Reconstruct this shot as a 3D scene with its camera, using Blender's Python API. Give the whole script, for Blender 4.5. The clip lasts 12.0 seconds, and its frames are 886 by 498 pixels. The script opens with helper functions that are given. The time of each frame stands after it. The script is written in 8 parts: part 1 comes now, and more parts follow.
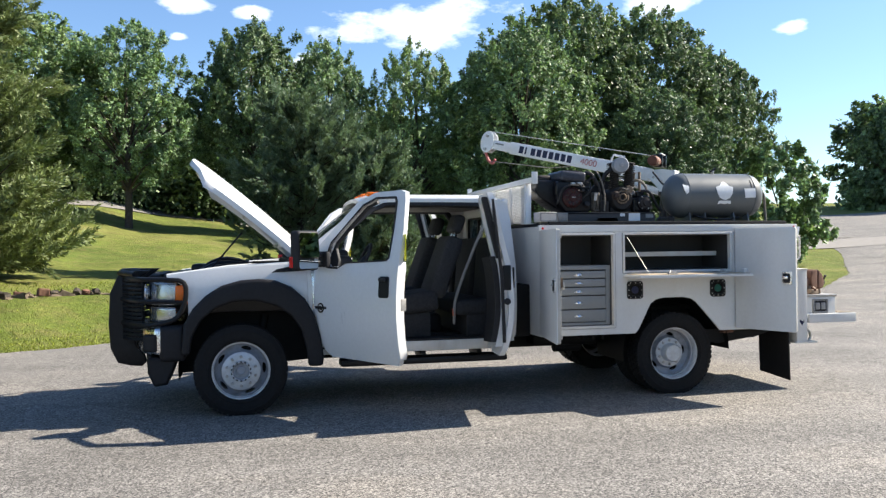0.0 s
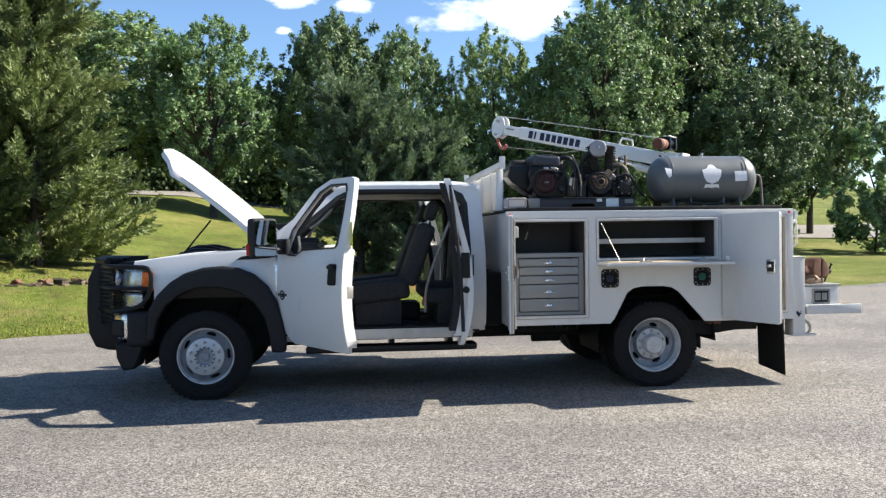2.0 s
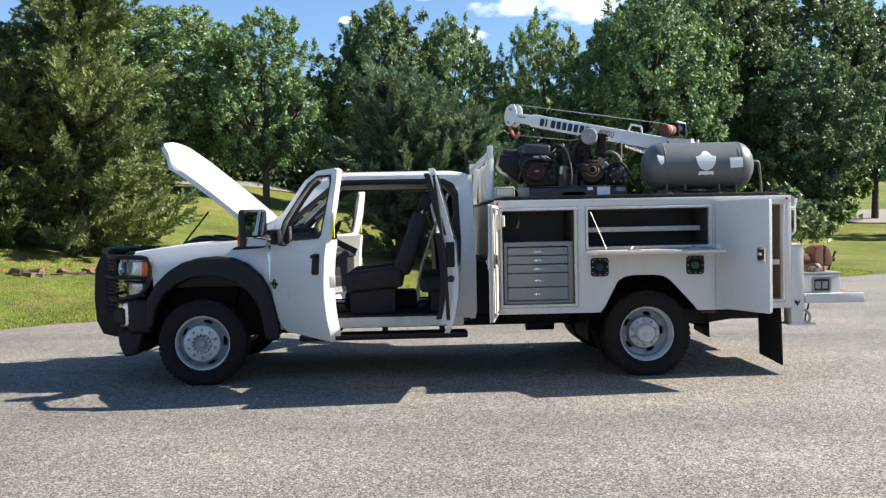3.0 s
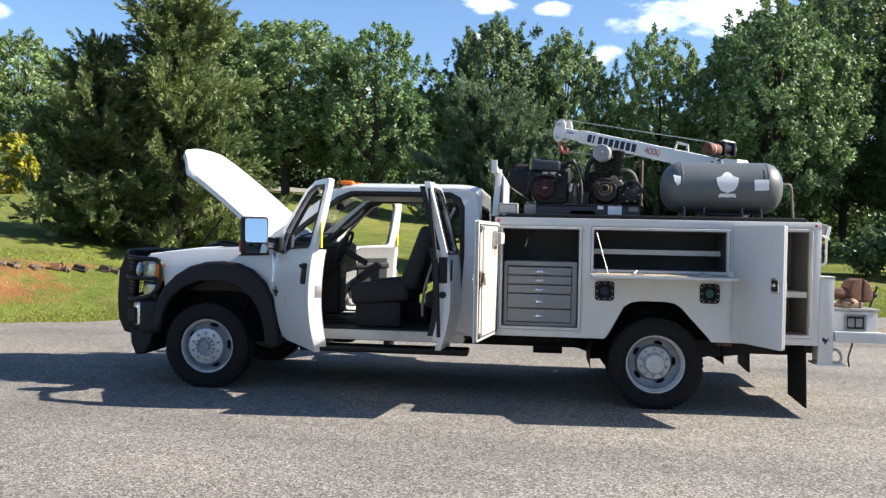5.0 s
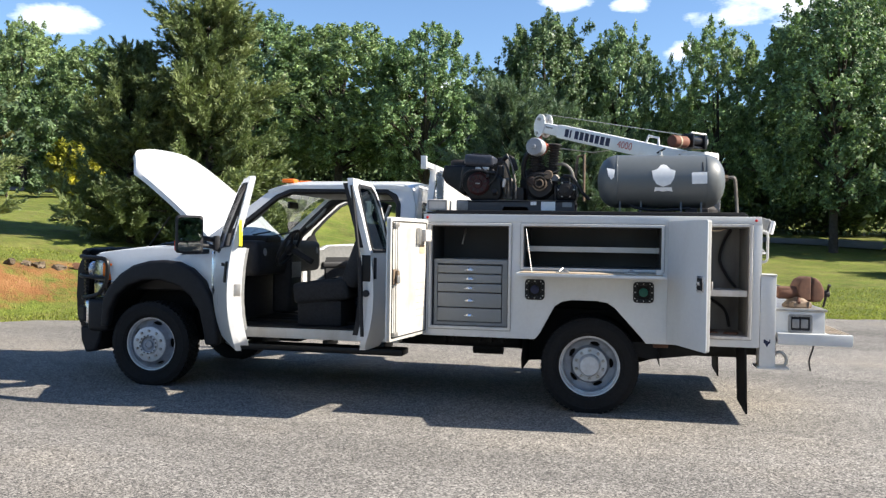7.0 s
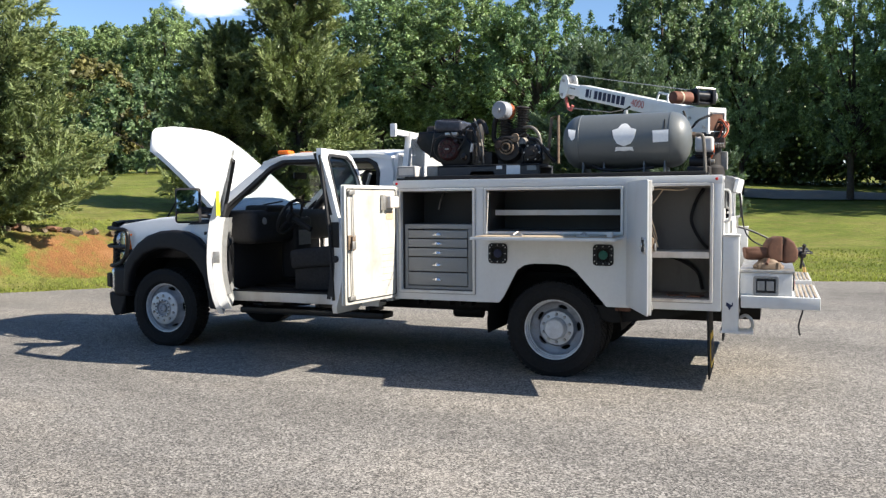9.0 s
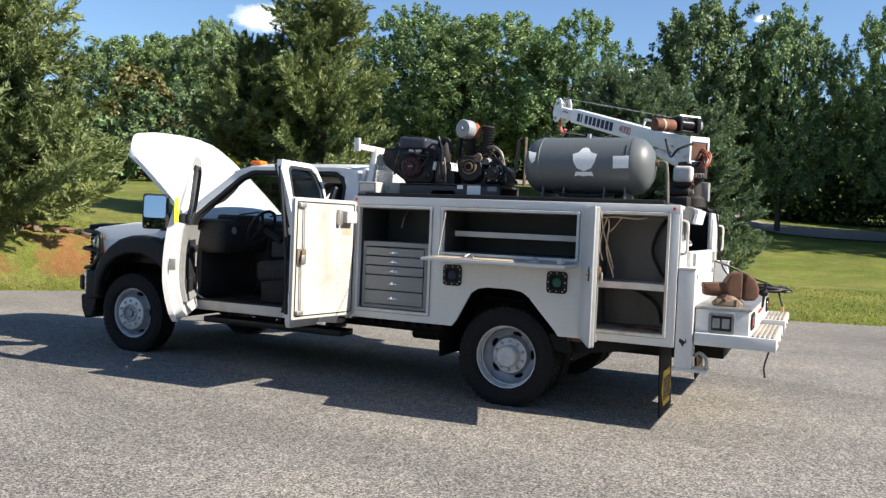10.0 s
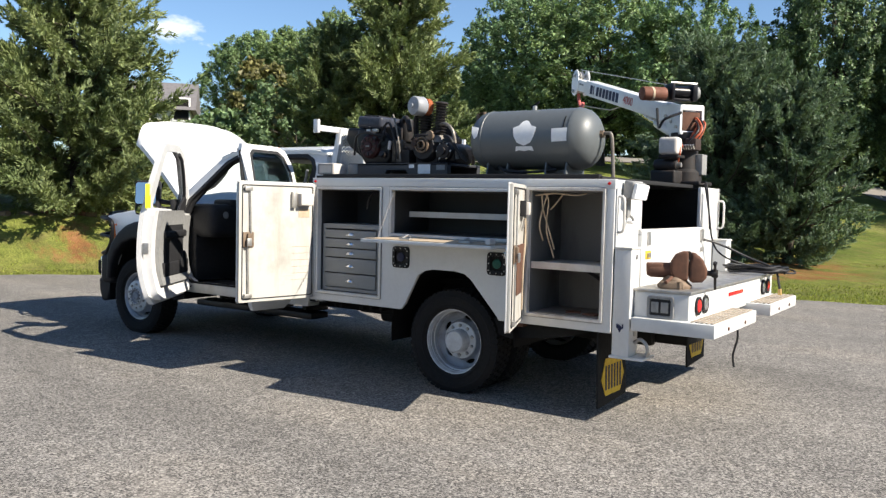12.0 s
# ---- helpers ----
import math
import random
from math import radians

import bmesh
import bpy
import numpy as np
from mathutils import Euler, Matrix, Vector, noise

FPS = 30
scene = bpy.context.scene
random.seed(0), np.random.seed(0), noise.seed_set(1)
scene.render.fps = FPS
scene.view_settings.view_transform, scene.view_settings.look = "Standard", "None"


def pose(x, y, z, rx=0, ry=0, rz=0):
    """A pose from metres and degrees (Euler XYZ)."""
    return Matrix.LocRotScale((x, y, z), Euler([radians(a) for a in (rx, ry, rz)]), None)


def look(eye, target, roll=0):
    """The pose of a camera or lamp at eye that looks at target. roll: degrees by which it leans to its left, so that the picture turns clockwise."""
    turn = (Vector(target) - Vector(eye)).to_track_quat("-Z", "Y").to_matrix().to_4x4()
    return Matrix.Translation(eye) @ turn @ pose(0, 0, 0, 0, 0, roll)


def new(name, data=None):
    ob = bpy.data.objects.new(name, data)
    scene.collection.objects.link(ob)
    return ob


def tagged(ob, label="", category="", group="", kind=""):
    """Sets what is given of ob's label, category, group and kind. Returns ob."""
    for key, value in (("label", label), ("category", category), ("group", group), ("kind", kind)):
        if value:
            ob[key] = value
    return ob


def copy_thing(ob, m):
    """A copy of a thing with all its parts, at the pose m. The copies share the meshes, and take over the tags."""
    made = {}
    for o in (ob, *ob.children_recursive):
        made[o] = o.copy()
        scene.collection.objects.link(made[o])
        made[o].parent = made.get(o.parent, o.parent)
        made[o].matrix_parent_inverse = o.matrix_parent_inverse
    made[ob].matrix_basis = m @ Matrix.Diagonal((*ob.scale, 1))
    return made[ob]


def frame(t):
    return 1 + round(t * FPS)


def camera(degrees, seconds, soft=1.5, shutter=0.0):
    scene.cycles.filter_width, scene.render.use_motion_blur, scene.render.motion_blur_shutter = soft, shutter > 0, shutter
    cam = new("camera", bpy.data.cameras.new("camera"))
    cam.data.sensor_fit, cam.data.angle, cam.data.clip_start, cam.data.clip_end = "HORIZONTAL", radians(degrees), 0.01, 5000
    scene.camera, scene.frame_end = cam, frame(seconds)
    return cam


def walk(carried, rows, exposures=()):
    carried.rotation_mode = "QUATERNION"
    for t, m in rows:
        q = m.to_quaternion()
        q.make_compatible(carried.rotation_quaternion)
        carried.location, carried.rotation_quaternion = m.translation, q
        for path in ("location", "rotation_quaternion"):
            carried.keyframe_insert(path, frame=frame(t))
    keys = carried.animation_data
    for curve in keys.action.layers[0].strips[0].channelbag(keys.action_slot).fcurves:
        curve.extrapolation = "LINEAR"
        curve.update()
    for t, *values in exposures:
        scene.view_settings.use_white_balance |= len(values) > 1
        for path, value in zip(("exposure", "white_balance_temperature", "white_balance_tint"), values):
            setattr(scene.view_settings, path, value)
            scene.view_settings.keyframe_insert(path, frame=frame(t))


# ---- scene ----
cam = camera(56.4, 12.0, soft=1.35)
METRES, EYE, TILT, LEAN, TURN = 8.27, 1.47, 0.0, 0.0, -13.4
ROWS = [
    (0.0, 0.0, 0.0, 0.0, -0.0, -0.17, 0.66),
    (0.5, 0.0378, -0.003, -0.0015, 1.56, -0.85, 1.55),
    (1.0, 0.0751, 0.0003, -0.0002, 3.2, -1.62, 1.9),
    (1.5, 0.1087, 0.0178, -0.0014, 5.26, -1.21, 1.2),
    (2.0, 0.1483, 0.0232, -0.0029, 6.94, -0.91, 0.82),
    (2.5, 0.1913, 0.0179, -0.0015, 9.01, -1.9, 0.81),
    (4.5, 0.3319, 0.0564, -0.0024, 18.07, -0.67, 0.31),
    (5.0, 0.3563, 0.0843, -0.0019, 20.03, -0.7, -1.19),
    (5.5, 0.3914, 0.1019, -0.0025, 21.37, -1.1, -0.7),
    (6.0, 0.4306, 0.1133, 0.0007, 22.76, -1.72, -0.37),
    (6.5, 0.4573, 0.1412, -0.0008, 23.78, -1.2, -0.79),
    (7.0, 0.4909, 0.1606, -0.0021, 25.25, -0.77, -0.9),
    (9.0, 0.6554, 0.2388, -0.0018, 35.14, -3.16, 0.38),
    (9.5, 0.6808, 0.2733, -0.0044, 36.62, -2.96, -1.27),
    (10.0, 0.7121, 0.3066, -0.0026, 38.09, -1.75, -2.44),
    (10.5, 0.751, 0.3388, -0.0003, 41.21, -1.77, -1.83),
    (11.0, 0.7726, 0.3761, -0.0029, 44.2, -2.3, -2.41),
    (11.5, 0.7981, 0.4145, -0.0016, 45.97, -2.73, -2.09),
    (12.0, 0.8304, 0.4518, 0.0008, 47.8, -3.25, -1.36),
]
walk(cam, [(t, pose(0.055, -8.446, EYE, TILT, LEAN, TURN) @ pose(METRES * x, METRES * y, METRES * z, 90 + pitch, roll, yaw)) for t, x, y, z, yaw, pitch, roll in ROWS],
     exposures=[(0.0, 1.29, 6270, 10), (2.5, 1.27, 6270, 10), (6.0, 1.25, 6270, 10), (9.0, 1.16, 6310, 10), (10.5, 1.00, 6350, 10), (12.0, 0.96, 6350, 10)])
# world: clear sky with a few clouds, low afternoon sun from behind the truck
SUN_AZ = math.atan2(0.085, 1.27)      # from +x towards +y
SUN_EL = math.atan2(1.0, math.hypot(1.27, 0.085))
world = bpy.data.worlds.new("sky")
scene.world = world
world.use_nodes = True
wn, wl = world.node_tree.nodes, world.node_tree.links
wn.clear()
sky = wn.new("ShaderNodeTexSky")
sky.sky_type = 'NISHITA'
sky.sun_disc = False
sky.sun_elevation = SUN_EL
sky.sun_rotation = math.pi / 2 - SUN_AZ
sky.air_density, sky.dust_density, sky.ozone_density = 1.0, 0.2, 4.5
wco = wn.new("ShaderNodeTexCoord")
wnoise = wn.new("ShaderNodeTexNoise")
wnoise.inputs["Scale"].default_value, wnoise.inputs["Detail"].default_value = 11.0, 9.0
wnoise.inputs["Roughness"].default_value = 0.6
wmap = wn.new("ShaderNodeMapping")
wmap.inputs["Scale"].default_value = (1.0, 1.0, 2.4)
wl.new(wco.outputs["Generated"], wmap.inputs[0])
wl.new(wmap.outputs[0], wnoise.inputs["Vector"])


def wmath(op, *vals):
    k = wn.new("ShaderNodeMath")
    k.operation = op
    for i, v in enumerate(vals):
        if isinstance(v, (int, float)):
            k.inputs[i].default_value = v
        else:
            wl.new(v, k.inputs[i])
    return k.outputs[0]


def wdot(vec):
    k = wn.new("ShaderNodeVectorMath")
    k.operation = 'DOT_PRODUCT'
    k.inputs[1].default_value = vec
    wl.new(wco.outputs["Generated"], k.inputs[0])
    return k.outputs["Value"]


# fair-weather clouds: azimuth from +y towards +x, elevation, half width and half height in degrees
cloud = 0.0
for az, el, w, h in ((12.3, 15.1, 8.6, 2.1), (-3.9, 15.9, 3.0, 0.9), (0.6, 15.5, 2.0, 0.8), (28.4, 15.9, 3.5, 1.4), (36.5, 13.5, 1.4, 0.8), (4.0, 12.5, 1.9, 1.2), (-36.6, 13.2, 4.0, 1.2),
                     (-52.3, 10.6, 3.0, 1.8), (-12.3, 10.3, 1.5, 1.2), (-4.2, 13.8, 0.9, 0.4), (-4.0, 17.0, 7.0, 1.0), (60, 18, 9, 3), (95, 24, 12, 4), (-90, 22, 12, 4), (180, 25, 14, 5), (150, 35, 12, 5), (-140, 30, 12, 5)):
    a, e = radians(az), radians(el)
    tang, up = (math.cos(a), -math.sin(a), 0.0), (-math.sin(e) * math.sin(a), -math.sin(e) * math.cos(a), math.cos(e))
    fwd = (math.cos(e) * math.sin(a), math.cos(e) * math.cos(a), math.sin(e))
    p = wmath('DIVIDE', wdot(tang), math.sin(radians(w)))
    q = wmath('DIVIDE', wdot(up), math.sin(radians(h)))
    r = wmath('SQRT', wmath('ADD', wmath('MULTIPLY', p, p), wmath('MULTIPLY', q, q)))
    near = wmath('SUBTRACT', 1.0, r)
    near = wmath('MULTIPLY', wmath('MAXIMUM', wmath('ADD', near, 1.0), 0.0), wmath('GREATER_THAN', wdot(fwd), 0.0))
    cloud = wmath('MAXIMUM', cloud, near)
cover = wmath('ADD', wmath('SUBTRACT', cloud, 1.35), wmath('MULTIPLY', wmath('SUBTRACT', wnoise.outputs["Fac"], 0.5), 2.6))
wramp = wn.new("ShaderNodeValToRGB")
wramp.color_ramp.elements[0].position, wramp.color_ramp.elements[1].position = 0.05, 0.5
wl.new(cover, wramp.inputs[0])
wmix = wn.new("ShaderNodeMix")
wmix.data_type = 'RGBA'
wl.new(wramp.outputs[0], wmix.inputs[0])
wl.new(sky.outputs[0], wmix.inputs[6])
wmix.inputs[7].default_value = (8.2, 8.5, 9.0, 1)
wbg = wn.new("ShaderNodeBackground")
wbg.inputs[1].default_value = 0.08
wl.new(wmix.outputs[2], wbg.inputs[0])
wout = wn.new("ShaderNodeOutputWorld")
wl.new(wbg.outputs[0], wout.inputs[0])

sun_data = bpy.data.lights.new("sun", 'SUN')
sun_data.energy, sun_data.angle, sun_data.color = 5.0, radians(0.53), (1.0, 0.91, 0.77)
sun = new("sun", sun_data)
sun.matrix_world = look((40 * 1.27, 40 * 0.085, 40.0), (0, 0, 0))


# ---- materials ----
def principled(name, rough=0.5, metal=0.0):
    m = bpy.data.materials.new(name)
    m.use_nodes = True
    b = m.node_tree.nodes["Principled BSDF"]
    b.inputs["Roughness"].default_value, b.inputs["Metallic"].default_value = rough, metal
    return m, m.node_tree.nodes, m.node_tree.links, b


def coords(n, l, scale=1.0, kind="Object"):
    co, mp = n.new("ShaderNodeTexCoord"), n.new("ShaderNodeMapping")
    s = scale if isinstance(scale, tuple) else (scale,) * 3
    mp.inputs["Scale"].default_value = s
    l.new(co.outputs[kind], mp.inputs[0])
    return mp.outputs[0]


def noise_node(n, l, vec, scale, detail=6.0, rough=0.55):
    t = n.new("ShaderNodeTexNoise")
    t.inputs["Scale"].default_value, t.inputs["Detail"].default_value, t.inputs["Roughness"].default_value = scale, detail, rough
    l.new(vec, t.inputs["Vector"])
    return t.outputs["Fac"]


def ramp(n, l, fac, stops):
    r = n.new("ShaderNodeValToRGB")
    e = r.color_ramp.elements
    while len(e) < len(stops):
        e.new(0.5)
    for k, (p, c) in enumerate(stops):
        e[k].position = p
        e[k].color = (*c, 1) if len(c) == 3 else c
    l.new(fac, r.inputs[0])
    return r.outputs[0]


def mixc(n, l, fac, a, b, mode='MIX'):
    m = n.new("ShaderNodeMix")
    m.data_type, m.blend_type = 'RGBA', mode
    for s, v in ((0, fac), (6, a), (7, b)):
        if isinstance(v, bpy.types.NodeSocket):
            l.new(v, m.inputs[s])
        elif s == 0:
            m.inputs[0].default_value = v
        else:
            m.inputs[s].default_value = (*v, 1)
    return m.outputs[2]


def bump(n, l, b, height, strength=0.3, dist=0.01):
    k = n.new("ShaderNodeBump")
    k.inputs["Strength"].default_value, k.inputs["Distance"].default_value = strength, dist
    l.new(height, k.inputs["Height"])
    l.new(k.outputs[0], b.inputs["Normal"])


def grey(v):
    return (v, v, v)


def paint(name, colour, rough=0.35, dirt=(0.3, 0.25, 0.18), amount=0.25, coat=0.5, metal=0.0, streak=(1.3, 1.3, 0.35)):
    """Painted sheet metal: base colour, faint mottling, dirt films and a clear coat."""
    m, n, l, b = principled(name, rough, metal)
    v = coords(n, l)
    vs = coords(n, l, streak)
    big = noise_node(n, l, vs, 2.2, 8, 0.62)
    fine = noise_node(n, l, v, 38.0, 4, 0.6)
    mask = ramp(n, l, big, [(0.48, grey(0.0)), (0.78, grey(amount))])
    c = mixc(n, l, mask, colour, dirt)
    tone = ramp(n, l, fine, [(0.25, grey(0.93)), (0.75, grey(1.0))])
    c = mixc(n, l, 1.0, c, tone, 'MULTIPLY')
    l.new(c, b.inputs["Base Color"])
    r = ramp(n, l, big, [(0.3, grey(rough * 0.8)), (0.8, grey(min(1.0, rough + 0.25)))])
    l.new(r, b.inputs["Roughness"])
    b.inputs["Coat Weight"].default_value = coat
    b.inputs["Coat Roughness"].default_value = 0.12
    bump(n, l, b, noise_node(n, l, v, 9.0, 3), 0.05, 0.006)
    return m


def rough_metal(name, colour, rough=0.4, metal=1.0, wear=(0.12, 0.1, 0.08), amount=0.5, scale=14.0):
    m, n, l, b = principled(name, rough, metal)
    v = coords(n, l)
    f = noise_node(n, l, v, scale, 9, 0.65)
    c = mixc(n, l, ramp(n, l, f, [(0.42, grey(0.0)), (0.72, grey(amount))]), colour, wear)
    l.new(c, b.inputs["Base Color"])
    l.new(ramp(n, l, f, [(0.3, grey(rough)), (0.75, grey(min(1, rough + 0.3)))]), b.inputs["Roughness"])
    bump(n, l, b, noise_node(n, l, v, scale * 4, 4), 0.15, 0.003)
    return m


def plain(name, colour, rough=0.6, spread=0.25, scale=20.0, relief=0.15, metal=0.0):
    m, n, l, b = principled(name, rough, metal)
    v = coords(n, l)
    f = noise_node(n, l, v, scale, 8, 0.62)
    lo = tuple(c * (1 - spread) for c in colour)
    hi = tuple(min(1.0, c * (1 + spread)) for c in colour)
    l.new(ramp(n, l, f, [(0.3, lo), (0.7, hi)]), b.inputs["Base Color"])
    b.inputs["Specular IOR Level"].default_value = 0.25
    bump(n, l, b, noise_node(n, l, v, scale * 5, 4), relief, 0.003)
    return m


def glass_mat(name, tint, rough=0.0, clear=0.8):
    """Thin car glass: a transparent sheet with a mirror-like surface."""
    m = bpy.data.materials.new(name)
    m.use_nodes = True
    n, l = m.node_tree.nodes, m.node_tree.links
    n.clear()
    out, tr, gl, mx, fr, pw, sc = (n.new("ShaderNode" + k) for k in ("OutputMaterial", "BsdfTransparent", "BsdfGlossy", "MixShader", "LayerWeight", "Math", "Math"))
    tr.inputs[0].default_value = (*tint, 1)
    gl.inputs["Roughness"].default_value = rough
    pw.operation, sc.operation = 'POWER', 'MULTIPLY_ADD'
    pw.inputs[1].default_value = 4.0
    sc.inputs[1].default_value, sc.inputs[2].default_value = 0.7, 0.05
    l.new(fr.outputs["Facing"], pw.inputs[0])
    l.new(pw.outputs[0], sc.inputs[0])
    l.new(sc.outputs[0], mx.inputs[0])
    l.new(tr.outputs[0], mx.inputs[1])
    l.new(gl.outputs[0], mx.inputs[2])
    l.new(mx.outputs[0], out.inputs[0])
    return m


def foliage(name, dark, light, through_light=0.24, spread=(0.6, 1.05, 2.1)):
    m = bpy.data.materials.new(name)
    m.use_nodes = True
    n, l = m.node_tree.nodes, m.node_tree.links
    b, out = n["Principled BSDF"], n["Material Output"]
    g = n.new("ShaderNodeNewGeometry")
    v = coords(n, l, 0.5)
    f = noise_node(n, l, v, 1.1, 4)
    big = ramp(n, l, f, [(0.35, dark), (0.68, light)])
    # brightest leaves stand in for sun glitter, painted as random per-leaf tone
    rnd = ramp(n, l, g.outputs["Random Per Island"], [(0.0, grey(spread[0])), (0.6, grey(spread[1])), (1.0, grey(spread[2]))])
    c = mixc(n, l, 1.0, big, rnd, 'MULTIPLY')
    oi = n.new("ShaderNodeObjectInfo")
    ov = ramp(n, l, oi.outputs["Random"], [(0.0, (0.88, 0.92, 0.95)), (1.0, (1.10, 1.05, 0.95))])
    c = mixc(n, l, 1.0, c, ov, 'MULTIPLY')
    l.new(c, b.inputs["Base Color"])
    b.inputs["Roughness"].default_value = 0.5
    b.inputs["Specular IOR Level"].default_value = 0.3
    t = n.new("ShaderNodeBsdfTranslucent")
    tc = mixc(n, l, 1.0, c, (1.12, 1.25, 0.75), 'MULTIPLY')
    l.new(tc, t.inputs[0])
    mx = n.new("ShaderNodeMixShader")
    mx.inputs[0].default_value = through_light
    l.new(b.outputs[0], mx.inputs[1])
    l.new(t.outputs[0], mx.inputs[2])
    l.new(mx.outputs[0], out.inputs[0])
    return m


def asphalt_mat(name, lo, hi):
    m, n, l, b = principled(name, 0.85)
    v = coords(n, l)
    vor = n.new("ShaderNodeTexVoronoi")
    vor.inputs["Scale"].default_value = 112.0
    l.new(v, vor.inputs["Vector"])
    stone = n.new("ShaderNodeSeparateColor")
    l.new(vor.outputs["Color"], stone.inputs[0])
    grains = ramp(n, l, stone.outputs[0], [(0.0, lo), (0.55, tuple((a + c) / 2 for a, c in zip(lo, hi))), (1.0, hi)])
    vor2 = n.new("ShaderNodeTexVoronoi")
    vor2.inputs["Scale"].default_value = 82.0
    l.new(v, vor2.inputs["Vector"])
    chip = n.new("ShaderNodeSeparateColor")
    l.new(vor2.outputs["Color"], chip.inputs[0])
    grains = mixc(n, l, ramp(n, l, chip.outputs[1], [(0.84, grey(0.0)), (0.90, grey(0.7))]), grains, tuple(1.28 * k for k in hi))
    grains = mixc(n, l, ramp(n, l, chip.outputs[0], [(0.10, grey(0.6)), (0.16, grey(0.0))]), grains, lo)
    patches = noise_node(n, l, coords(n, l, (0.55, 1.0, 1.0)), 0.55, 9, 0.6)
    c = mixc(n, l, 1.0, grains, ramp(n, l, patches, [(0.3, grey(0.68)), (0.5, grey(0.98)), (0.7, (1.16, 1.12, 1.06))]), 'MULTIPLY')
    mid = noise_node(n, l, v, 6.0, 6, 0.65)
    c = mixc(n, l, 1.0, c, ramp(n, l, mid, [(0.3, grey(0.84)), (0.72, grey(1.10))]), 'MULTIPLY')
    streak = noise_node(n, l, coords(n, l, (0.16, 0.9, 1.0)), 1.3, 6, 0.6)
    c = mixc(n, l, 1.0, c, ramp(n, l, streak, [(0.32, grey(0.84)), (0.52, grey(1.0)), (0.7, grey(1.1))]), 'MULTIPLY')
    spots = noise_node(n, l, v, 1.7, 3, 0.5)
    c = mixc(n, l, ramp(n, l, spots, [(0.70, grey(0.0)), (0.80, grey(0.45))]), c, (0.07, 0.066, 0.06))
    pale = noise_node(n, l, coords(n, l, (1.0, 1.0, 1.0)), 0.9, 5, 0.6)
    c = mixc(n, l, ramp(n, l, pale, [(0.62, grey(0.0)), (0.8, grey(0.35))]), c, (0.4, 0.36, 0.31))
    l.new(c, b.inputs["Base Color"])
    h = mixc(n, l, 0.5, vor.outputs["Distance"], mid)
    bump(n, l, b, h, 0.6, 0.006)
    b.inputs["Specular IOR Level"].default_value = 0.3
    return m


def stained(name):
    """Cream paint with brown runs, grey smears and scuffs."""
    m, n, l, b = principled(name, 0.55)
    runs = noise_node(n, l, coords(n, l, (1.0, 1.0, 0.13)), 9.0, 7, 0.6)
    smear = noise_node(n, l, coords(n, l, (1.0, 1.0, 0.8)), 3.6, 8, 0.65)
    scuff = noise_node(n, l, coords(n, l, (0.3, 0.3, 5.0)), 14.0, 5, 0.6)
    c = mixc(n, l, ramp(n, l, runs, [(0.52, grey(0.0)), (0.72, grey(0.5))]), (0.48, 0.468, 0.435), (0.30, 0.255, 0.18))
    c = mixc(n, l, ramp(n, l, smear, [(0.50, grey(0.0)), (0.72, grey(0.55))]), c, (0.25, 0.225, 0.19))
    c = mixc(n, l, ramp(n, l, scuff, [(0.62, grey(0.0)), (0.75, grey(0.5))]), c, (0.36, 0.31, 0.24))
    l.new(c, b.inputs["Base Color"])
    bump(n, l, b, smear, 0.08, 0.004)
    return m


M = {}
M["white"] = paint("white_paint", (0.69, 0.69, 0.685), 0.3, amount=0.10)
M["white_body"] = paint("white_utility_paint", (0.64, 0.64, 0.628), 0.38, (0.36, 0.31, 0.24), 0.22, 0.3)
M["white_worn"] = paint("worn_white_paint", (0.63, 0.62, 0.59), 0.5, (0.30, 0.22, 0.14), 0.55, 0.0)
M["door_inside"] = stained("stained_cream_paint")
# near-black base puts the bins' inner shade into the lining colour, under dust
M["bin_grey"] = paint("dusty_shaded_compartment_grey", (0.036, 0.036, 0.036), 0.6, (0.06, 0.05, 0.04), 0.6, 0.0)
M["white_dirty"] = paint("grimy_white_paint", (0.66, 0.64, 0.60), 0.55, (0.20, 0.13, 0.075), 0.85, 0.0)
M["bin_dusty"] = paint("dirty_compartment_grey", (0.15, 0.15, 0.145), 0.6, (0.035, 0.03, 0.025), 0.85, 0.0)
M["drawer"] = paint("drawer_grey", (0.20, 0.21, 0.215), 0.45, (0.2, 0.19, 0.17), 0.35, 0.0)
M["flare"] = plain("black_flare_plastic", (0.013, 0.013, 0.015), 0.55, 0.2, 30)
M["black"] = plain("black_steel", (0.008, 0.008, 0.009), 0.42, 0.3, 25)
M["chassis"] = plain("black_chassis", (0.007, 0.0065, 0.006), 0.7, 0.4, 12)
M["rubber"] = plain("tyre_rubber", (0.011, 0.0105, 0.0105), 0.8, 0.25, 40, 0.3)
M["liner"] = plain("bed_liner", (0.02, 0.02, 0.021), 0.75, 0.3, 60, 0.4)
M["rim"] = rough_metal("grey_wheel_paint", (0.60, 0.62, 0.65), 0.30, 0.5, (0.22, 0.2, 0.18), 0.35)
M["hub"] = rough_metal("pale_hub", (0.58, 0.59, 0.60), 0.42, 0.3, (0.3, 0.26, 0.22), 0.35)
M["chrome"] = rough_metal("chrome", (0.75, 0.75, 0.76), 0.12, 1.0, (0.4, 0.38, 0.36), 0.2)
M["steel"] = rough_metal("bare_steel", (0.5, 0.49, 0.47), 0.35, 0.9, (0.2, 0.15, 0.1), 0.5)
M["red_rust"] = plain("rust_red_element", (0.33, 0.10, 0.04), 0.8, 0.3, 30)
M["pump_tan"] = rough_metal("tan_cast_metal", (0.20, 0.145, 0.10), 0.6, 0.3, (0.07, 0.05, 0.035), 0.6, 25)
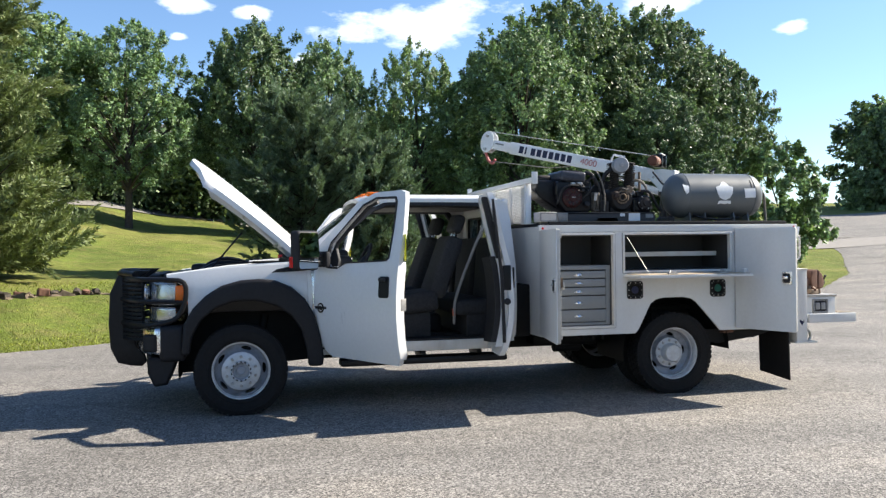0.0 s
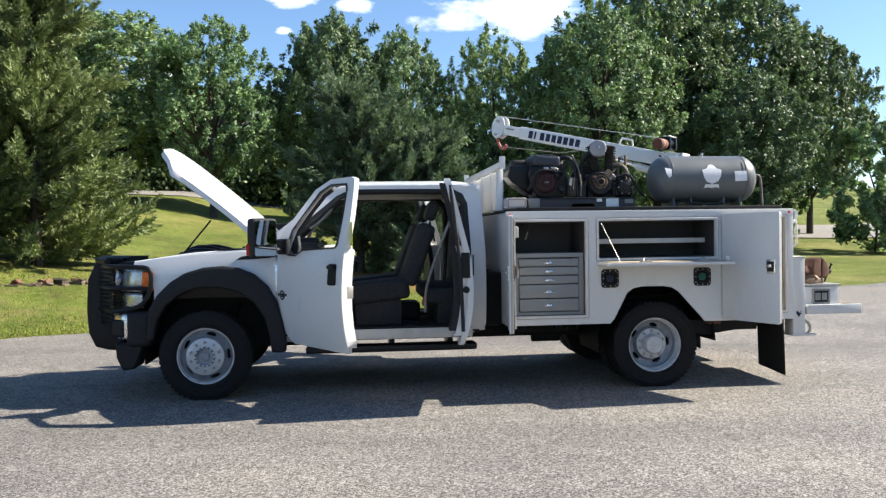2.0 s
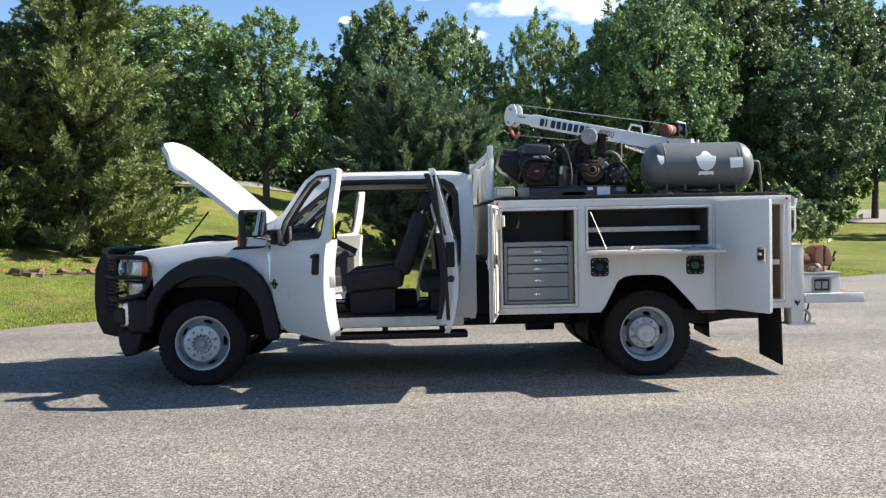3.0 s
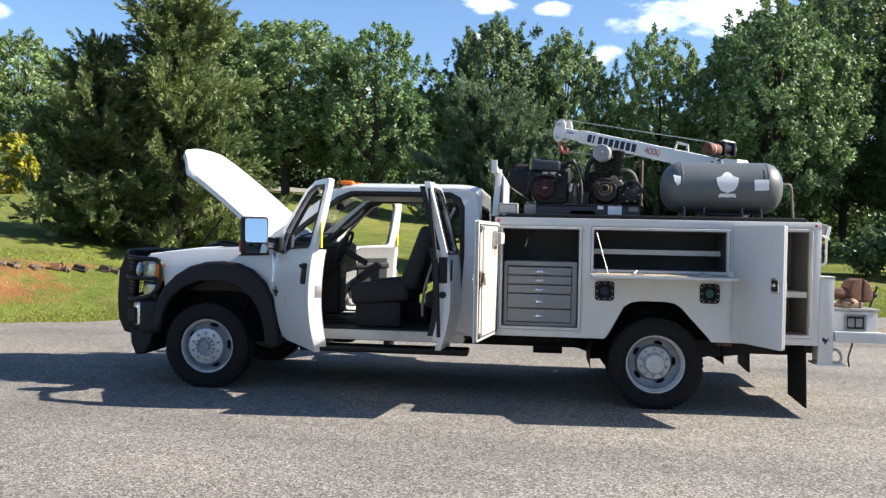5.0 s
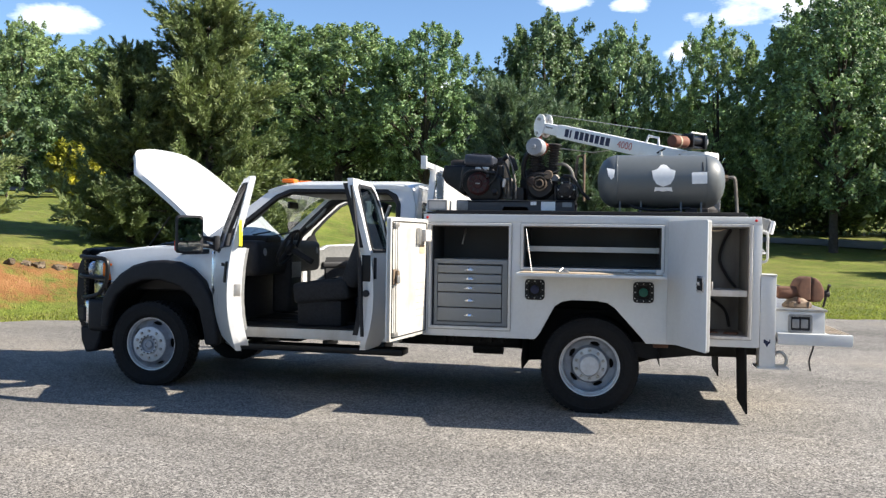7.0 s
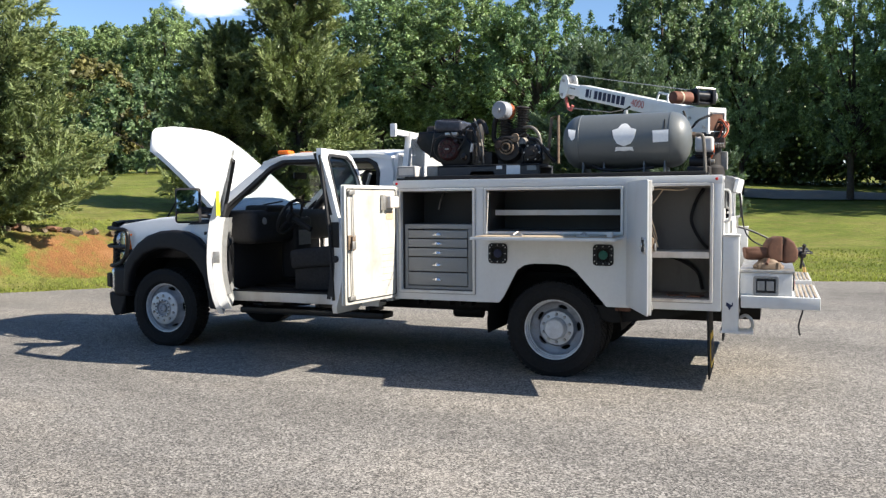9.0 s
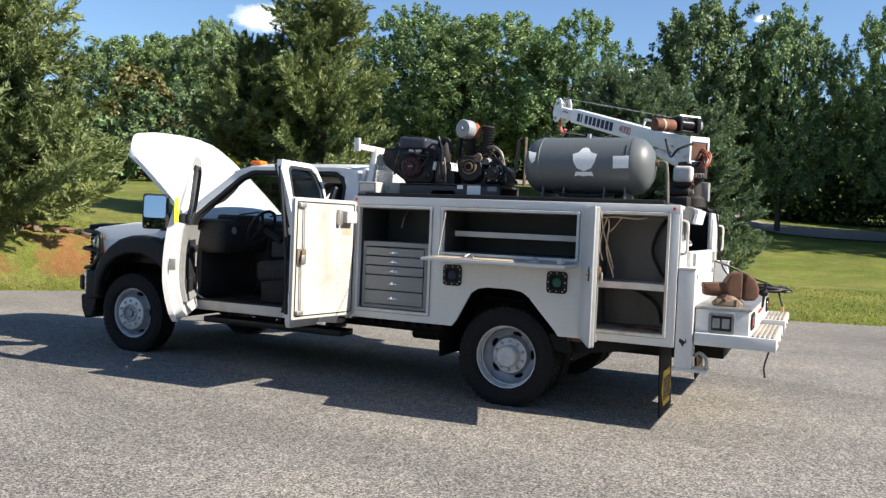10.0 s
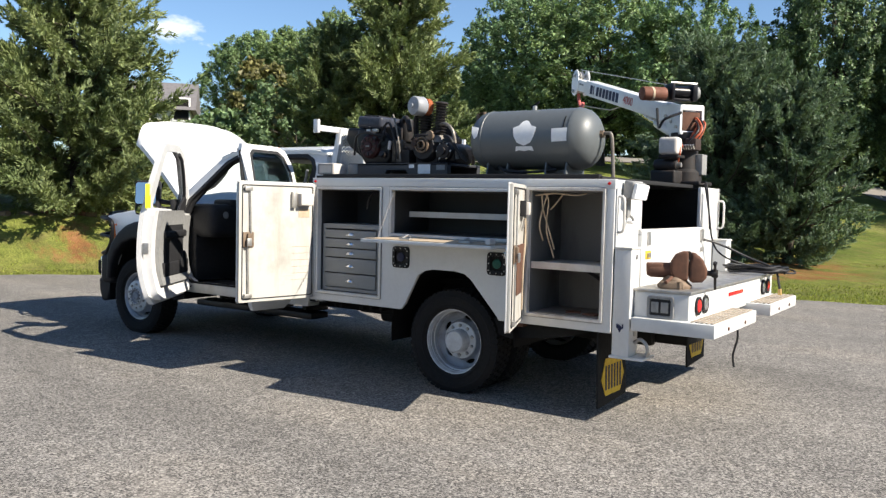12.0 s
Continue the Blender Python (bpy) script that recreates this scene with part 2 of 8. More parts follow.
M["rust"] = rough_metal("rusted_iron", (0.125, 0.058, 0.036), 0.8, 0.15, (0.07, 0.04, 0.028), 0.8, 12)
M["cast"] = rough_metal("dark_cast_iron", (0.020, 0.019, 0.019), 0.5, 0.3, (0.06, 0.04, 0.03), 0.5, 18)
M["dull_pipe"] = rough_metal("dull_pipe_steel", (0.20, 0.185, 0.165), 0.5, 0.6, (0.09, 0.07, 0.05), 0.6, 20)
M["fan_red"] = plain("faded_dark_red_plastic", (0.040, 0.013, 0.013), 0.45, 0.3, 20)
M["brown_cast"] = rough_metal("brown_cast_iron", (0.050, 0.032, 0.026), 0.65, 0.3, (0.03, 0.022, 0.018), 0.6, 18)
M["engine"] = plain("engine_black", (0.007, 0.007, 0.009), 0.3, 0.4, 30)
M["cover_blue"] = plain("blue_black_engine_plastic", (0.042, 0.046, 0.060), 0.32, 0.3, 30)
# same wheel paint darkened: shade of the recessed dish put into the colour
M["disc_grey"] = rough_metal("recess_shade_wheel_paint", (0.29, 0.305, 0.335), 0.42, 0.35, (0.10, 0.09, 0.085), 0.45)
M["tank"] = paint("tank_grey", (0.105, 0.116, 0.120), 0.40, (0.06, 0.058, 0.055), 0.4, 0.1)
M["deck_grey"] = paint("deck_grey", (0.034, 0.036, 0.042), 0.55, (0.12, 0.10, 0.08), 0.4, 0.0)
M["label"] = plain("white_label", (0.78, 0.78, 0.77), 0.5, 0.06, 30)
M["crane"] = paint("crane_white", (0.73, 0.73, 0.72), 0.35, (0.35, 0.3, 0.24), 0.2, 0.3)
M["navy"] = plain("navy_lettering", (0.02, 0.025, 0.06), 0.5, 0.1)
M["red"] = plain("red_lettering", (0.46, 0.13, 0.12), 0.5, 0.15)
M["red_lens"] = plain("red_lens", (0.55, 0.02, 0.02), 0.15, 0.1)
M["amber"] = plain("amber_lens", (0.75, 0.16, 0.02), 0.15, 0.12)
M["lamp"] = rough_metal("lamp_glass", (0.45, 0.46, 0.47), 0.1, 0.75, (0.2, 0.2, 0.2), 0.5, 7)
M["filter"] = plain("pale_grey_canister", (0.27, 0.28, 0.30), 0.45, 0.1)
M["orange"] = plain("orange_cable", (0.42, 0.095, 0.045), 0.5, 0.2)
M["yellow"] = plain("yellow_sticker", (0.85, 0.80, 0.03), 0.5, 0.06)
M["flap_yellow"] = plain("flap_yellow", (0.62, 0.40, 0.03), 0.55, 0.15)
M["seat"] = plain("charcoal_seat_cloth", (0.030, 0.031, 0.034), 0.85, 0.25, 45, 0.3)
M["trim_dark"] = plain("dark_interior_plastic", (0.021, 0.021, 0.023), 0.6, 0.2, 30)
M["trim_grey"] = plain("grey_door_trim", (0.24, 0.24, 0.235), 0.6, 0.15, 30)
M["tread"] = plain("worn_tread", (0.30, 0.255, 0.20), 0.8, 0.35, 14)
M["plank"] = plain("dusty_tan_board", (0.44, 0.35, 0.25), 0.7, 0.25, 12)
M["reservoir"] = plain("milky_plastic", (0.55, 0.51, 0.47), 0.45, 0.1)
M["brass"] = rough_metal("brass", (0.6, 0.4, 0.16), 0.35, 1.0, (0.25, 0.18, 0.1), 0.4)
M["hose"] = plain("black_hose", (0.02, 0.02, 0.022), 0.5, 0.2)
M["glass"] = glass_mat("clear_car_glass", (0.80, 0.86, 0.84))
M["tint"] = glass_mat("tinted_car_glass", (0.26, 0.33, 0.34))
M["mirror"] = principled("mirror_glass", 0.015, 1.0)[0]
M["mirror"].node_tree.nodes["Principled BSDF"].inputs["Base Color"].default_value = (0.58, 0.61, 0.63, 1)
M["cap_green"] = plain("green_fuel_cap", (0.02, 0.10, 0.075), 0.4, 0.2)
M["motor"] = rough_metal("red_brown_motor", (0.16, 0.060, 0.036), 0.6, 0.2, (0.10, 0.05, 0.03), 0.5, 12)
M["asphalt"] = asphalt_mat("worn_asphalt", (0.045, 0.042, 0.039), (0.350, 0.326, 0.294))
M["concrete"] = plain("pale_lane_concrete", (0.25, 0.23, 0.205), 0.85, 0.18, 3, 0.3)
M["bark"] = plain("bark", (0.065, 0.053, 0.043), 0.9, 0.4, 9, 0.6)
M["leaf_a"] = foliage("broadleaf_green", (0.103, 0.155, 0.070), (0.227, 0.306, 0.145))
M["leaf_b"] = foliage("light_broadleaf_green", (0.105, 0.160, 0.070), (0.240, 0.325, 0.145))
M["leaf_c"] = foliage("dark_broadleaf_green", (0.066, 0.103, 0.051), (0.160, 0.222, 0.108))
M["leaf_brown"] = foliage("browning_leaves", (0.085, 0.092, 0.040), (0.165, 0.155, 0.066))
M["leaf_yellow"] = foliage("yellow_leaves", (0.20, 0.20, 0.025), (0.45, 0.40, 0.045))
M["needle"] = foliage("cedar_needles", (0.100, 0.140, 0.062), (0.235, 0.282, 0.125), 0.17, (0.72, 1.0, 1.5))
M["needle_grey"] = foliage("grey_green_needles", (0.098, 0.142, 0.088), (0.220, 0.286, 0.178), 0.25, (0.75, 1.0, 1.4))
M["grass"] = foliage("grass_blades", (0.125, 0.150, 0.025), (0.24, 0.26, 0.055), 0.4)
M["siding"] = plain("pale_siding", (0.55, 0.53, 0.5), 0.6, 0.1, 4)
M["roof_shingle"] = plain("grey_shingles", (0.16, 0.15, 0.15), 0.85, 0.2, 6)
M["field_stone"] = plain("weathered_field_stone", (0.15, 0.115, 0.08), 0.9, 0.4, 9, 0.5)
M["brick_red"] = plain("clay_brick", (0.19, 0.10, 0.065), 0.85, 0.3, 20)


def lawn_mat():
    m, n, l, b = principled("lawn", 0.9)
    v = coords(n, l)
    big = noise_node(n, l, v, 0.22, 6, 0.6)
    fine = noise_node(n, l, coords(n, l, (1, 1, 1)), 26.0, 6, 0.7)
    c = ramp(n, l, big, [(0.3, (0.108, 0.150, 0.026)), (0.52, (0.168, 0.205, 0.037)), (0.72, (0.25, 0.235, 0.075))])
    c = mixc(n, l, 1.0, c, ramp(n, l, fine, [(0.25, grey(0.5)), (0.7, grey(1.3))]), 'MULTIPLY')
    mott = noise_node(n, l, v, 2.1, 8, 0.68)
    c = mixc(n, l, ramp(n, l, mott, [(0.46, grey(0.0)), (0.68, grey(0.75))]), c, (0.21, 0.18, 0.068))
    c = mixc(n, l, 1.0, c, ramp(n, l, noise_node(n, l, v, 7.0, 8, 0.72), [(0.3, grey(0.62)), (0.7, grey(1.22))]), 'MULTIPLY')
    c = mixc(n, l, 1.0, c, ramp(n, l, noise_node(n, l, v, 0.9, 5, 0.6), [(0.3, grey(0.72)), (0.7, grey(1.15))]), 'MULTIPLY')
    at = n.new("ShaderNodeAttribute")
    at.attribute_name = "soil"
    edge = noise_node(n, l, coords(n, l, (0.55, 1.0, 1.0)), 1.5, 9, 0.72)
    add = n.new("ShaderNodeMath")
    add.operation = 'MULTIPLY'
    l.new(at.outputs["Fac"], add.inputs[0])
    l.new(edge, add.inputs[1])
    soil = ramp(n, l, noise_node(n, l, v, 1.6, 8, 0.7), [(0.25, (0.12, 0.058, 0.028)), (0.5, (0.25, 0.105, 0.045)), (0.75, (0.36, 0.18, 0.09))])
    c = mixc(n, l, ramp(n, l, add.outputs[0], [(0.42, grey(0.0)), (0.56, grey(0.88))]), c, soil)
    l.new(c, b.inputs["Base Color"])
    bump(n, l, b, fine, 0.9, 0.05)
    b.inputs["Specular IOR Level"].default_value = 0.15
    return m


M["lawn"] = lawn_mat()


# ---- building tools ----
def finish(ob, mat, smooth=40.0):
    me = ob.data
    if mat:
        me.materials.append(mat)
    if smooth and len(me.polygons):
        me.shade_smooth()
        me.set_sharp_from_angle(angle=radians(smooth))
    return ob


def mesh_of(name, bm, mat, smooth=40.0):
    bmesh.ops.recalc_face_normals(bm, faces=bm.faces[:])
    me = bpy.data.meshes.new(name)
    bm.to_mesh(me)
    bm.free()
    return finish(new(name, me), mat, smooth)


def part(name, bm, mat, parent, label="", smooth=40.0):
    """One mesh object under a thing or a part, built in world coordinates."""
    ob = mesh_of(name, bm, M[mat] if isinstance(mat, str) else mat, smooth)
    ob.parent = parent
    base = Matrix.Identity(4)
    p = parent
    chain = []
    while p is not None:
        chain.append(p)
        p = p.parent
    for p in reversed(chain):
        base = base @ p.matrix_parent_inverse @ p.matrix_basis
    ob.matrix_parent_inverse = base.inverted()
    if label:
        ob["label"] = label
    return ob


def thing(name, at, label, category, group="", kind=""):
    e = new(name)
    e.empty_display_size = 0.2
    e.location = at
    return tagged(e, label, category, group, kind)


def B():
    return bmesh.new()


def box(bm, a, b, bev=0.0, seg=2, m=None):
    vs = bmesh.ops.create_cube(bm, size=1.0)["verts"]
    c, s = [(p + q) / 2 for p, q in zip(a, b)], [abs(q - p) for p, q in zip(a, b)]
    t = Matrix.Translation(c) @ Matrix.Diagonal((*s, 1))
    bmesh.ops.transform(bm, matrix=(m @ t) if m else t, verts=vs)
    if bev:
        es = list({e for v in vs for e in v.link_edges})
        bmesh.ops.bevel(bm, geom=es, offset=min(bev, min(s) * 0.49), segments=seg, affect='EDGES', profile=0.6)
    return bm


def tube(bm, pts, r, n=10, caps=True, closed=False):
    pts = [Vector(p) for p in pts]
    rad = r if isinstance(r, (list, tuple)) else [r] * len(pts)
    k = len(pts)
    tang = []
    for i in range(k):
        a = pts[(i - 1) % k] if (closed or i > 0) else pts[i]
        b = pts[(i + 1) % k] if (closed or i < k - 1) else pts[i]
        tang.append((b - a).normalized())
    up = Vector((0, 0, 1)) if abs(tang[0].z) < 0.9 else Vector((1, 0, 0))
    side = tang[0].cross(up).normalized()
    rings = []
    for i in range(k):
        side = (side - tang[i] * side.dot(tang[i]))
        side.normalize()
        o = tang[i].cross(side)
        rings.append([bm.verts.new(pts[i] + (side * math.cos(2 * math.pi * j / n) + o * math.sin(2 * math.pi * j / n)) * rad[i]) for j in range(n)])
    for i in range(k if closed else k - 1):
        p, q = rings[i], rings[(i + 1) % k]
        for j in range(n):
            bm.faces.new((p[j], p[(j + 1) % n], q[(j + 1) % n], q[j]))
    if caps and not closed:
        bm.faces.new(rings[0])
        bm.faces.new(list(reversed(rings[-1])))
    return bm


def curve_pts(ctrl, steps=6):
    """A smooth line through the given points."""
    c = [Vector(p) for p in ctrl]
    c = [c[0] * 2 - c[1]] + c + [c[-1] * 2 - c[-2]]
    out = []
    for i in range(1, len(c) - 2):
        for s in range(steps):
            t = s / steps
            p0, p1, p2, p3 = c[i - 1:i + 3]
            out.append(0.5 * (2 * p1 + (p2 - p0) * t + (2 * p0 - 5 * p1 + 4 * p2 - p3) * t * t + (3 * p1 - p0 - 3 * p2 + p3) * t ** 3))
    out.append(c[-2])
    return out


def cyl(bm, a, b, r, n=20, bev=0.0):
    a, b = Vector(a), Vector(b)
    d = (b - a).normalized()
    if bev:
        return tube(bm, [a, a + d * bev * 0.3, a + d * bev, b - d * bev, b - d * bev * 0.3, b], [r - bev, r - bev * 0.3, r, r, r - bev * 0.3, r - bev], n)
    return tube(bm, [a, b], r, n)


def lathe(bm, prof, centre, axis, n=48, close=False):
    """Revolve (radius, along) pairs round an axis through centre."""
    axis = Vector(axis).normalized()
    u = axis.orthogonal().normalized()
    w = axis.cross(u)
    c = Vector(centre)
    rings = []
    for r, h in prof:
        if r < 1e-6:
            rings.append([bm.verts.new(c + axis * h)])
        else:
            rings.append([bm.verts.new(c + axis * h + (u * math.cos(2 * math.pi * j / n) + w * math.sin(2 * math.pi * j / n)) * r) for j in range(n)])
    pairs = list(zip(rings, rings[1:])) + ([(rings[-1], rings[0])] if close else [])
    for p, q in pairs:
        for j in range(n):
            k = (j + 1) % n
            if len(p) == 1 and len(q) == 1:
                continue
            if len(p) == 1:
                bm.faces.new((p[0], q[k], q[j]))
            elif len(q) == 1:
                bm.faces.new((p[j], p[k], q[0]))
            else:
                bm.faces.new((p[j], p[k], q[k], q[j]))
    return bm


def plate(bm, outer, holes, thick, place, cuts=()):
    """A sheet with holes: outlines in (u, v), extruded by thick, laid into the world by place(u, v, w). cuts: v values at which it may bend."""
    t = bmesh.new()
    es = []
    for loop in [outer] + list(holes):
        vs = [t.verts.new((u, v, 0)) for u, v in loop]
        es += [t.edges.new((vs[i], vs[(i + 1) % len(vs)])) for i in range(len(vs))]
    bmesh.ops.triangle_fill(t, use_beauty=True, use_dissolve=False, edges=es)
    for cv in cuts:
        bmesh.ops.bisect_plane(t, geom=t.verts[:] + t.edges[:] + t.faces[:], plane_co=(0, cv, 0), plane_no=(0, 1, 0))
    ex = bmesh.ops.extrude_face_region(t, geom=t.faces[:])
    for g in ex["geom"]:
        if isinstance(g, bmesh.types.BMVert):
            g.co.z = thick
    bmesh.ops.recalc_face_normals(t, faces=t.faces[:])
    for v in t.verts:
        v.co = Vector(place(*v.co))
    me = bpy.data.meshes.new("tmp")
    t.to_mesh(me)
    t.free()
    bm.from_mesh(me)
    bpy.data.meshes.remove(me)
    return bm


def rrect(x0, x1, z0, z1, r=0.02, n=4):
    out = []
    for cx, cz, a in ((x1 - r, z1 - r, 0), (x0 + r, z1 - r, 90), (x0 + r, z0 + r, 180), (x1 - r, z0 + r, 270)):
        for i in range(n + 1):
            g = radians(a + 90 * i / n)
            out.append((cx + r * math.cos(g), cz + r * math.sin(g)))
    return out


def xz(y):
    """Lays (u, v, w) into the world with u along x, v up and w along +y from y."""
    return lambda u, v, w: (u, y + w, v)


def yz(x):
    return lambda u, v, w: (x + w, u, v)


def xy(z):
    return lambda u, v, w: (u, v, z + w)


def soft(bm, off=0.015, seg=2, angle=50):
    es = [e for e in bm.edges if len(e.link_faces) == 2 and e.calc_face_angle(0) > radians(angle)]
    bmesh.ops.bevel(bm, geom=es, offset=off, segments=seg, affect='EDGES', profile=0.6)
    return bm


def turned(bm, m):
    bmesh.ops.transform(bm, matrix=m, verts=bm.verts[:])
    return bm


def about(x, y, z, degrees, axis='Z'):
    """A turn by degrees about an axis through a point."""
    return Matrix.Translation((x, y, z)) @ Matrix.Rotation(radians(degrees), 4, axis) @ Matrix.Translation((-x, -y, -z))


# ---- ground, road and lawn ----
EDGE_X = [-60, -14, -9, -6.8, -5, -3.3, -2.1, 1.5, 5, 9.4, 16, 24, 33, 42, 69]
EDGE_Y = [-22, -8, -1.5, 1.8, 3.75, 4.8, 5.55, 7.0, 8.25, 9.4, 12.6, 20.5, 32, 46, 81]


def edge_y(x):
    return np.interp(x, EDGE_X, EDGE_Y)


def smooth01(a, b, v):
    t = np.clip((v - a) / (b - a), 0, 1)
    return t * t * (3 - 2 * t)


def ground_z(x, y):
    """Height of the land: level pavement, a lawn that climbs away from it, a low clay bank beside the driveway."""
    x, y = np.asarray(x, float), np.asarray(y, float)
    d = np.maximum(0, y - edge_y(x))
    d = np.minimum(d, 75)
    s = np.interp(x, [-30, -8, 0, 8, 20], [0.05, 0.07, 0.058, 0.052, 0.042])
    soft = d * d / (d + 4.0)
    bank = (0.45 + 0.42 * smooth01(4.0, 9.0, -x)) * smooth01(1.6, 4.2, d) * (1 - smooth01(-2.0, 6.0, x))
    far = np.maximum(0, np.hypot(x - 3, np.maximum(y, 0)) - 22)
    far = 0.024 * np.minimum(far, 120)
    far = far + 0.045 * np.clip(np.hypot(x, y) - 40, 0, 90) * smooth01(14, 30, x)
    roll = 0.05 * np.sin(x * 0.55 + 1) * np.sin(y * 0.4) * smooth01(0.5, 4, d)
    return s * soft + bank + far + roll


SOIL_BEDS = [(1.9, 13.0, 7.0), (3.9, 12.8, 6.0), (-10.5, 5.2, 2.0), (-12.6, 1.6, 2.0)]


def sheet(name, xs, ys, zf, mat, drop=0.0, keep=None):
    gx, gy = np.meshgrid(xs, ys, indexing="ij")
    gz = zf(gx, gy) - drop
    co = np.stack([gx, gy, gz], -1).reshape(-1, 3)
    nx, ny = len(xs), len(ys)
    idx = np.arange(nx * ny).reshape(nx, ny)
    f = np.stack([idx[:-1, :-1], idx[1:, :-1], idx[1:, 1:], idx[:-1, 1:]], -1).reshape(-1, 4)
    if keep is not None:
        f = f[keep(co[f].mean(1))]
    me = bpy.data.meshes.new(name)
    me.from_pydata(co.tolist(), [], f.tolist())
    return finish(new(name, me), mat, 80), co


gx = np.concatenate([[-1500, -700, -350, -200, -130, -90, -70], np.arange(-56, -16, 2.0), np.arange(-16, 20, 0.4), np.arange(20, 60, 2.0), [64, 75, 90, 130, 200, 350, 700, 1500]])
gy = np.concatenate([[-1500, -700, -350, -160, -90, -60, -45, -36], np.arange(-28, 0, 2.0), np.arange(0, 24, 0.4), np.arange(24, 60, 1.5), [64, 75, 90, 110, 140, 200, 350, 700, 1500]])
lawn, lawn_co = sheet("ground", gx, gy, ground_z, M["lawn"], 0.03)
tagged(lawn, "green mown lawn sloping up from the pavement with bare red clay patches", "lawn", kind="structure")
d_all = lawn_co[:, 1] - edge_y(lawn_co[:, 0])
soil = smooth01(1.4, 2.4, d_all) * (1 - smooth01(4.8, 6.2, d_all)) * smooth01(-10.5, -7.5, lawn_co[:, 0]) * (1 - 0.55 * smooth01(-6.5, -4.0, lawn_co[:, 0])) * (1 - smooth01(-2.5, 1.5, lawn_co[:, 0]))
around = sum(np.exp(-((lawn_co[:, 0] - cx) ** 2 + (lawn_co[:, 1] - cy) ** 2) / w) for cx, cy, w in SOIL_BEDS)
at = lawn.data.attributes.new("soil", 'FLOAT', 'POINT')
at.data.foreach_set("value", np.clip(soil + around, 0, 1).astype(np.float32))

# the pavement: level round the truck, with a slightly ragged edge against the grass
rng = np.random.default_rng(4)
px = np.concatenate([np.arange(-56, -14, 3.0), np.arange(-14, 34, 0.15), np.arange(34, 110, 2.0)])
rag = np.convolve(rng.normal(0, 0.10, len(px)), np.ones(3) / 3, "same")
road_v, road_f = [], []
rows_n = 24
for i, x in enumerate(px):
    top = float(edge_y(x)) + float(rag[i])
    for k in range(rows_n):
        f = (k / (rows_n - 1)) ** 0.6
        bottom = -45.0 if x < 46 else top - 15.0 - 60.0 * float(1 - smooth01(46, 58, x))
        y = bottom + (top - bottom) * f
        road_v.append((x, y, float(ground_z(x, y)) + 0.012 * (k < rows_n - 1) - 0.006 * (k == rows_n - 1)))
for i in range(len(px) - 1):
    for k in range(rows_n - 1):
        a = i * rows_n + k
        road_f.append((a, a + rows_n, a + rows_n + 1, a + 1))
me = bpy.data.meshes.new("road")
me.from_pydata(road_v, [], road_f)
road = finish(new("road", me), M["asphalt"], 80)
tagged(road, "worn grey asphalt pavement with exposed aggregate and dark stains", "road", kind="structure")

# narrow lane beyond the lawn
lane_bm = B()
prev = None
for i in range(90):
    x = -50 + i * 1.3
    yc = 42.0 + 7.0 * float(smooth01(-12.0, -2.5, x)) - 10.5 * float(smooth01(-1.5, 4.0, x))
    row = [lane_bm.verts.new((x, yc + o, float(ground_z(x, yc + o)) + 0.03)) for o in (-3.0, 0, 3.0)]
    if prev:
        for k in range(2):
            lane_bm.faces.new((prev[k], row[k], row[k + 1], prev[k + 1]))
    prev = row
tagged(mesh_of("lane", lane_bm, M["concrete"], 80), "pale narrow lane crossing behind the lawn", "road", kind="structure")

# short concrete drive that joins the road beyond the grass
drive_bm = B()
prev = None
for i in range(16):
    f = i / 15
    c = Vector((42.8 - 14.0 * f, 46.4 - 7.5 * f + 1.5 * f * f, 0))
    w = 2.2 + 1.6 * max(0.0, 1 - f * 5) ** 2
    row = [drive_bm.verts.new((c.x, c.y + o * w, float(ground_z(c.x, c.y + o * w)) + 0.035)) for o in (-1.0, 0, 1.0)]
    if prev:
        for k in range(2):
            drive_bm.faces.new((prev[k], row[k], row[k + 1], prev[k + 1]))
    prev = row
tagged(mesh_of("driveway", drive_bm, M["concrete"], 80), "pale concrete driveway joining the road", "road", kind="structure")


# grass blades where the lawn meets the pavement
def blades(name, count, x0, x1, d0, d1, h, seed):
    g = np.random.default_rng(seed)
    x = g.uniform(x0, x1, count)
    d = d0 + (d1 - d0) * g.uniform(0, 1, count) ** 1.6
    y = edge_y(x) + d
    z = ground_z(x, y) - 0.035
    keep = np.all([np.exp(-((x - cx) ** 2 + (y - cy) ** 2) / w) < 0.45 for cx, cy, w in SOIL_BEDS], axis=0)
    bare = smooth01(1.8, 2.8, d) * (1 - smooth01(4.2, 6.0, d)) * (1 - smooth01(-3.5, 0.5, x))
    keep &= g.uniform(0, 1, count) > bare * 0.85
    x, y, z = x[keep], y[keep], z[keep]
    k = len(x)
    a = g.uniform(0, 2 * np.pi, k)
    w = g.uniform(0.006, 0.015, k)
    hh = h * g.uniform(0.5, 1.3, k)
    lean = g.normal(0, 0.45, (k, 2)) * hh[:, None]
    p = np.stack([x, y, z], 1)
    s = np.stack([np.cos(a) * w, np.sin(a) * w, 0 * a], 1)
    tip = p + np.concatenate([lean, hh[:, None]], 1)
    co = np.stack([p - s, p + s, tip], 1).reshape(-1, 3)
    return tri_mesh(name, co, 3)


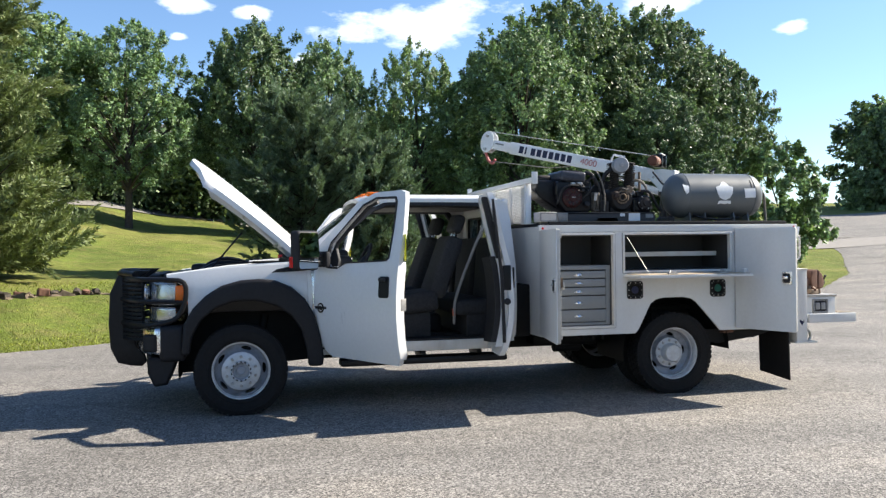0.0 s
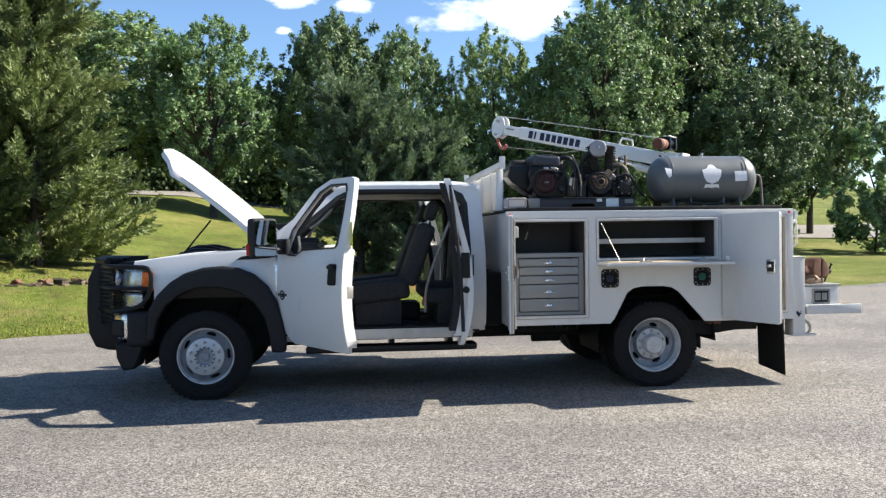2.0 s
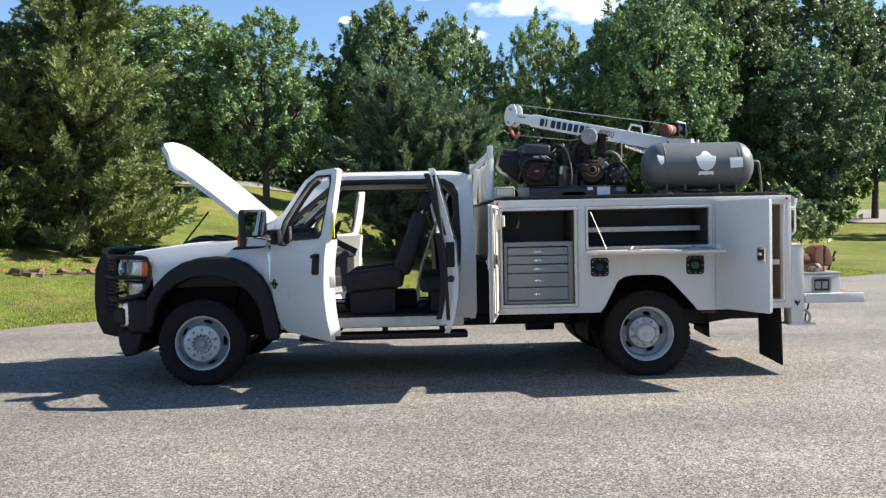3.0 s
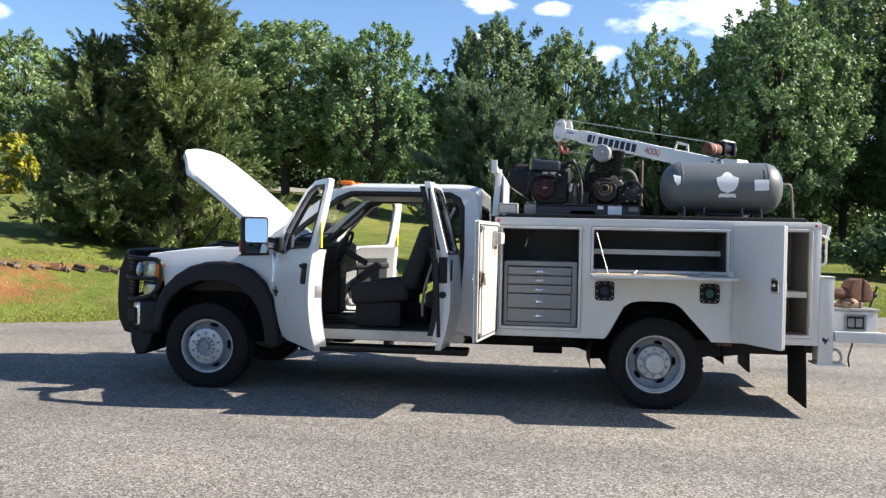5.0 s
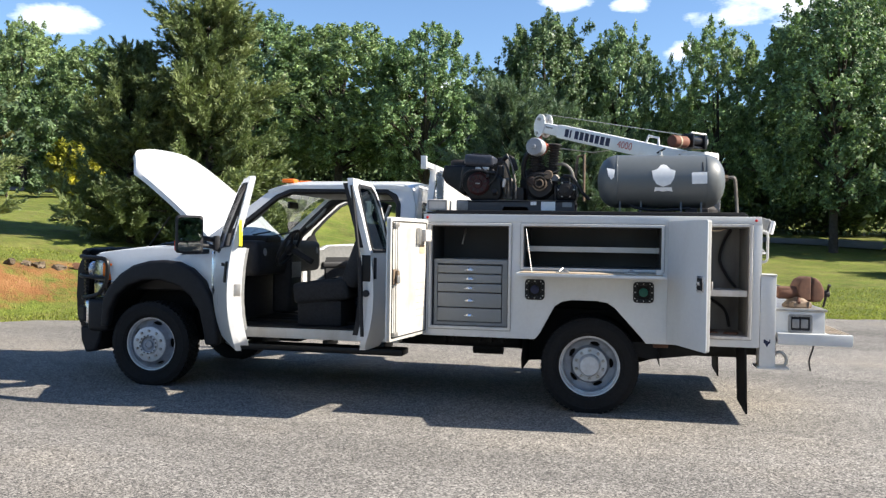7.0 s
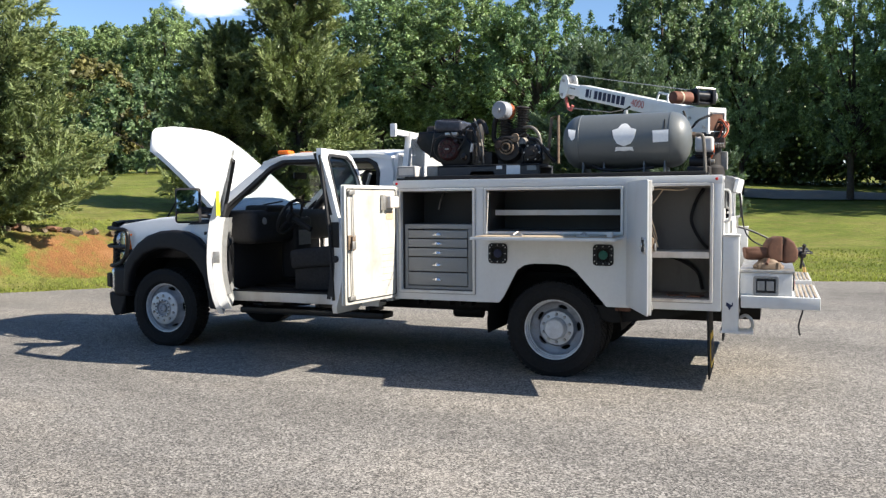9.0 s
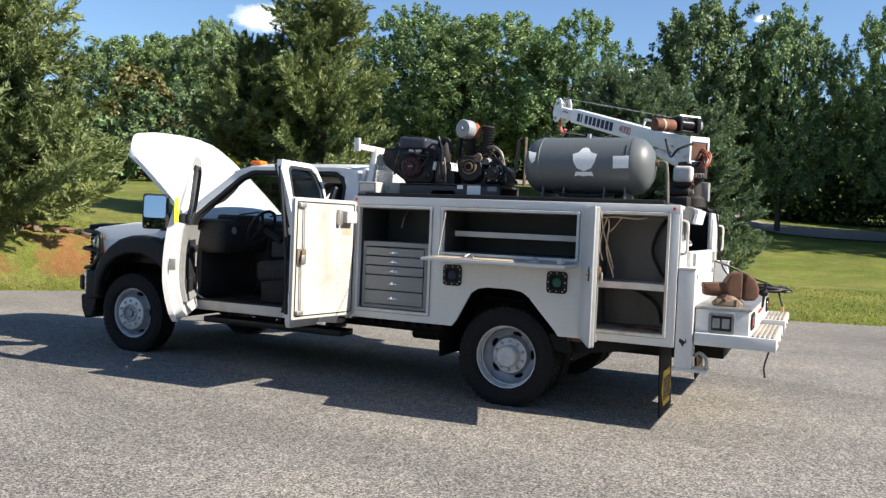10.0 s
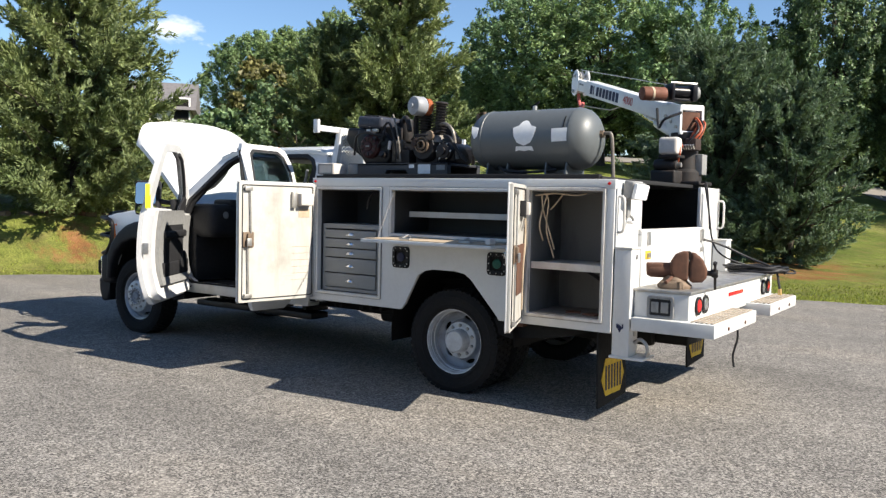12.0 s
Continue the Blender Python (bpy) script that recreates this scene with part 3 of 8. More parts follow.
def tri_mesh(name, co, n):
    me = bpy.data.meshes.new(name)
    k = len(co) // n
    me.vertices.add(len(co))
    me.vertices.foreach_set("co", co.astype(np.float32).ravel())
    me.loops.add(len(co))
    me.loops.foreach_set("vertex_index", np.arange(len(co), dtype=np.int32))
    me.polygons.add(k)
    me.polygons.foreach_set("loop_start", np.arange(k, dtype=np.int32) * n)
    me.update(calc_edges=True)
    return me


me = blades("grass", 60000, -13, 14, -0.05, 7.0, 0.042, 2)
tagged(finish(new("grass", me), M["grass"], 0), "short bright green grass along the pavement", "grass", kind="stuff")


# ---- trees ----
def leaf_mesh(name, c, along, side):
    """Rhombic leaves at c, with half axes along and side, slightly folded."""
    co = np.stack([c - along, c + side, c + along, c - side], 1).reshape(-1, 3)
    return tri_mesh(name, co, 4)


def unit(v):
    return v / np.maximum(1e-9, np.linalg.norm(v, axis=-1, keepdims=True))


def broad_crown(name, seed, height, radius, low, count, size=0.17, lobes=46, leaders=7, clump=0.40, threes=False):
    """Egg-shaped crown of many leafy sprays that point outwards and up, crowded near its surface. Also gives the spray roots for the limbs."""
    g = np.random.default_rng(seed)
    ph = g.uniform(0, 2 * np.pi, 6)
    f = np.empty(0)
    while len(f) < lobes:
        t = g.uniform(0, 1, lobes)
        f = np.concatenate([f, t[g.uniform(0, 1, lobes) < np.sin(np.pi * t ** 0.8) ** 0.5 + 0.25]])
    f = f[:lobes]
    th = g.uniform(0, 2 * np.pi, lobes)
    env = np.maximum(np.sin(np.pi * np.clip(f, 0, 1) ** 0.80) ** 0.48, 0.6 * (1 - f))
    env = env * (1 + 0.13 * np.sin(3 * th + ph[0] + 4 * f) + 0.10 * np.sin(5 * th + ph[1] - 9 * f) + 0.07 * np.sin(8 * th + ph[2] + 15 * f))
    peak = 1 - 0.09 * np.abs(np.sin(leaders * th / 2 + ph[3])) - 0.05 * np.abs(np.sin(leaders * th * 0.8 + ph[4]))
    r = radius * env * (1 - 0.55 * g.uniform(0, 1, lobes) ** 1.7)
    lc = np.stack([np.cos(th) * r, np.sin(th) * r, low + (height * peak - low) * f], 1)
    flat = np.stack([np.cos(th), np.sin(th), np.zeros(lobes)], 1)
    d = unit(flat * (0.75 * (1 - f) + 0.15)[:, None] + np.array([0, 0, 0.75]) + g.normal(0, 0.42, (lobes, 3)))
    ln = clump * g.uniform(1.0, 2.6, lobes)
    pick = g.choice(lobes, count, p=ln / ln.sum())
    u = g.uniform(0, 1, count)
    wide = clump * 0.52 * (1.05 - 0.7 * u)
    c = lc[pick] + d[pick] * (ln[pick] * (u - 0.25))[:, None] + g.normal(size=(count, 3)) * wide[:, None]
    keep = c[:, 2] > low * 0.7
    c, pick = c[keep], pick[keep]
    k = len(c)
    face = unit(flat[pick] * 0.55 + np.array([0, 0, 0.55]) + g.normal(size=(k, 3)) * 0.62)
    t = unit(np.cross(face, g.normal(size=(k, 3))))
    b = np.cross(face, t)
    s = size * g.uniform(0.6, 1.35, k)[:, None]
    if threes:
        co = np.stack([c - t * s - b * s * 0.7, c - t * s + b * s * 0.7, c + t * s * 1.1], 1).reshape(-1, 3)
        return tri_mesh(name, co, 3), lc
    return leaf_mesh(name, c, t * s, b * s * 0.6), lc


def limbs(seed, height, low, lc, r0=0.2, count=9):
    g = np.random.default_rng(seed)
    bm = B()
    top = height * 0.8
    sway = [(0, 0, -0.3), (g.normal(0, .05), g.normal(0, .05), low), (g.normal(0, .2), g.normal(0, .2), height * 0.45), (g.normal(0, .3), g.normal(0, .3), top)]
    line = curve_pts(sway, 5)
    tube(bm, line, [max(0.02, r0 * (1.15 - p.z / (top * 1.02))) for p in line], 9)
    for i in g.choice(len(lc), min(count, len(lc)), replace=False):
        e = Vector(lc[i])
        zs = max(low * 0.8, e.z * 0.55)
        s = Vector((0, 0, zs))
        mid = s.lerp(e, 0.5) + Vector((0, 0, 0.3))
        pts = curve_pts([s, mid, e], 4)
        tube(bm, pts, [r0 * 0.42 * (1 - 0.8 * j / (len(pts) - 1)) for j in range(len(pts))], 6)
    return bm


BROAD, BROAD_R = [], (4.3, 4.5, 4.0, 5.6, 4.0, 5.2, 5.0)
for k, (h, r, low, mat, size, cnt, lob, lead) in enumerate([
        (12.0, 4.3, 2.0, "leaf_a", 0.078, 82000, 1150, 9), (13.0, 4.5, 2.1, "leaf_a", 0.080, 86000, 1250, 10),
        (11.5, 4.0, 2.2, "leaf_b", 0.072, 56000, 520, 9), (15.0, 5.6, 2.2, "leaf_c", 0.088, 108000, 1700, 12),
        (11.5, 4.0, 2.2, "leaf_c", 0.074, 92000, 1120, 9), (13.0, 5.2, 0.6, "leaf_c", 0.24, 12000, 380, 10), (13.0, 5.0, 0.6, "leaf_a", 0.24, 12000, 360, 9)]):
    crown, lc = broad_crown("crown", 11 + k, h, r, low, cnt, size, lob, lead, 0.27 if k < 5 else 0.5, True)
    crown.materials.append(M[mat])
    lb = limbs(31 + k, h, low, lc, 0.2, 26)
    tm = bpy.data.meshes.new("trunk")
    lb.to_mesh(tm)
    lb.free()
    tm.materials.append(M["bark"])
    tm.shade_smooth()
    BROAD.append((crown, tm, h))

TREE_WORDS = ["mid-green broadleaf tree with a full rounded crown", "tall green broadleaf tree in the row behind the lawn",
              "light green open-crowned tree with sky between its limbs", "big dark green shade tree with a dense crown", "dark green broadleaf tree at the edge of the lawn",
              "dark green tree in the woods behind", "green tree in the woods behind"]


def tree(kind, x, y, height, turn, wide=1.0, group="trees behind the lawn"):
    crown, tm, h = BROAD[kind]
    s = height / h
    z = float(ground_z(x, y))
    e = thing("broadleaf_tree", (x, y, z), TREE_WORDS[kind], "tree", group)
    e.rotation_euler = (0, 0, turn)
    e.scale = (s * wide, s * wide, s)
    for nm, me in (("trunk", tm), ("crown", crown)):
        o = new(nm, me)
        o.parent = e
    return e


# kind, place, height of the top over the pavement, turn, crown radius
for kind, x, y, top, turn, r in [
        (0, -10.6, 35, 12.9, 0.3, 4.2), (2, -5.4, 33.5, 12.3, 2.1, 3.0), (4, 0.6, 36, 13.0, 4.0, 3.0), (1, 4.3, 36.5, 12.4, 1.2, 2.5),
        (2, 9.2, 36, 12.4, 5.2, 2.7), (1, 13.9, 32, 12.8, 3.1, 3.7), (3, 19.2, 38, 16.2, 0.4, 4.8), (3, 24.4, 38.5, 15.8, 2.6, 4.6), (4, 28.6, 38, 13.2, 1.7, 3.2),
        (4, 21.5, 31.5, 9.4, 1.5, 2.9), (0, -15.6, 36, 13.9, 5.0, 3.6), (1, -21.0, 40, 10.4, 0.9, 3.0),
        (0, -32.0, 44, 14.6, 3.6, 3.6), (1, -37.5, 44, 16.2, 2.2, 3.8), (2, -27.0, 42, 10.6, 4.6, 3.4),
        (0, -43.0, 45, 15.8, 1.1, 4.2), (0, -48.2, 45, 16.0, 0.2, 4.0),
        (5, 1.5, 52, 11.6, 3.3, 4.4), (5, -7.0, 52, 12.4, 0.9, 4.6), (6, 10.5, 50, 11.2, 5.5, 4.4), (6, -15.5, 52, 12.8, 2.9, 4.8), (5, -24.0, 53, 12.0, 2.4, 4.8),
        (5, 17.5, 48, 12.8, 4.1, 4.6), (5, 6.0, 50, 9.4, 0.7, 4.2), (6, -2.8, 51, 9.8, 2.7, 4.2)]:
    h = 1.06 * (top - float(ground_z(x, y)))
    tree(kind, x, y, h, turn, 1.12 * r / (BROAD_R[kind] * h / BROAD[kind][2]))
for kind, x, y, h, turn, wide in [(5, 79.5, 80, 13.0, 0.4, 0.85), (5, 85, 80, 17.5, 2.4, 1.0), (5, 92, 79, 19.5, 1.4, 1.1), (5, 88, 90, 16.0, 5.4, 1.2), (5, 99, 82, 20.0, 3.4, 1.1), (5, 107, 80, 20.0, 0.1, 1.1)]:
    tree(kind, x, y, h, turn, wide, group="far woods along the road")
# invented woods across the road, seen only in glass and paint, dimming sky light
for k in range(13):
    a = radians(196 + 13.2 * k)
    # tall ones stand where the door mirror should reflect dark, low ones leave sky
    tree(5 + k % 2, 4 + 46 * math.cos(a), -6 + 40 * abs(math.sin(a)) * (-1 if math.sin(a) < 0 else 1), (16.0 if k in (8, 10, 11, 12) else 5.5) + 1.0 * math.sin(k * 2.3), k * 1.1, 1.2, group="woods across the road")


def understory(name, count, x0, x1, yf, h, mat, size, seed, label):
    g = np.random.default_rng(seed)
    x = g.uniform(x0, x1, count)
    y = yf + g.normal(0, 1.6, count)
    top = h * (0.55 + 0.45 * np.sin(x * 0.9 + seed) * np.sin(x * 0.37 + 2 * seed)) + 0.6
    z = ground_z(x, y) + top * g.uniform(0, 1, count) ** 0.7
    c = np.stack([x, y, z], 1)
    f = unit(g.normal(size=(count, 3)))
    t = unit(np.cross(f, g.normal(size=(count, 3))))
    s = size * g.uniform(0.6, 1.4, count)[:, None]
    me = leaf_mesh(name, c, t * s, np.cross(f, t) * s * 0.6)
    tagged(finish(new(name, me), M[mat], 0), label, "undergrowth", kind="stuff")


understory("undergrowth", 85000, -60, 32, 48.5, 4.2, "leaf_c", 0.14, 5, "dark green undergrowth beneath the tree row")
understory("undergrowth", 26000, 76, 124, 82, 6.0, "leaf_c", 0.42, 6, "dark undergrowth at the foot of the far woods")


def conifer(seed, height, radius, count, low=0.15, rise=0.45, needle=0.07, full=0.7, plume=0.16, step=0.26, skirt=0.62):
    """Cedar or pine: limbs that sweep out and up, each ending in feathery plumes with dark gaps between."""
    g = np.random.default_rng(seed)
    bm = B()
    line = curve_pts([(0, 0, -0.2), (0.03, 0.02, height * 0.4), (-0.05, 0.04, height * 0.75), (0.02, 0, height * 0.98)], 5)
    tube(bm, line, [max(0.012, 0.13 * (1 - p.z / height)) for p in line], 8)
    base, tip, wts = [], [], []
    z = low
    while z < height * 0.98:
        f = z / height
        for _ in range(int(g.integers(4, 7))):
            a = g.uniform(0, 2 * np.pi)
            reach = radius * (1 - f) ** full * g.uniform(0.50, 1.2) * (skirt + (1 - skirt) * min(1, f * 5)) + 0.08
            up = reach * (rise + g.normal(0, 0.12)) * (0.55 + 0.6 * f)
            s = Vector((0, 0, z + g.uniform(-.1, .1)))
            e = Vector((math.cos(a) * reach, math.sin(a) * reach, s.z + up))
            mid = s.lerp(e, 0.55) - Vector((0, 0, 0.10 * reach))
            if reach > 0.45 and f > 0.12:
                tube(bm, [s, mid, e], [0.026 * (1 - f) + 0.008, 0.017 * (1 - f) + 0.006, 0.004], 5, caps=False)
            # side plumes along the outer part of the limb
            k = max(4, int(reach * 10))
            for q in range(k):
                u = 0.10 + 0.90 * (q + g.uniform(0, 1)) / k
                p = s * ((1 - u) ** 2) + mid * (2 * u * (1 - u)) + e * (u * u)
                d = (e - s).normalized()
                w = Vector(g.normal(0, 0.62, 3))
                dd = (d + w + Vector((0, 0, 0.42))).normalized()
                ln = plume * 1.55 * g.uniform(0.6, 1.5) * (0.65 + 0.5 * min(1.0, reach))
                base.append(p)
                tip.append(p + dd * ln)
                wts.append(ln)
        z += step * g.uniform(0.6, 1.1) * (1.0 - 0.4 * f)
    base, tip, wts = np.array(base), np.array(tip), np.array(wts)
    k = g.choice(len(base), count, p=wts / wts.sum())
    u = g.uniform(0, 1, count)
    ax = tip[k] - base[k]
    ln = np.linalg.norm(ax, axis=1)
    ad = unit(ax)
    off = unit(np.cross(ad, g.normal(size=(count, 3))))
    thick = 0.36 * ln * np.sqrt(np.clip(u * 3, 0, 1)) * np.clip(1.12 - u, 0, 1)
    c = base[k] + ax * u[:, None] + off * (thick * g.uniform(0.3, 1.0, count))[:, None]
    along = unit(ad + off * 0.55 + g.normal(size=(count, 3)) * 0.25)
    face = unit(off + g.normal(size=(count, 3)) * 0.3)
    side = unit(np.cross(along, face))
    sz = needle * g.uniform(0.55, 1.4, count)[:, None]
    co = np.stack([c - along * sz * 0.8 - side * sz * 0.38, c - along * sz * 0.8 + side * sz * 0.38, c + along * sz * 1.2], 1).reshape(-1, 3)
    return tri_mesh("crown", co, 3), bm


def plant_conifer(name, x, y, label, me, bm, mat, turn=0.0):
    z = float(ground_z(x, y)) - 0.05
    e = thing(name, (x, y, z), label, "tree", "evergreens on the lawn")
    e.rotation_euler = (0, 0, turn)
    tm = bpy.data.meshes.new("trunk")
    bm.to_mesh(tm)
    bm.free()
    tm.materials.append(M["bark"])
    me.materials.append(M[mat])
    for nm, d in (("trunk", tm), ("crown", me)):
        o = new(nm, d)
        o.parent = e
    return e


plant_conifer("pine_tree", -5.7, 10.9, "tall ragged pine with layered yellowish-green branches on the clay bank", *conifer(3, 8.1, 2.65, 175000, 0.1, 0.42, 0.053, 0.95, 0.25, 0.25, 0.85), "needle", 0.5)
plant_conifer("pine_tree", -7.5, 10.4, "shorter bushy pine growing against a taller one", *conifer(13, 4.8, 1.85, 125000, 0.0, 0.5, 0.050, 0.6, 0.22, 0.19, 0.85), "needle", 2.5)
plant_conifer("cedar_tree", -8.8, 3.7, "bushy green cedar at the edge of the pavement", *conifer(8, 6.7, 2.5, 185000, 0.0, 0.5, 0.052, 0.85, 0.25, 0.18, 1.0), "needle", 1.5)
plant_conifer("cedar_tree", 1.6, 14.4, "grey-green conical cedar growing in a bare soil bed", *conifer(21, 5.0, 2.35, 180000, 0.0, 0.62, 0.046, 0.5, 0.18, 0.15, 0.9), "needle_grey", 2.2)
plant_conifer("cedar_tree", 3.45, 13.75, "shorter grey-green cedar grown into its neighbour", *conifer(25, 3.9, 1.65, 115000, 0.0, 0.62, 0.044, 0.45, 0.18, 0.14, 0.9), "needle_grey", 0.8)


left_cedar = [o for o in scene.objects if o.name.startswith("cedar_tree")][0]
copy_thing(left_cedar, Matrix.Translation((-12.6, 1.6, float(ground_z(-12.6, 1.6)) - 0.05)) @ Matrix.Rotation(2.4, 4, 'Z'))


def bush(name, x, y, h, r, mat, count, seed, label, size=0.12):
    me, lc = broad_crown("crown", seed, h, r, 0.05, count, size, 120, 6, 0.26, True)
    me.materials.append(M[mat])
    z = float(ground_z(x, y))
    e = thing(name, (x, y, z), label, "bush", "bushes by the woods")
    bm = limbs(seed + 1, h * 0.9, 0.1, lc, 0.05, 7)
    part("stems", turned(bm, Matrix.Translation((x, y, z))), "bark", e)
    o = new("crown", me)
    o.parent = e


bush("brown_bush", -29.5, 28.5, 6.6, 2.6, "leaf_brown", 9000, 71, "tall bush with browning orange-green leaves", 0.15)
bush("yellow_bush", -21.9, 28.0, 2.9, 1.1, "leaf_yellow", 3000, 72, "bright yellow-green bush at the woods' edge", 0.12)
bush("green_bush", 25.6, 27.4, 6.4, 2.3, "leaf_b", 20000, 73, "light green feathery bush beside the road", 0.10)
bush("green_bush", -27.0, 23.5, 3.2, 2.2, "leaf_a", 12000, 75, "rounded green bush in front of the house", 0.12)
bush("green_bush", -24.0, 26.0, 5.4, 3.0, "leaf_c", 12000, 77, "dark rounded bush at the lawn's edge", 0.12)
bush("dark_bush", 15.5, 22.0, 2.1, 1.8, "leaf_c", 14000, 78, "low rounded dark green bush on the lawn", 0.07)
bush("dark_bush", 21.5, 32.5, 3.2, 3.0, "leaf_c", 9000, 74, "low dark green bush at the lawn's edge", 0.14)


# edging stones along the clay bank
edging = thing("stone_edging", (-4.9, 10.6, float(ground_z(-4.9, 10.6))), "low border of rough brown and grey stones along the clay bank", "stone border")
ge = np.random.default_rng(9)
for k in range(74):
    course = k % 2
    x = -9.4 + (k // 2) * 0.195 + 0.09 * course + ge.normal(0, 0.04)
    y = float(edge_y(x)) + 4.25 + 0.2 * math.sin(x * 1.3) + 0.10 * course + ge.normal(0, 0.06)
    if ge.uniform() < (0.45 if course else 0.15):
        continue
    sx, sy, sz = ge.uniform(0.12, 0.34), ge.uniform(0.12, 0.22), ge.uniform(0.03, 0.09)
    z = float(ground_z(x, y)) - 0.085 + 0.06 * course
    bm = B()
    box(bm, (-sx / 2, -sy / 2, 0), (sx / 2, sy / 2, sz + 0.05), 0.03, 2)
    for v in bm.verts:
        v.co += Vector(ge.normal(0, 0.016, 3))
    turn = Matrix.Rotation(float(ge.uniform(-0.5, 0.5)), 4, 'Z') @ Matrix.Rotation(float(ge.normal(0, 0.2)), 4, 'Y')
    part("stone", turned(bm, Matrix.Translation((x, y, z)) @ turn), ("field_stone", "brick_red", "field_stone", "bark")[k % 4], edging, smooth=30)


def house(x, y, w, d, h, turn, label, wins):
    z = float(ground_z(x, y)) - 0.3
    m = Matrix.Translation((x, y, z)) @ Matrix.Rotation(radians(turn), 4, 'Z')
    e = thing("house", (x, y, z), label, "house", "houses behind the trees")
    part("wall", turned(box(B(), (-w / 2, -d / 2, 0), (w / 2, d / 2, h)), m), "siding", e)
    bm = plate(B(), [(-d / 2 - 0.5, h - 0.15), (d / 2 + 0.5, h - 0.15), (0, h + d * 0.32)], [], w + 0.8, lambda u, v, q: (q - w / 2 - 0.4, u, v))
    part("roof", turned(bm, m), "roof_shingle", e)
    for wx, wz in wins:
        f = part("window", turned(box(B(), (wx - 0.55, -d / 2 - 0.06, wz - 0.75), (wx + 0.55, -d / 2 + 0.02, wz + 0.75), 0.02), m), "label", e)
        part("pane", turned(box(B(), (wx - 0.45, -d / 2 - 0.075, wz - 0.65), (wx + 0.45, -d / 2 - 0.055, wz + 0.65)), m), "chassis", f)


house(-39.6, 27.6, 6.0, 6.0, 3.7, 48, "pale two-storey house half hidden behind the cedar", [(-2.5, 1.6), (0.0, 1.6), (2.5, 1.6), (-2.5, 3.6), (2.5, 3.6)])
house(-8.0, 56.0, 15.0, 8.0, 3.2, 0, "pale grey house seen under the trees", [(-5, 1.7), (-2, 1.7), (2, 1.7), (5, 1.7)])


# ---- the truck: cab, front end, chassis ----
def side_half(z):
    """Half width of the cab at height z: plumb to the belt, leaning in above it."""
    if z > 1.30:
        return 0.962 - 0.255 * (z - 1.30)
    if z < 0.95:
        return 0.99 - 0.085 * ((0.95 - z) / 0.45) ** 2
    return 0.99 - 0.028 * ((z - 0.95) / 0.35) ** 2


def cab_side(sign, off=0.0):
    return lambda u, v, w: (u, sign * (side_half(v) + off - w), v)


BENDS = (0.55, 0.62, 0.70, 0.78, 0.87, 0.96, 1.06, 1.16, 1.24, 1.30, 1.45, 1.6, 1.75)
truck = thing("service_truck", (2.05, 0, 0), "white heavy-duty service truck with open doors and raised hood on asphalt", "truck")

for sg in (-1, 1):
    bm = plate(B(), [(0.62, 0.50), (2.2, 0.50), (2.50, 0.56), (2.545, 0.62), (2.545, 1.3), (2.53, 1.75), (2.49, 1.88), (2.42, 1.935), (1.30, 1.935), (1.10, 1.86), (0.56, 1.44), (0.58, 1.30), (0.60, 0.7)],
               [[(0.82, 0.60), (2.19, 0.60), (2.31, 0.66), (2.375, 0.85), (2.40, 1.30), (2.385, 1.74), (2.345, 1.83), (2.26, 1.875), (1.32, 1.88), (1.17, 1.82), (0.72, 1.45), (0.69, 1.30), (0.69, 0.78), (0.73, 0.65)]],
               0.085, cab_side(sg), BENDS)
    part("cab_side", bm, "white", truck)
    # added chrome strip: stands in for bright reflections in the white folded jamb
    jamb = [(0.628, 1.30), (0.64, 0.95), (0.672, 0.74), (0.735, 0.575)]
    bm = plate(B(), [(u - 0.012, v) for u, v in jamb] + [(u + 0.030, v - 0.01) for u, v in reversed(jamb)], [], 0.02, cab_side(sg, 0.016), BENDS)
    part("door_jamb", soft(bm, 0.006, 2), "chrome", truck, "chrome strip standing in for reflections on the folded white door jamb")
    bm = B()
    box(bm, (0.80, sg * 0.955, 0.505), (2.42, sg * 0.80, 0.60), 0.015)
    part("rocker_sill", bm, "white_worn", truck, "worn white door sill with scuffed paint")
    bm = B()
    box(bm, (0.88, sg * 0.72, 0.385), (2.46, sg * 0.95, 0.445), 0.02)
    for bx in (1.05, 1.65, 2.2):
        box(bm, (bx, sg * 0.5, 0.42), (bx + 0.05, sg * 0.8, 0.48), 0.005)
    part("running_board", bm, "black", truck, "black running board")
    bm = plate(B(), [(0.72, 1.44), (1.18, 1.83), (1.33, 1.895), (2.26, 1.888), (2.355, 1.84), (2.397, 1.75), (2.412, 1.30), (2.386, 0.85), (2.32, 0.645), (2.20, 0.585), (0.81, 0.585), (0.715, 0.64), (0.675, 0.78), (0.675, 1.3)],
               [[(0.76, 1.43), (1.20, 1.80), (1.34, 1.865), (2.25, 1.858), (2.32, 1.82), (2.367, 1.74), (2.385, 1.30), (2.36, 0.86), (2.295, 0.67), (2.18, 0.615), (0.82, 0.615), (0.74, 0.66), (0.705, 0.78), (0.705, 1.3)]], 0.03, cab_side(sg, 0.006), BENDS)
    part("door_seal", bm, "trim_dark", truck, "black rubber door seal")
    rail = [(0.66, 1.30), (0.70, 1.42), (0.93, 1.635), (1.16, 1.825), (1.32, 1.885), (1.8, 1.89), (2.27, 1.88), (2.38, 1.76), (2.41, 1.30), (2.39, 0.8)]
    part("pillar_trim", tube(B(), [(u, sg * (side_half(v) - 0.058), v) for u, v in rail], 0.046, 10), "trim_dark", truck, "dark plastic pillar and header trim")

# roof
bm = B()
rows_r = []
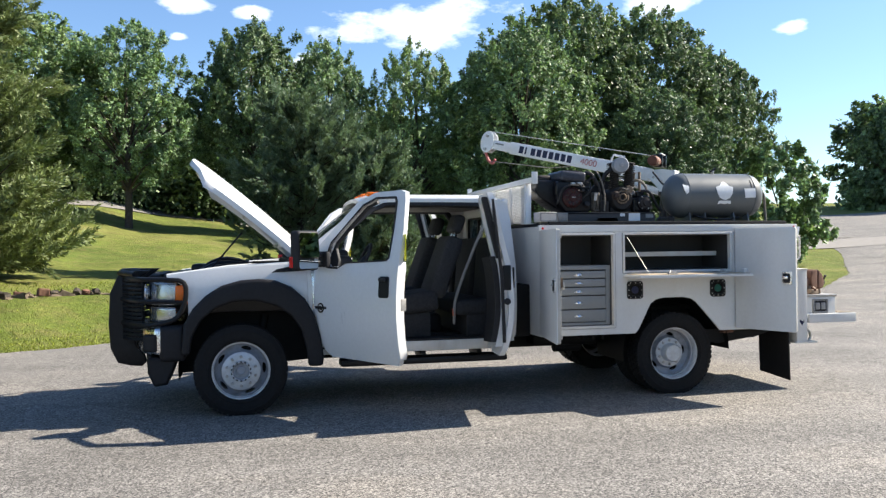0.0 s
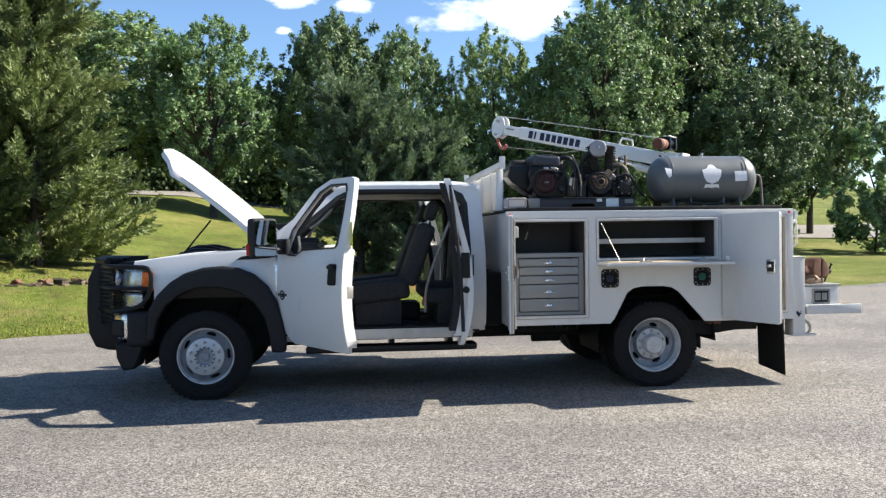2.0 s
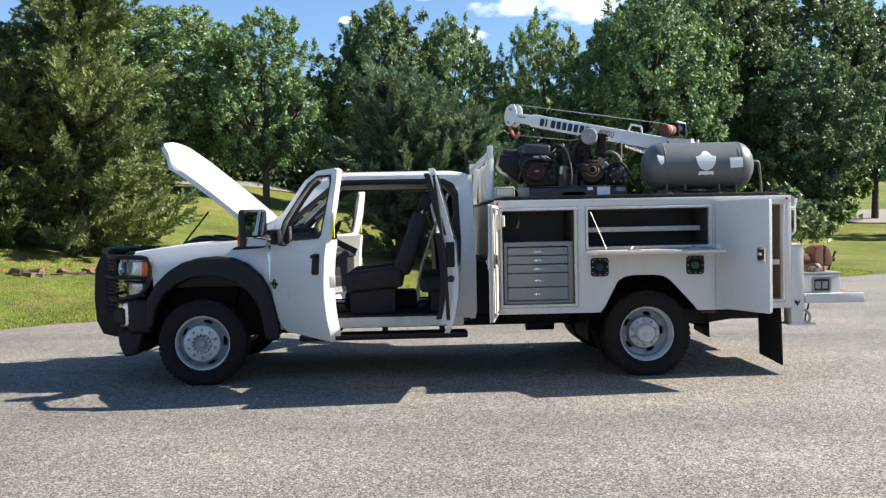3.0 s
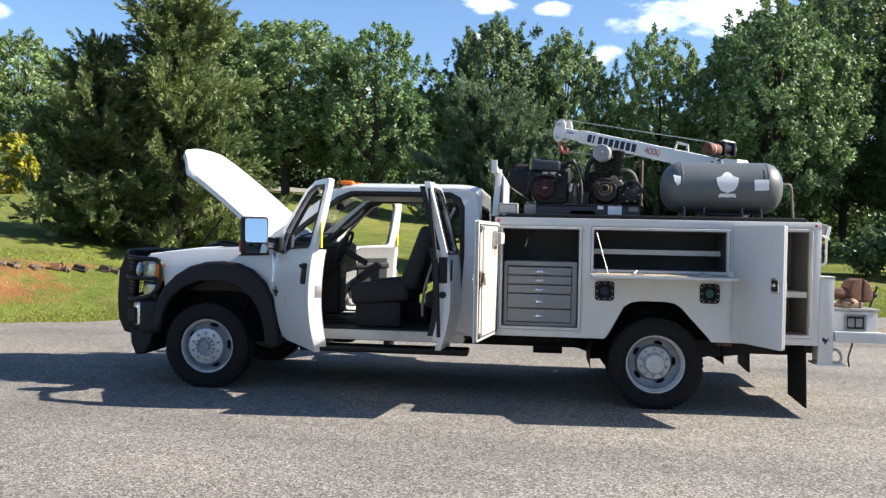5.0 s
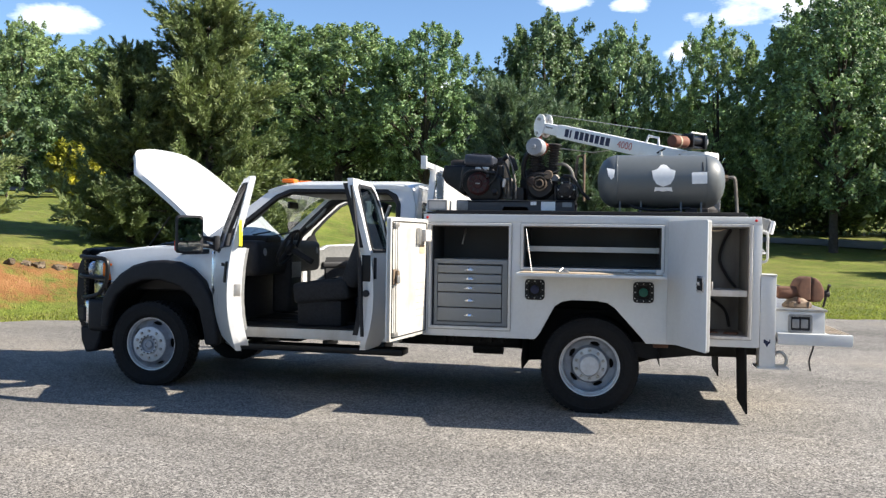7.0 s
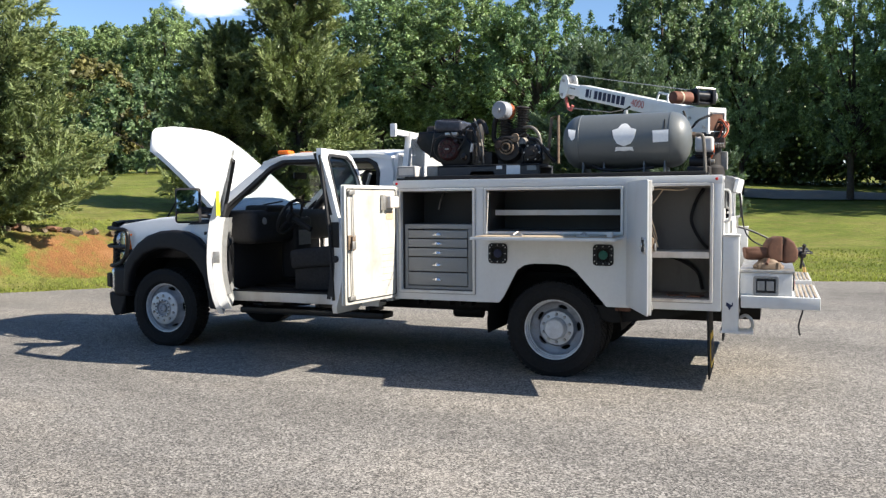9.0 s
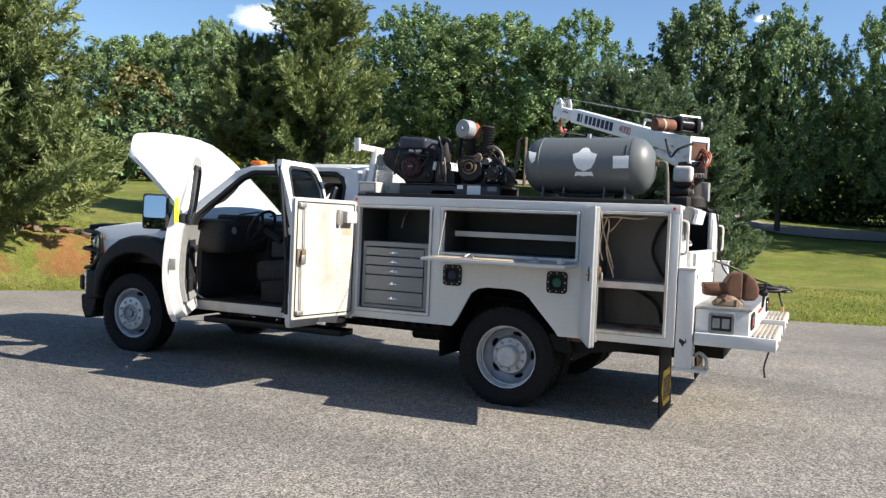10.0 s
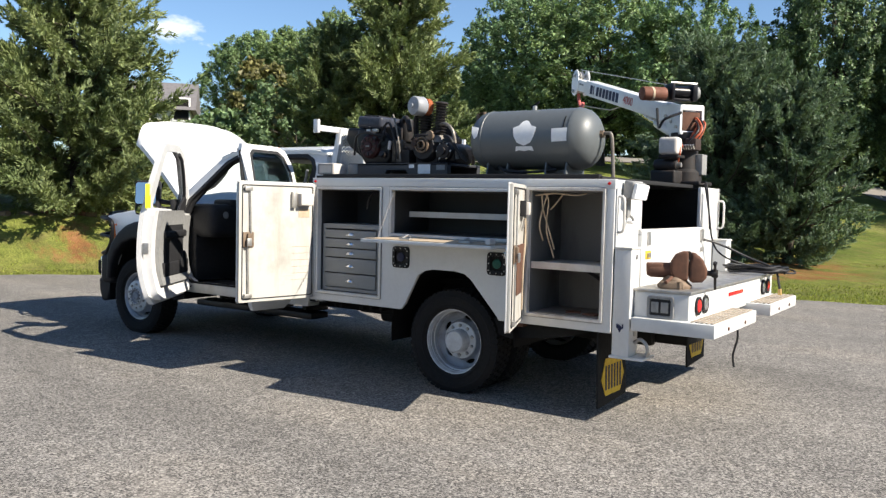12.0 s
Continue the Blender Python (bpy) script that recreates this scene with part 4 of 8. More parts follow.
for i in range(17):
    u = i / 16
    x = 1.10 + 1.40 * u
    drop = 0.05 * (1 - min(1, u / 0.2)) ** 2 + 0.03 * max(0, (u - 0.85) / 0.15) ** 2
    rows_r.append([bm.verts.new((x + 0.02 * (1 - v * v) * (-1 if u < 0.3 else 0), 0.825 * v, 1.925 + 0.075 * (1 - abs(v) ** 2.6) - drop)) for v in [k / 8 - 1 for k in range(17)]])
for a, b in zip(rows_r, rows_r[1:]):
    for k in range(16):
        bm.faces.new((a[k], a[k + 1], b[k + 1], b[k]))
ex = bmesh.ops.extrude_face_region(bm, geom=bm.faces[:])
for g in ex["geom"]:
    if isinstance(g, bmesh.types.BMVert):
        g.co.z -= 0.035
part("roof", bm, "white", truck)
bm = B()
box(bm, (1.16, -0.76, 1.86), (2.46, 0.76, 1.90), 0.02)
part("headliner", bm, "trim_grey", truck, "grey cloth headliner")
for y in (-0.62, -0.2, 0.0, 0.2, 0.62):
    bm = B()
    box(bm, (1.17, y - 0.06, 1.955), (1.30, y + 0.06, 2.005 if abs(y) < 0.5 else 1.995), 0.018, 3)
    part("cab_marker_light", bm, "amber", truck, "amber cab marker light")

# rear wall of the cab with its sliding window
bm = plate(B(), [(-0.90, 0.56), (0.90, 0.56), (0.93, 0.75), (0.92, 1.3), (0.80, 1.75), (0.74, 1.93), (-0.74, 1.93), (-0.80, 1.75), (-0.92, 1.3), (-0.93, 0.75)],
           [rrect(-0.62, 0.62, 1.38, 1.78, 0.05)], 0.05, yz(2.49))
cb = part("cab_back", bm, "white", truck)
for y in (-0.735, -0.70):
    part("faded_sticker", box(B(), (2.5405, y, 1.785), (2.543, y + 0.026, 1.885)), "label", cb, "faded pale sticker")
bm = plate(B(), rrect(-0.64, 0.64, 1.36, 1.80, 0.05), [rrect(-0.6, -0.22, 1.40, 1.76, 0.03), rrect(-0.2, 0.2, 1.40, 1.76, 0.03), rrect(0.22, 0.6, 1.40, 1.76, 0.03)], 0.03, yz(2.505))
wf = part("back_window", bm, "trim_dark", truck, "black-framed sliding back window")
for a, b in ((-0.6, -0.22), (-0.2, 0.2), (0.22, 0.6)):
    part("pane", plate(B(), rrect(a, b, 1.40, 1.76, 0.03), [], 0.005, yz(2.515)), "tint", wf)

# windscreen
bm = B()
sc = []
for i in range(9):
    u = i / 8
    x, z, hw = 0.64 + 0.56 * u, 1.41 + 0.49 * u, 0.84 - 0.10 * u
    sc.append([bm.verts.new((x - 0.07 * (1 - v * v), hw * v, z + 0.02 * math.sin(math.pi * u))) for v in [k / 6 - 1 for k in range(13)]])
for a, b in zip(sc, sc[1:]):
    for k in range(12):
        bm.faces.new((a[k], a[k + 1], b[k + 1], b[k]))
ws = part("windscreen", bm, "glass", truck, "clear raked windscreen")
ws.visible_shadow = False
bm = B()
for sg in (-1, 1):
    tube(bm, [(0.60, sg * 0.86, 1.39), (0.85, sg * 0.83, 1.62), (1.20, sg * 0.77, 1.91)], 0.022, 8)
tube(bm, [(1.20, -0.77, 1.915), (1.15, -0.4, 1.945), (1.13, 0, 1.95), (1.15, 0.4, 1.945), (1.20, 0.77, 1.915)], 0.016, 6)
part("windscreen_trim", bm, "trim_dark", truck)
bm = B()
box(bm, (0.40, -0.86, 1.27), (0.66, 0.86, 1.375), 0.03, 3)
for y in (-0.45, 0.15):
    tube(bm, [(0.50, y, 1.38), (0.56, y + 0.1, 1.42), (0.72, y + 0.55, 1.49)], 0.009, 6)
part("cowl", bm, "trim_dark", truck, "black cowl with wiper arms")

# inside the cab
bm = B()
box(bm, (0.66, -0.93, 0.55), (2.49, 0.93, 0.595), 0.01)
box(bm, (1.25, -0.18, 0.59), (2.0, 0.18, 0.78), 0.05, 3)
part("cab_floor", bm, "trim_dark", truck, "black rubber cab floor")
bm = B()
box(bm, (0.58, -0.86, 0.60), (0.76, 0.86, 1.30), 0.05)
box(bm, (0.60, -0.86, 1.06), (1.02, 0.86, 1.40), 0.09, 4)
box(bm, (0.86, -0.16, 0.66), (1.06, 0.16, 1.32), 0.04, 3)
box(bm, (0.72, -0.62, 1.36), (1.0, -0.24, 1.45), 0.05, 3)
dash = part("dashboard", bm, "trim_dark", truck, "dark plastic dashboard")
for yv in (-0.70, -0.12, 0.12, 0.70):
    part("air_vent", lathe(B(), [(0.0, 0.0), (0.034, 0.0), (0.038, 0.010), (0.030, 0.016), (0.0, 0.012)], (1.012, yv, 1.29), (1, 0, 0.1), 14), "trim_grey", dash)
part("radio", box(B(), (1.055, -0.12, 1.02), (1.066, 0.12, 1.18), 0.006), "trim_grey", dash)
sw = Matrix.Translation((1.15, -0.43, 1.33)) @ Matrix.Rotation(radians(-62), 4, 'Y')
bm = B()
ring = [sw @ Vector((0.19 * math.cos(a * math.pi / 14), 0.19 * math.sin(a * math.pi / 14), 0)) for a in range(28)]
tube(bm, ring, 0.016, 8, closed=True)
for a in (0, 120, 240):
    tube(bm, [sw @ Vector((0.02, 0, -0.02)), sw @ Vector((0.18 * math.cos(radians(a + 90)), 0.18 * math.sin(radians(a + 90)), 0))], 0.016, 6)
lathe(bm, [(0, 0.02), (0.05, 0.015), (0.07, 0.0), (0.06, -0.04), (0.03, -0.05), (0.03, -0.28)], sw @ Vector((0, 0, 0)), sw.to_3x3() @ Vector((0, 0, 1)), 16)
part("steering_wheel", bm, "trim_dark", truck, "black steering wheel")


def cab_seat(y, label):
    bm = B()
    box(bm, (1.30, y - 0.26, 0.82), (1.86, y + 0.26, 1.02), 0.06, 4, about(1.5, y, 0.9, -6, 'Y'))
    box(bm, (1.34, y - 0.22, 0.6), (1.78, y + 0.22, 0.84), 0.02)
    s = part("seat", bm, "seat", truck, label)
    lean = about(1.84, y, 1.0, 20, 'Y')
    part("backrest", box(B(), (1.76, y - 0.25, 0.98), (1.93, y + 0.25, 1.60), 0.07, 4, lean), "seat", s)
    part("headrest", box(B(), (1.79, y - 0.14, 1.64), (1.90, y + 0.14, 1.83), 0.05, 4, lean), "seat", s)
    bm = B()
    for o in (-0.06, 0.06):
        cyl(bm, lean @ Vector((1.85, y + o, 1.56)), lean @ Vector((1.85, y + o, 1.68)), 0.008, 8)
    part("headrest_post", bm, "chrome", s)


cab_seat(-0.44, "charcoal cloth driver's seat with headrest")
cab_seat(0.44, "charcoal cloth passenger seat with headrest")
bm = B()
box(bm, (2.02, -0.74, 0.80), (2.42, 0.74, 0.95), 0.05, 3)
box(bm, (2.12, -0.72, 0.60), (2.40, 0.72, 0.82), 0.02)
bs = part("rear_bench", bm, "seat", truck, "charcoal cloth rear bench")
for y in (-0.40, 0.40):
    part("bench_back", box(B(), (2.36, y - 0.33, 0.92), (2.47, y + 0.33, 1.56), 0.04, 3, about(2.4, y, 0.95, 5, 'Y')), "seat", bs)
bm = B()
tube(bm, curve_pts([(2.30, -0.86, 1.74), (2.16, -0.80, 1.4), (2.02, -0.72, 0.98), (2.0, -0.70, 0.72)], 5), 0.014, 6)
part("seat_belt", bm, "trim_grey", truck, "grey seat belt")
part("buckle", box(B(), (1.985, -0.715, 0.80), (2.015, -0.685, 0.87), 0.006), "orange", truck, "orange belt tag")
for sg in (-1, 1):
    bm = B()
    tube(bm, curve_pts([(0.86, sg * 0.80, 1.55), (0.94, sg * 0.765, 1.60), (1.06, sg * 0.75, 1.71), (1.11, sg * 0.755, 1.775)], 5), 0.016, 8)
    part("grab_handle", bm, "trim_grey", truck, "grey grab handle on the windscreen pillar")
part("mirror_inside", box(B(), (1.0, -0.12, 1.73), (1.03, 0.12, 1.80), 0.012, m=None), "trim_dark", truck)


# doors: built shut, then swung about their hinges
def grown(loop, k):
    cx, cz = sum(p[0] for p in loop) / len(loop), sum(p[1] for p in loop) / len(loop)
    return [(cx + (u - cx) * k, cz + (v - cz) * (k + 0.02 * (k > 1))) for u, v in loop]


FRONT_DOOR = [(0.76, 0.56), (0.84, 0.505), (1.68, 0.495), (1.725, 0.56), (1.745, 0.80), (1.745, 1.30), (1.735, 1.60), (1.70, 1.84), (1.68, 1.925), (1.62, 1.945), (1.31, 1.94), (1.10, 1.865), (0.655, 1.475), (0.635, 1.42), (0.635, 1.28), (0.655, 0.95), (0.70, 0.70)]
FRONT_WIN = [(0.80, 1.345), (0.86, 1.305), (0.99, 1.30), (1.09, 1.345), (1.58, 1.365), (1.61, 1.39), (1.61, 1.6), (1.595, 1.83), (1.57, 1.875), (1.33, 1.88), (1.18, 1.825), (0.85, 1.52)]


def swing_front(sg):
    turn = about(0.65, sg * 0.955, 0, 56.5 * sg, 'Z')
    bm = plate(B(), FRONT_DOOR, [FRONT_WIN], 0.045, cab_side(sg, 0.004), BENDS)
    plate(bm, [(0.80, 0.60), (0.87, 0.545), (1.66, 0.535), (1.69, 0.58), (1.71, 0.80), (1.715, 1.30), (1.70, 1.345), (0.74, 1.30), (0.71, 0.95)], [], 0.075, cab_side(sg, -0.042), BENDS)
    d = part("front_door", turned(bm, turn), "white", truck, "white front door standing open with its window down")
    bm = plate(B(), grown(FRONT_WIN, 1.04), [FRONT_WIN], 0.030, cab_side(sg, 0.010), BENDS)
    part("window_frame", turned(bm, turn), "trim_dark", d, "black window surround")
    bm = tube(B(), [(u, sg * (side_half(v) - 0.052), v) for u, v in ((0.83, 1.32), (0.815, 1.40), (0.87, 1.51), (1.02, 1.67), (1.18, 1.81), (1.30, 1.86))], 0.017, 8)
    soft(plate(bm, [(0.74, 1.30), (0.93, 1.30), (0.93, 1.36), (0.86, 1.47), (0.79, 1.44)], [], 0.03, cab_side(sg, -0.04)), 0.006)
    part("window_channel", turned(bm, turn), "trim_dark", d, "black rubber glass channel and corner cover")
    bm = plate(B(), [(0.80, 0.72), (0.90, 0.66), (1.60, 0.66), (1.62, 0.80), (1.62, 1.34), (1.05, 1.335), (0.98, 1.29), (0.80, 1.28)], [], 0.035, cab_side(sg, -0.118), BENDS)
    tp = part("door_trim", turned(bm, turn), "trim_grey", d, "grey moulded inner door trim")
    bm = B()
    box(bm, (0.95, sg * 0.80, 1.08), (1.52, sg * 0.85, 1.15), 0.025, 3)
    box(bm, (0.86, sg * 0.815, 0.72), (1.55, sg * 0.845, 0.86), 0.02, 3)
    lathe(bm, [(0.085, 0.0), (0.085, 0.012), (0.07, 0.02), (0.0, 0.016)], (0.98, sg * 0.832, 0.86), (0, -sg, 0), 20)
    part("armrest", turned(bm, turn), "trim_dark", tp, "black armrest and door pocket")
    bm = B()
    box(bm, (1.0, sg * 0.822, 0.78), (1.50, sg * 0.838, 1.24), 0.04, 3)
    part("door_insert", turned(bm, turn), "trim_dark", tp)
    bm = plate(B(), rrect(1.54, 1.655, 1.055, 1.23, 0.02), [], 0.01, cab_side(sg, 0.014))
    hd = part("door_handle", turned(bm, turn), "black", d, "black pull handle in a square recess")
    bm = B()
    box(bm, (1.56, sg * 1.0, 1.19), (1.64, sg * 1.02, 1.22), 0.008)
    part("handle_grip", turned(bm, turn), "trim_dark", hd)
    bm = B()
    for yy, zz, s in ((0.0, 0.94, 0.045), (0.0, 0.94, 0.02)):
        lathe(bm, [(s, 0), (s, 0.008), (s - 0.012, 0.012), (s - 0.014, 0.004)], (0.78, sg * 0.988, zz), (0, sg, 0), 18)
    box(bm, (0.70, sg * 0.986, 0.93), (0.86, sg * 0.996, 0.955), 0.006)
    part("badge", turned(bm, turn), "black", d, "small dark emblem on the door")
    bm = B()
    box(bm, (1.712, sg * 0.868 - 0.0015, 1.36), (1.768, sg * 0.868 + 0.0015, 1.575), 0.001)
    turned(bm, Matrix.Translation((0.012, sg * 0.02, 0)) @ about(1.74, sg * 0.868, 1.45, 32 * sg, "Z"))
    part("sticker", turned(turned(bm, Matrix.Identity(4)), turn), "yellow", d, "yellow warning sticker")
    bm = B()
    box(bm, (1.744, sg * 0.885, 0.95), (1.752, sg * 0.94, 1.05), 0.004)
    part("latch", turned(bm, turn), "steel", d, "steel door latch")
    bm = B()
    for zz in (0.72, 1.12):
        box(bm, (0.655, sg * 0.90, zz), (0.73, sg * 0.955, zz + 0.09), 0.01)
    part("hinge", turned(bm, turn), "white_worn", d)
    # towing mirror
    bm = B()
    box(bm, (0.80, sg * 1.10, 1.28), (0.91, sg * 1.34, 1.62), 0.035, 3)
    mi = part("towing_mirror", turned(bm, turn), "trim_dark", d, "tall black towing mirror with two glasses")
    bm = B()
    tube(bm, [(0.80, sg * 0.97, 1.40), (0.83, sg * 1.05, 1.41), (0.85, sg * 1.13, 1.42)], 0.024, 8)
    tube(bm, [(0.80, sg * 0.97, 1.33), (0.83, sg * 1.05, 1.345), (0.85, sg * 1.13, 1.35)], 0.02, 8)
    box(bm, (0.70, sg * 0.95, 1.30), (0.88, sg * 1.0, 1.44), 0.02)
    part("mirror_arm", turned(bm, turn), "trim_dark", mi)
    part("upper_glass", turned(plate(B(), rrect(sg * 1.22 - 0.10, sg * 1.22 + 0.10, 1.39, 1.60, 0.025), [], 0.004, lambda u, v, w: (0.933 - 0.095 * (v - 1.39) + w, u, v)), turn), "mirror", mi, "mirror glass")
    part("lower_glass", turned(plate(B(), rrect(sg * 1.22 - 0.10, sg * 1.22 + 0.10, 1.295, 1.375, 0.02), [], 0.004, yz(0.911)), turn), "mirror", mi)
    part("turn_signal", turned(box(B(), (0.795, sg * 1.28, 1.30), (0.85, sg * 1.345, 1.40), 0.012), turn), "red_lens", mi, "small red-orange signal lens")


swing_front(-1)
swing_front(1)

REAR_DOOR = [(1.745, 0.80), (1.745, 0.56), (1.79, 0.50), (2.12, 0.50), (2.22, 0.60), (2.27, 0.85), (2.285, 1.30), (2.25, 1.76), (2.19, 1.89), (2.11, 1.93), (1.73, 1.94), (1.70, 1.86), (1.735, 1.60), (1.745, 1.30)]
REAR_WIN = [(1.825, 1.345), (2.20, 1.345), (2.225, 1.375), (2.20, 1.70), (2.15, 1.82), (2.09, 1.865), (1.84, 1.87), (1.81, 1.84), (1.805, 1.375)]


def swing_rear(sg):
    turn = Matrix.Translation((0.085, sg * 0.03, 0)) @ about(2.27, sg * 0.955, 0, -85 * sg, 'Z')
    bm = plate(B(), REAR_DOOR, [REAR_WIN], 0.05, cab_side(sg, 0.004), BENDS)
    plate(bm, [(1.79, 0.80), (1.79, 0.58), (2.10, 0.55), (2.18, 0.65), (2.22, 0.85), (2.23, 1.34), (1.79, 1.36)], [], 0.06, cab_side(sg, -0.046), BENDS)
    d = part("rear_door", turned(bm, turn), "white", truck, "white rear-hinged door swung open")
    gl = part("window_glass", turned(plate(B(), REAR_WIN, [], 0.005, cab_side(sg, -0.015), BENDS), turn), "tint", d, "tinted quarter window")
    gl.visible_shadow = False
    part("window_frame", turned(plate(B(), grown(REAR_WIN, 1.08), [REAR_WIN], 0.02, cab_side(sg, 0.012), BENDS), turn), "trim_dark", d)
    bm = plate(B(), [(1.80, 0.62), (2.10, 0.60), (2.17, 0.75), (2.19, 1.36), (1.80, 1.38)], [], 0.05, cab_side(sg, -0.107), BENDS)
    plate(bm, [(1.77, 1.36), (1.80, 1.36), (1.79, 1.88), (1.74, 1.90)], [], 0.05, cab_side(sg, -0.05), BENDS)
    part("door_trim", turned(bm, turn), "trim_dark", d, "dark inner trim")
    bm = B()
    box(bm, (1.752, sg * 0.99, 1.10), (1.80, sg * 1.0, 1.28), 0.015, 3)
    box(bm, (1.735, sg * 0.89, 1.08), (1.75, sg * 0.965, 1.30), 0.014, 3)
    part("door_handle", turned(bm, turn), "black", d, "black edge handle")
    bm = B()
    lathe(bm, [(0.03, 0), (0.03, 0.012), (0.02, 0.018), (0, 0.015)], (1.742, sg * 0.93, 0.98), (-1, 0, 0), 14)
    part("latch", turned(bm, turn), "trim_dark", d)
    bm = B()
    tube(bm, [(1.74, sg * 0.90, 0.62), (1.725, sg * 0.88, 1.2), (1.71, sg * 0.80, 1.88)], 0.016, 6)
    part("seal", turned(bm, turn), "trim_dark", d)


swing_rear(-1)
swing_rear(1)

# hood, raised on its rear hinges
bm = B()
lift = Matrix.Translation((0.60, 0, 1.385)) @ Matrix.Rotation(radians(44), 4, 'Y') @ Matrix.Translation((-0.60, 0, -1.385))
hood_rows = []
NU, NV = 22, 25
for i in range(NU):
    u = i / (NU - 1)
    row = []
    for k in range(NV):
        v = 2 * k / (NV - 1) - 1
        corner = max(0.0, abs(v) - 0.62) / 0.38
        front = 1.40 - 0.24 * corner ** 2.6 - 0.03 * v * v
        x = 0.62 - front * u
        hw = 0.84 - 0.03 * u
        z = 1.40 + 0.045 * (1 - v * v) - 0.085 * u ** 2 - 0.008 * max(0.0, (u - 0.86) / 0.14) ** 2
        z += 0.018 * (1 / (1 + math.exp((abs(v) - 0.52) * 30)))
        z -= 0.05 * max(0.0, (abs(v) - 0.93) / 0.07) ** 2
        row.append(bm.verts.new((x, hw * v, z)))
    hood_rows.append(row)
for a, b in zip(hood_rows, hood_rows[1:]):
    for k in range(NV - 1):
        bm.faces.new((a[k], a[k + 1], b[k + 1], b[k]))
ex = bmesh.ops.extrude_face_region(bm, geom=bm.faces[:])
for g in ex["geom"]:
    if isinstance(g, bmesh.types.BMVert):
        g.co.z -= 0.045
        g.co.x += 0.012
hood = part("hood", turned(bm, lift), "white", truck, "white hood raised on its hinges")
bm = B()
for y in (-0.55, -0.18, 0.18, 0.55):
    tube(bm, [(0.5, y, 1.335), (0.0, y * 0.95, 1.335), (-0.55, y * 0.85, 1.28)], 0.022, 6)
for x in (0.35, -0.1, -0.5):
    tube(bm, [(x, -0.72, 1.30), (x, 0, 1.345), (x, 0.72, 1.30)], 0.022, 6)
part("hood_ribs", turned(bm, lift), "white_worn", hood)
bm = B()
tube(bm, [(-0.25, -0.66, 1.30), (0.02, -0.70, 1.62)], 0.009, 6)
part("prop_rod", bm, "black", truck, "thin black gas strut holding the hood")

# front wings, flares and lamps
FLARE_OUT = [(-0.50, 0.56), (-0.475, 0.83), (-0.40, 0.96), (-0.29, 1.07), (-0.16, 1.15), (0.0, 1.195), (0.16, 1.205), (0.30, 1.19), (0.44, 1.13), (0.56, 1.02), (0.64, 0.88), (0.69, 0.70), (0.72, 0.50), (0.71, 0.42)]
FLARE_IN = [(0.585, 0.42), (0.565, 0.58), (0.525, 0.74), (0.44, 0.87), (0.31, 0.965), (0.13, 1.015), (-0.06, 1.01), (-0.21, 0.955), (-0.33, 0.855), (-0.405, 0.72), (-0.43, 0.56)]


def wheel_well(x, z, r, sg, y_out, y_in):
    """A dark half drum over a wheel, closed on its inner side."""
    bm = B()
    arc = [radians(-1 + 190 * k / 20) for k in range(21)]
    o = [bm.verts.new((x + r * math.cos(t), sg * y_out, z + r * math.sin(t))) for t in arc]
    i = [bm.verts.new((x + r * math.cos(t), sg * y_in, z + r * math.sin(t))) for t in arc]
    for k in range(20):
        bm.faces.new((o[k], o[k + 1], i[k + 1], i[k]))
    bm.faces.new(i)
    return bm


def wing_half(z):
    return 0.965 - 0.40 * max(0.0, z - 1.08) ** 1.6


